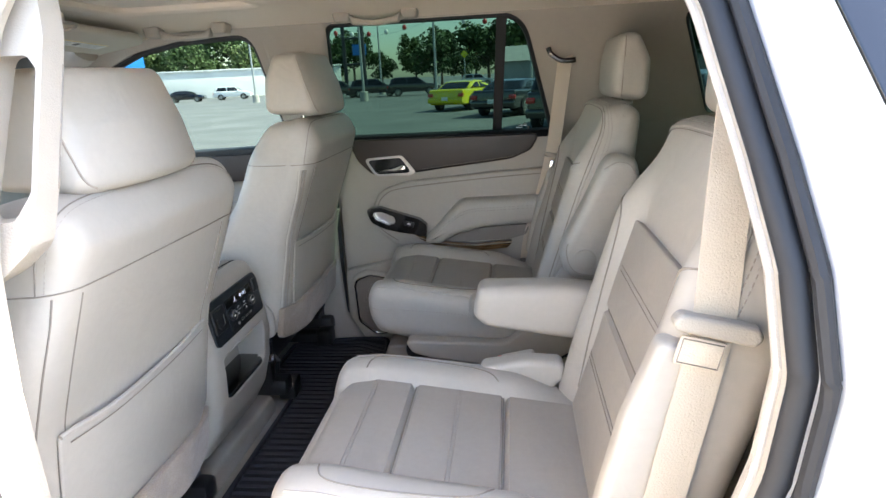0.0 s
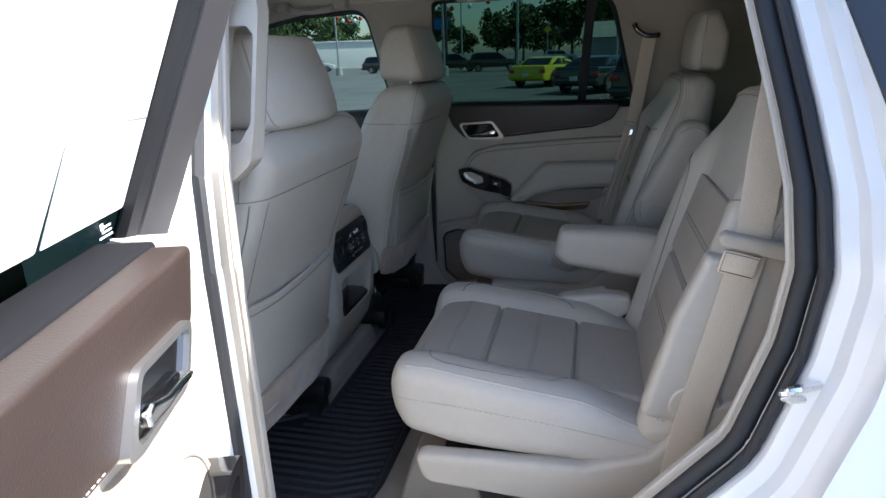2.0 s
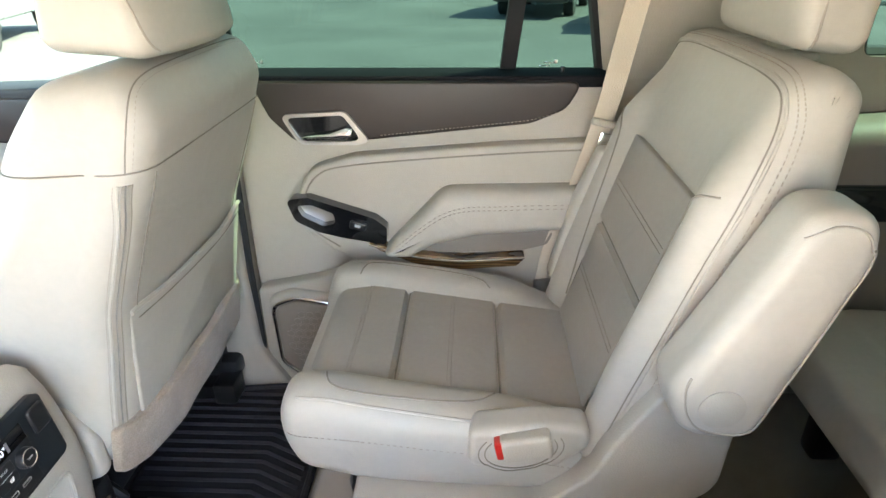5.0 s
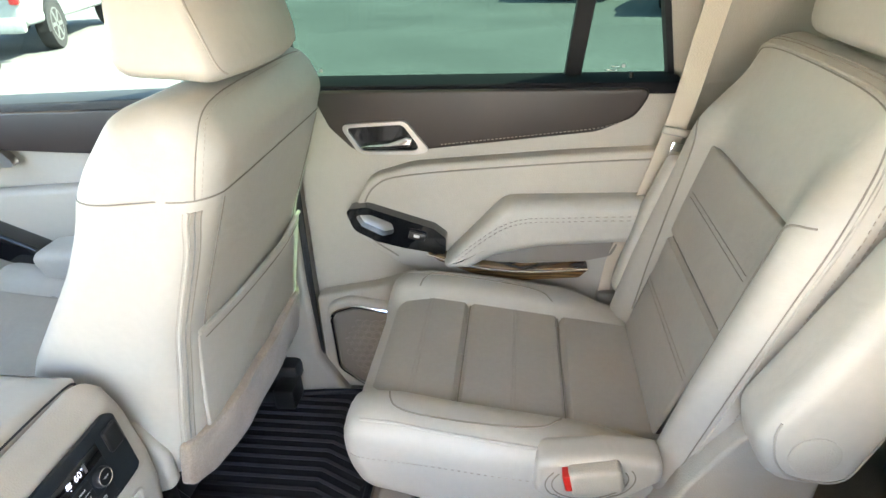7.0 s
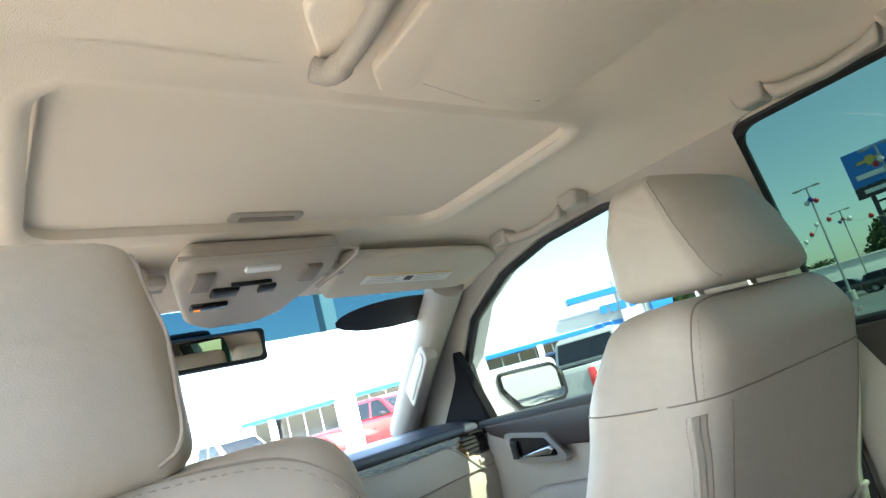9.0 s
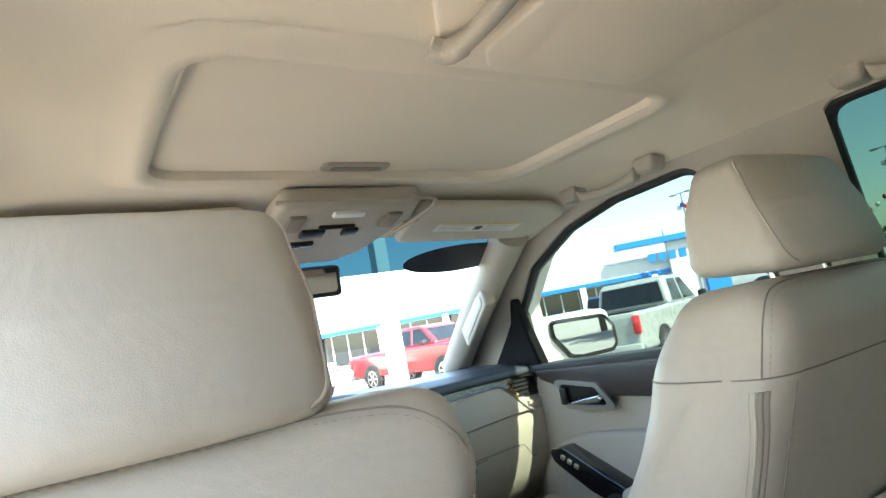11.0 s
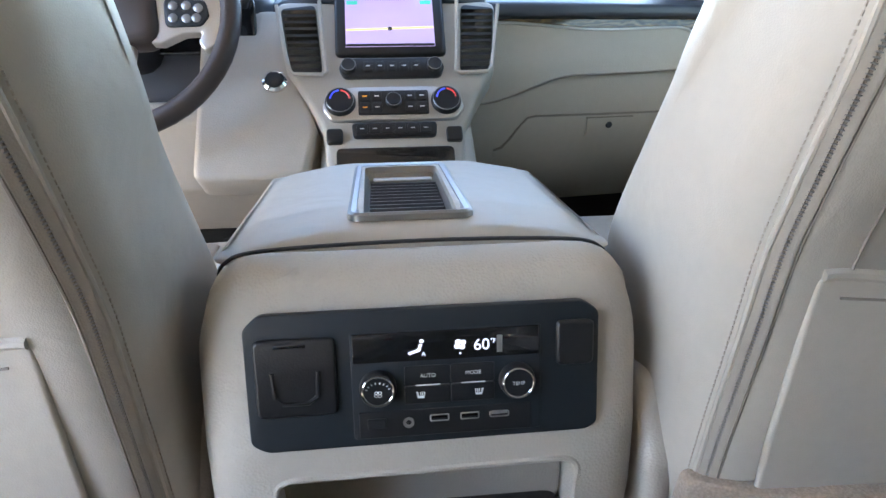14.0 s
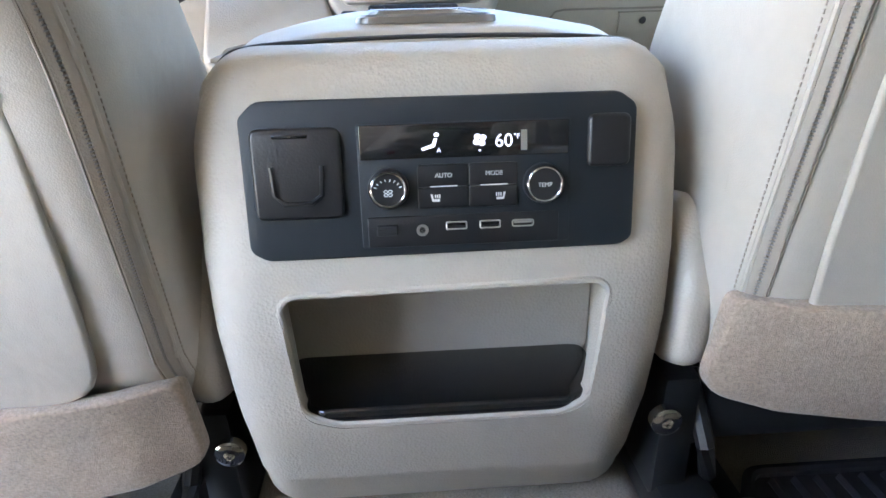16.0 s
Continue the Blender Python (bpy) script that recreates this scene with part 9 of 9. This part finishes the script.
# small signs and a flag board across the road
for x, y, z, w, h, m_, lab in ((2.0, 96, 6.5, 2.6, 1.6, LABELW, "white roadside board with dark bars"), (-20.5, 84, 5.6, 1.9, 1.4, BLUEBAND, "small blue roadside panel"), (-6.5, 88, 4.4, 0.8, 0.8, YELLOWPAINT, "yellow diamond road sign"), (6.0, 90, 2.4, 2.2, 1.6, LABELW, "white notice board by the road")):
    sn = thing("road_sign", lab, "sign", (x, y, 0))
    b = bmesh.new()
    if m_ is YELLOWPAINT:
        prism(b, [(x - 0.55, z), (x, z - 0.55), (x + 0.55, z), (x, z + 0.55)], y - 0.05, y, "y")
    else:
        box(b, (x, y, z), (w, 0.12, h), 0.03)
    bd_ = part("board", b, m_, sn)
    b = bmesh.new()
    tube(b, [(x, y + 0.1, 0), (x, y + 0.1, z)], 0.08, 8)
    part("post", b, STEEL, sn)
    if m_ is LABELW:
        b = bmesh.new()
        for r_ in range(3):
            box(b, (x, y - 0.08, z + h * (0.28 - 0.27 * r_)), (w * 0.8, 0.04, h * 0.13), 0.01)
        part("dark_bars", b, DARKSTEEL if z < 5 else LAMPRED, bd_)

# ---- trees ----


def leaf_cloud(seed, count, rx, ry, rz, size):
    rng = random.Random(seed)
    b = bmesh.new()
    lobes = [(rng.uniform(-0.62, 0.62) * rx, rng.uniform(-0.62, 0.62) * ry, rng.uniform(-0.5, 0.75) * rz, rng.uniform(0.28, 0.52)) for _ in range(16)]
    for _ in range(count):
        lx, ly, lz, lr = rng.choice(lobes)
        d = Vector((rng.gauss(0, 1), rng.gauss(0, 1), rng.gauss(0, 1))).normalized() * (rng.random() ** 0.4)
        c = Vector((lx + d.x * lr * rx, ly + d.y * lr * ry, lz + d.z * lr * rz))
        u = Vector((rng.gauss(0, 1), rng.gauss(0, 1), rng.gauss(0, 1))).normalized()
        v = u.cross(Vector((rng.gauss(0, 1), rng.gauss(0, 1), rng.gauss(0, 1)))).normalized()
        s = size * rng.uniform(0.6, 1.4)
        q = [b.verts.new(c + u * s * x + v * s * y + u.cross(v) * s * 0.15 * z) for x, y, z in ((-1, -0.35, 0), (0, -0.6, 1), (1, -0.2, 0), (0.8, 0.5, 1), (-0.2, 0.65, 0), (-0.9, 0.3, 1))]
        b.faces.new(q)
    return b


def tree(seed, label, h, spread, leaf):
    t = thing("tree", label, "tree", (0, 0, 0), group="trees behind the lot")
    rng = random.Random(seed + 99)
    b = bmesh.new()
    tube(b, [(0, 0, 0), (0.05, 0.02, h * 0.25), (-0.05, 0.05, h * 0.5), (0, 0, h * 0.8)], [h * 0.028, h * 0.022, h * 0.015, h * 0.005], 9)
    for k in range(7):
        a = k * 0.9 + rng.random()
        z = h * (0.30 + 0.06 * k)
        tube(b, [(0, 0, z), (math.cos(a) * spread * 0.35, math.sin(a) * spread * 0.35, z + h * 0.10), (math.cos(a) * spread * 0.7, math.sin(a) * spread * 0.7, z + h * 0.16)], [h * 0.010, h * 0.006, h * 0.002], 6)
    part("trunk", b, BARK, t)
    b = leaf_cloud(seed, 2600, spread, spread, h * 0.42, h * 0.028)
    b.transform(Matrix.Translation((0, 0, h * 0.60)))
    part("crown", b, leaf, t, flat=True)
    return t


rt = random.Random(5)
protos = [tree(3, "broad dark green tree behind the lot", 12, 5.2, LEAF), tree(8, "tall pale green tree behind the lot", 14, 5.0, LEAF2), tree(21, "rounded dark green tree behind the lot", 10, 4.6, LEAF)]
spots = []
for k in range(26):
    az = -30 + 62 * k / 25 + rt.uniform(-1, 1)
    d = rt.uniform(112, 135)
    spots.append((-d * math.sin(radians(az)), d * math.cos(radians(az)), rt.uniform(0.62, 0.92)))
for az, d, s_ in ((7, 98, 0.85), (2, 100, 0.9), (-1.5, 96, 0.9), (-5, 99, 1.0), (-18, 60, 0.85), (-21, 58, 0.9), (24, 125, 1.0), (27, 120, 1.0), (-26, 62, 0.9)):
    spots.append((-d * math.sin(radians(az)), d * math.cos(radians(az)), s_))
spots += [(34, 7.5, 0.8), (40, 13.5, 0.9), (37, 1.0, 0.75)]
for k, (x, y, s_) in enumerate(spots):
    m_ = Matrix.Translation((x, y, -0.1)) @ Matrix.Rotation(rt.uniform(0, 6.3), 4, "Z") @ Matrix.Diagonal((s_, s_, s_ * rt.uniform(0.85, 1.05), 1))
    if k < 3:
        protos[k].matrix_basis = m_
    else:
        c = copy_thing(protos[k % 3], m_)
        c.matrix_basis = m_
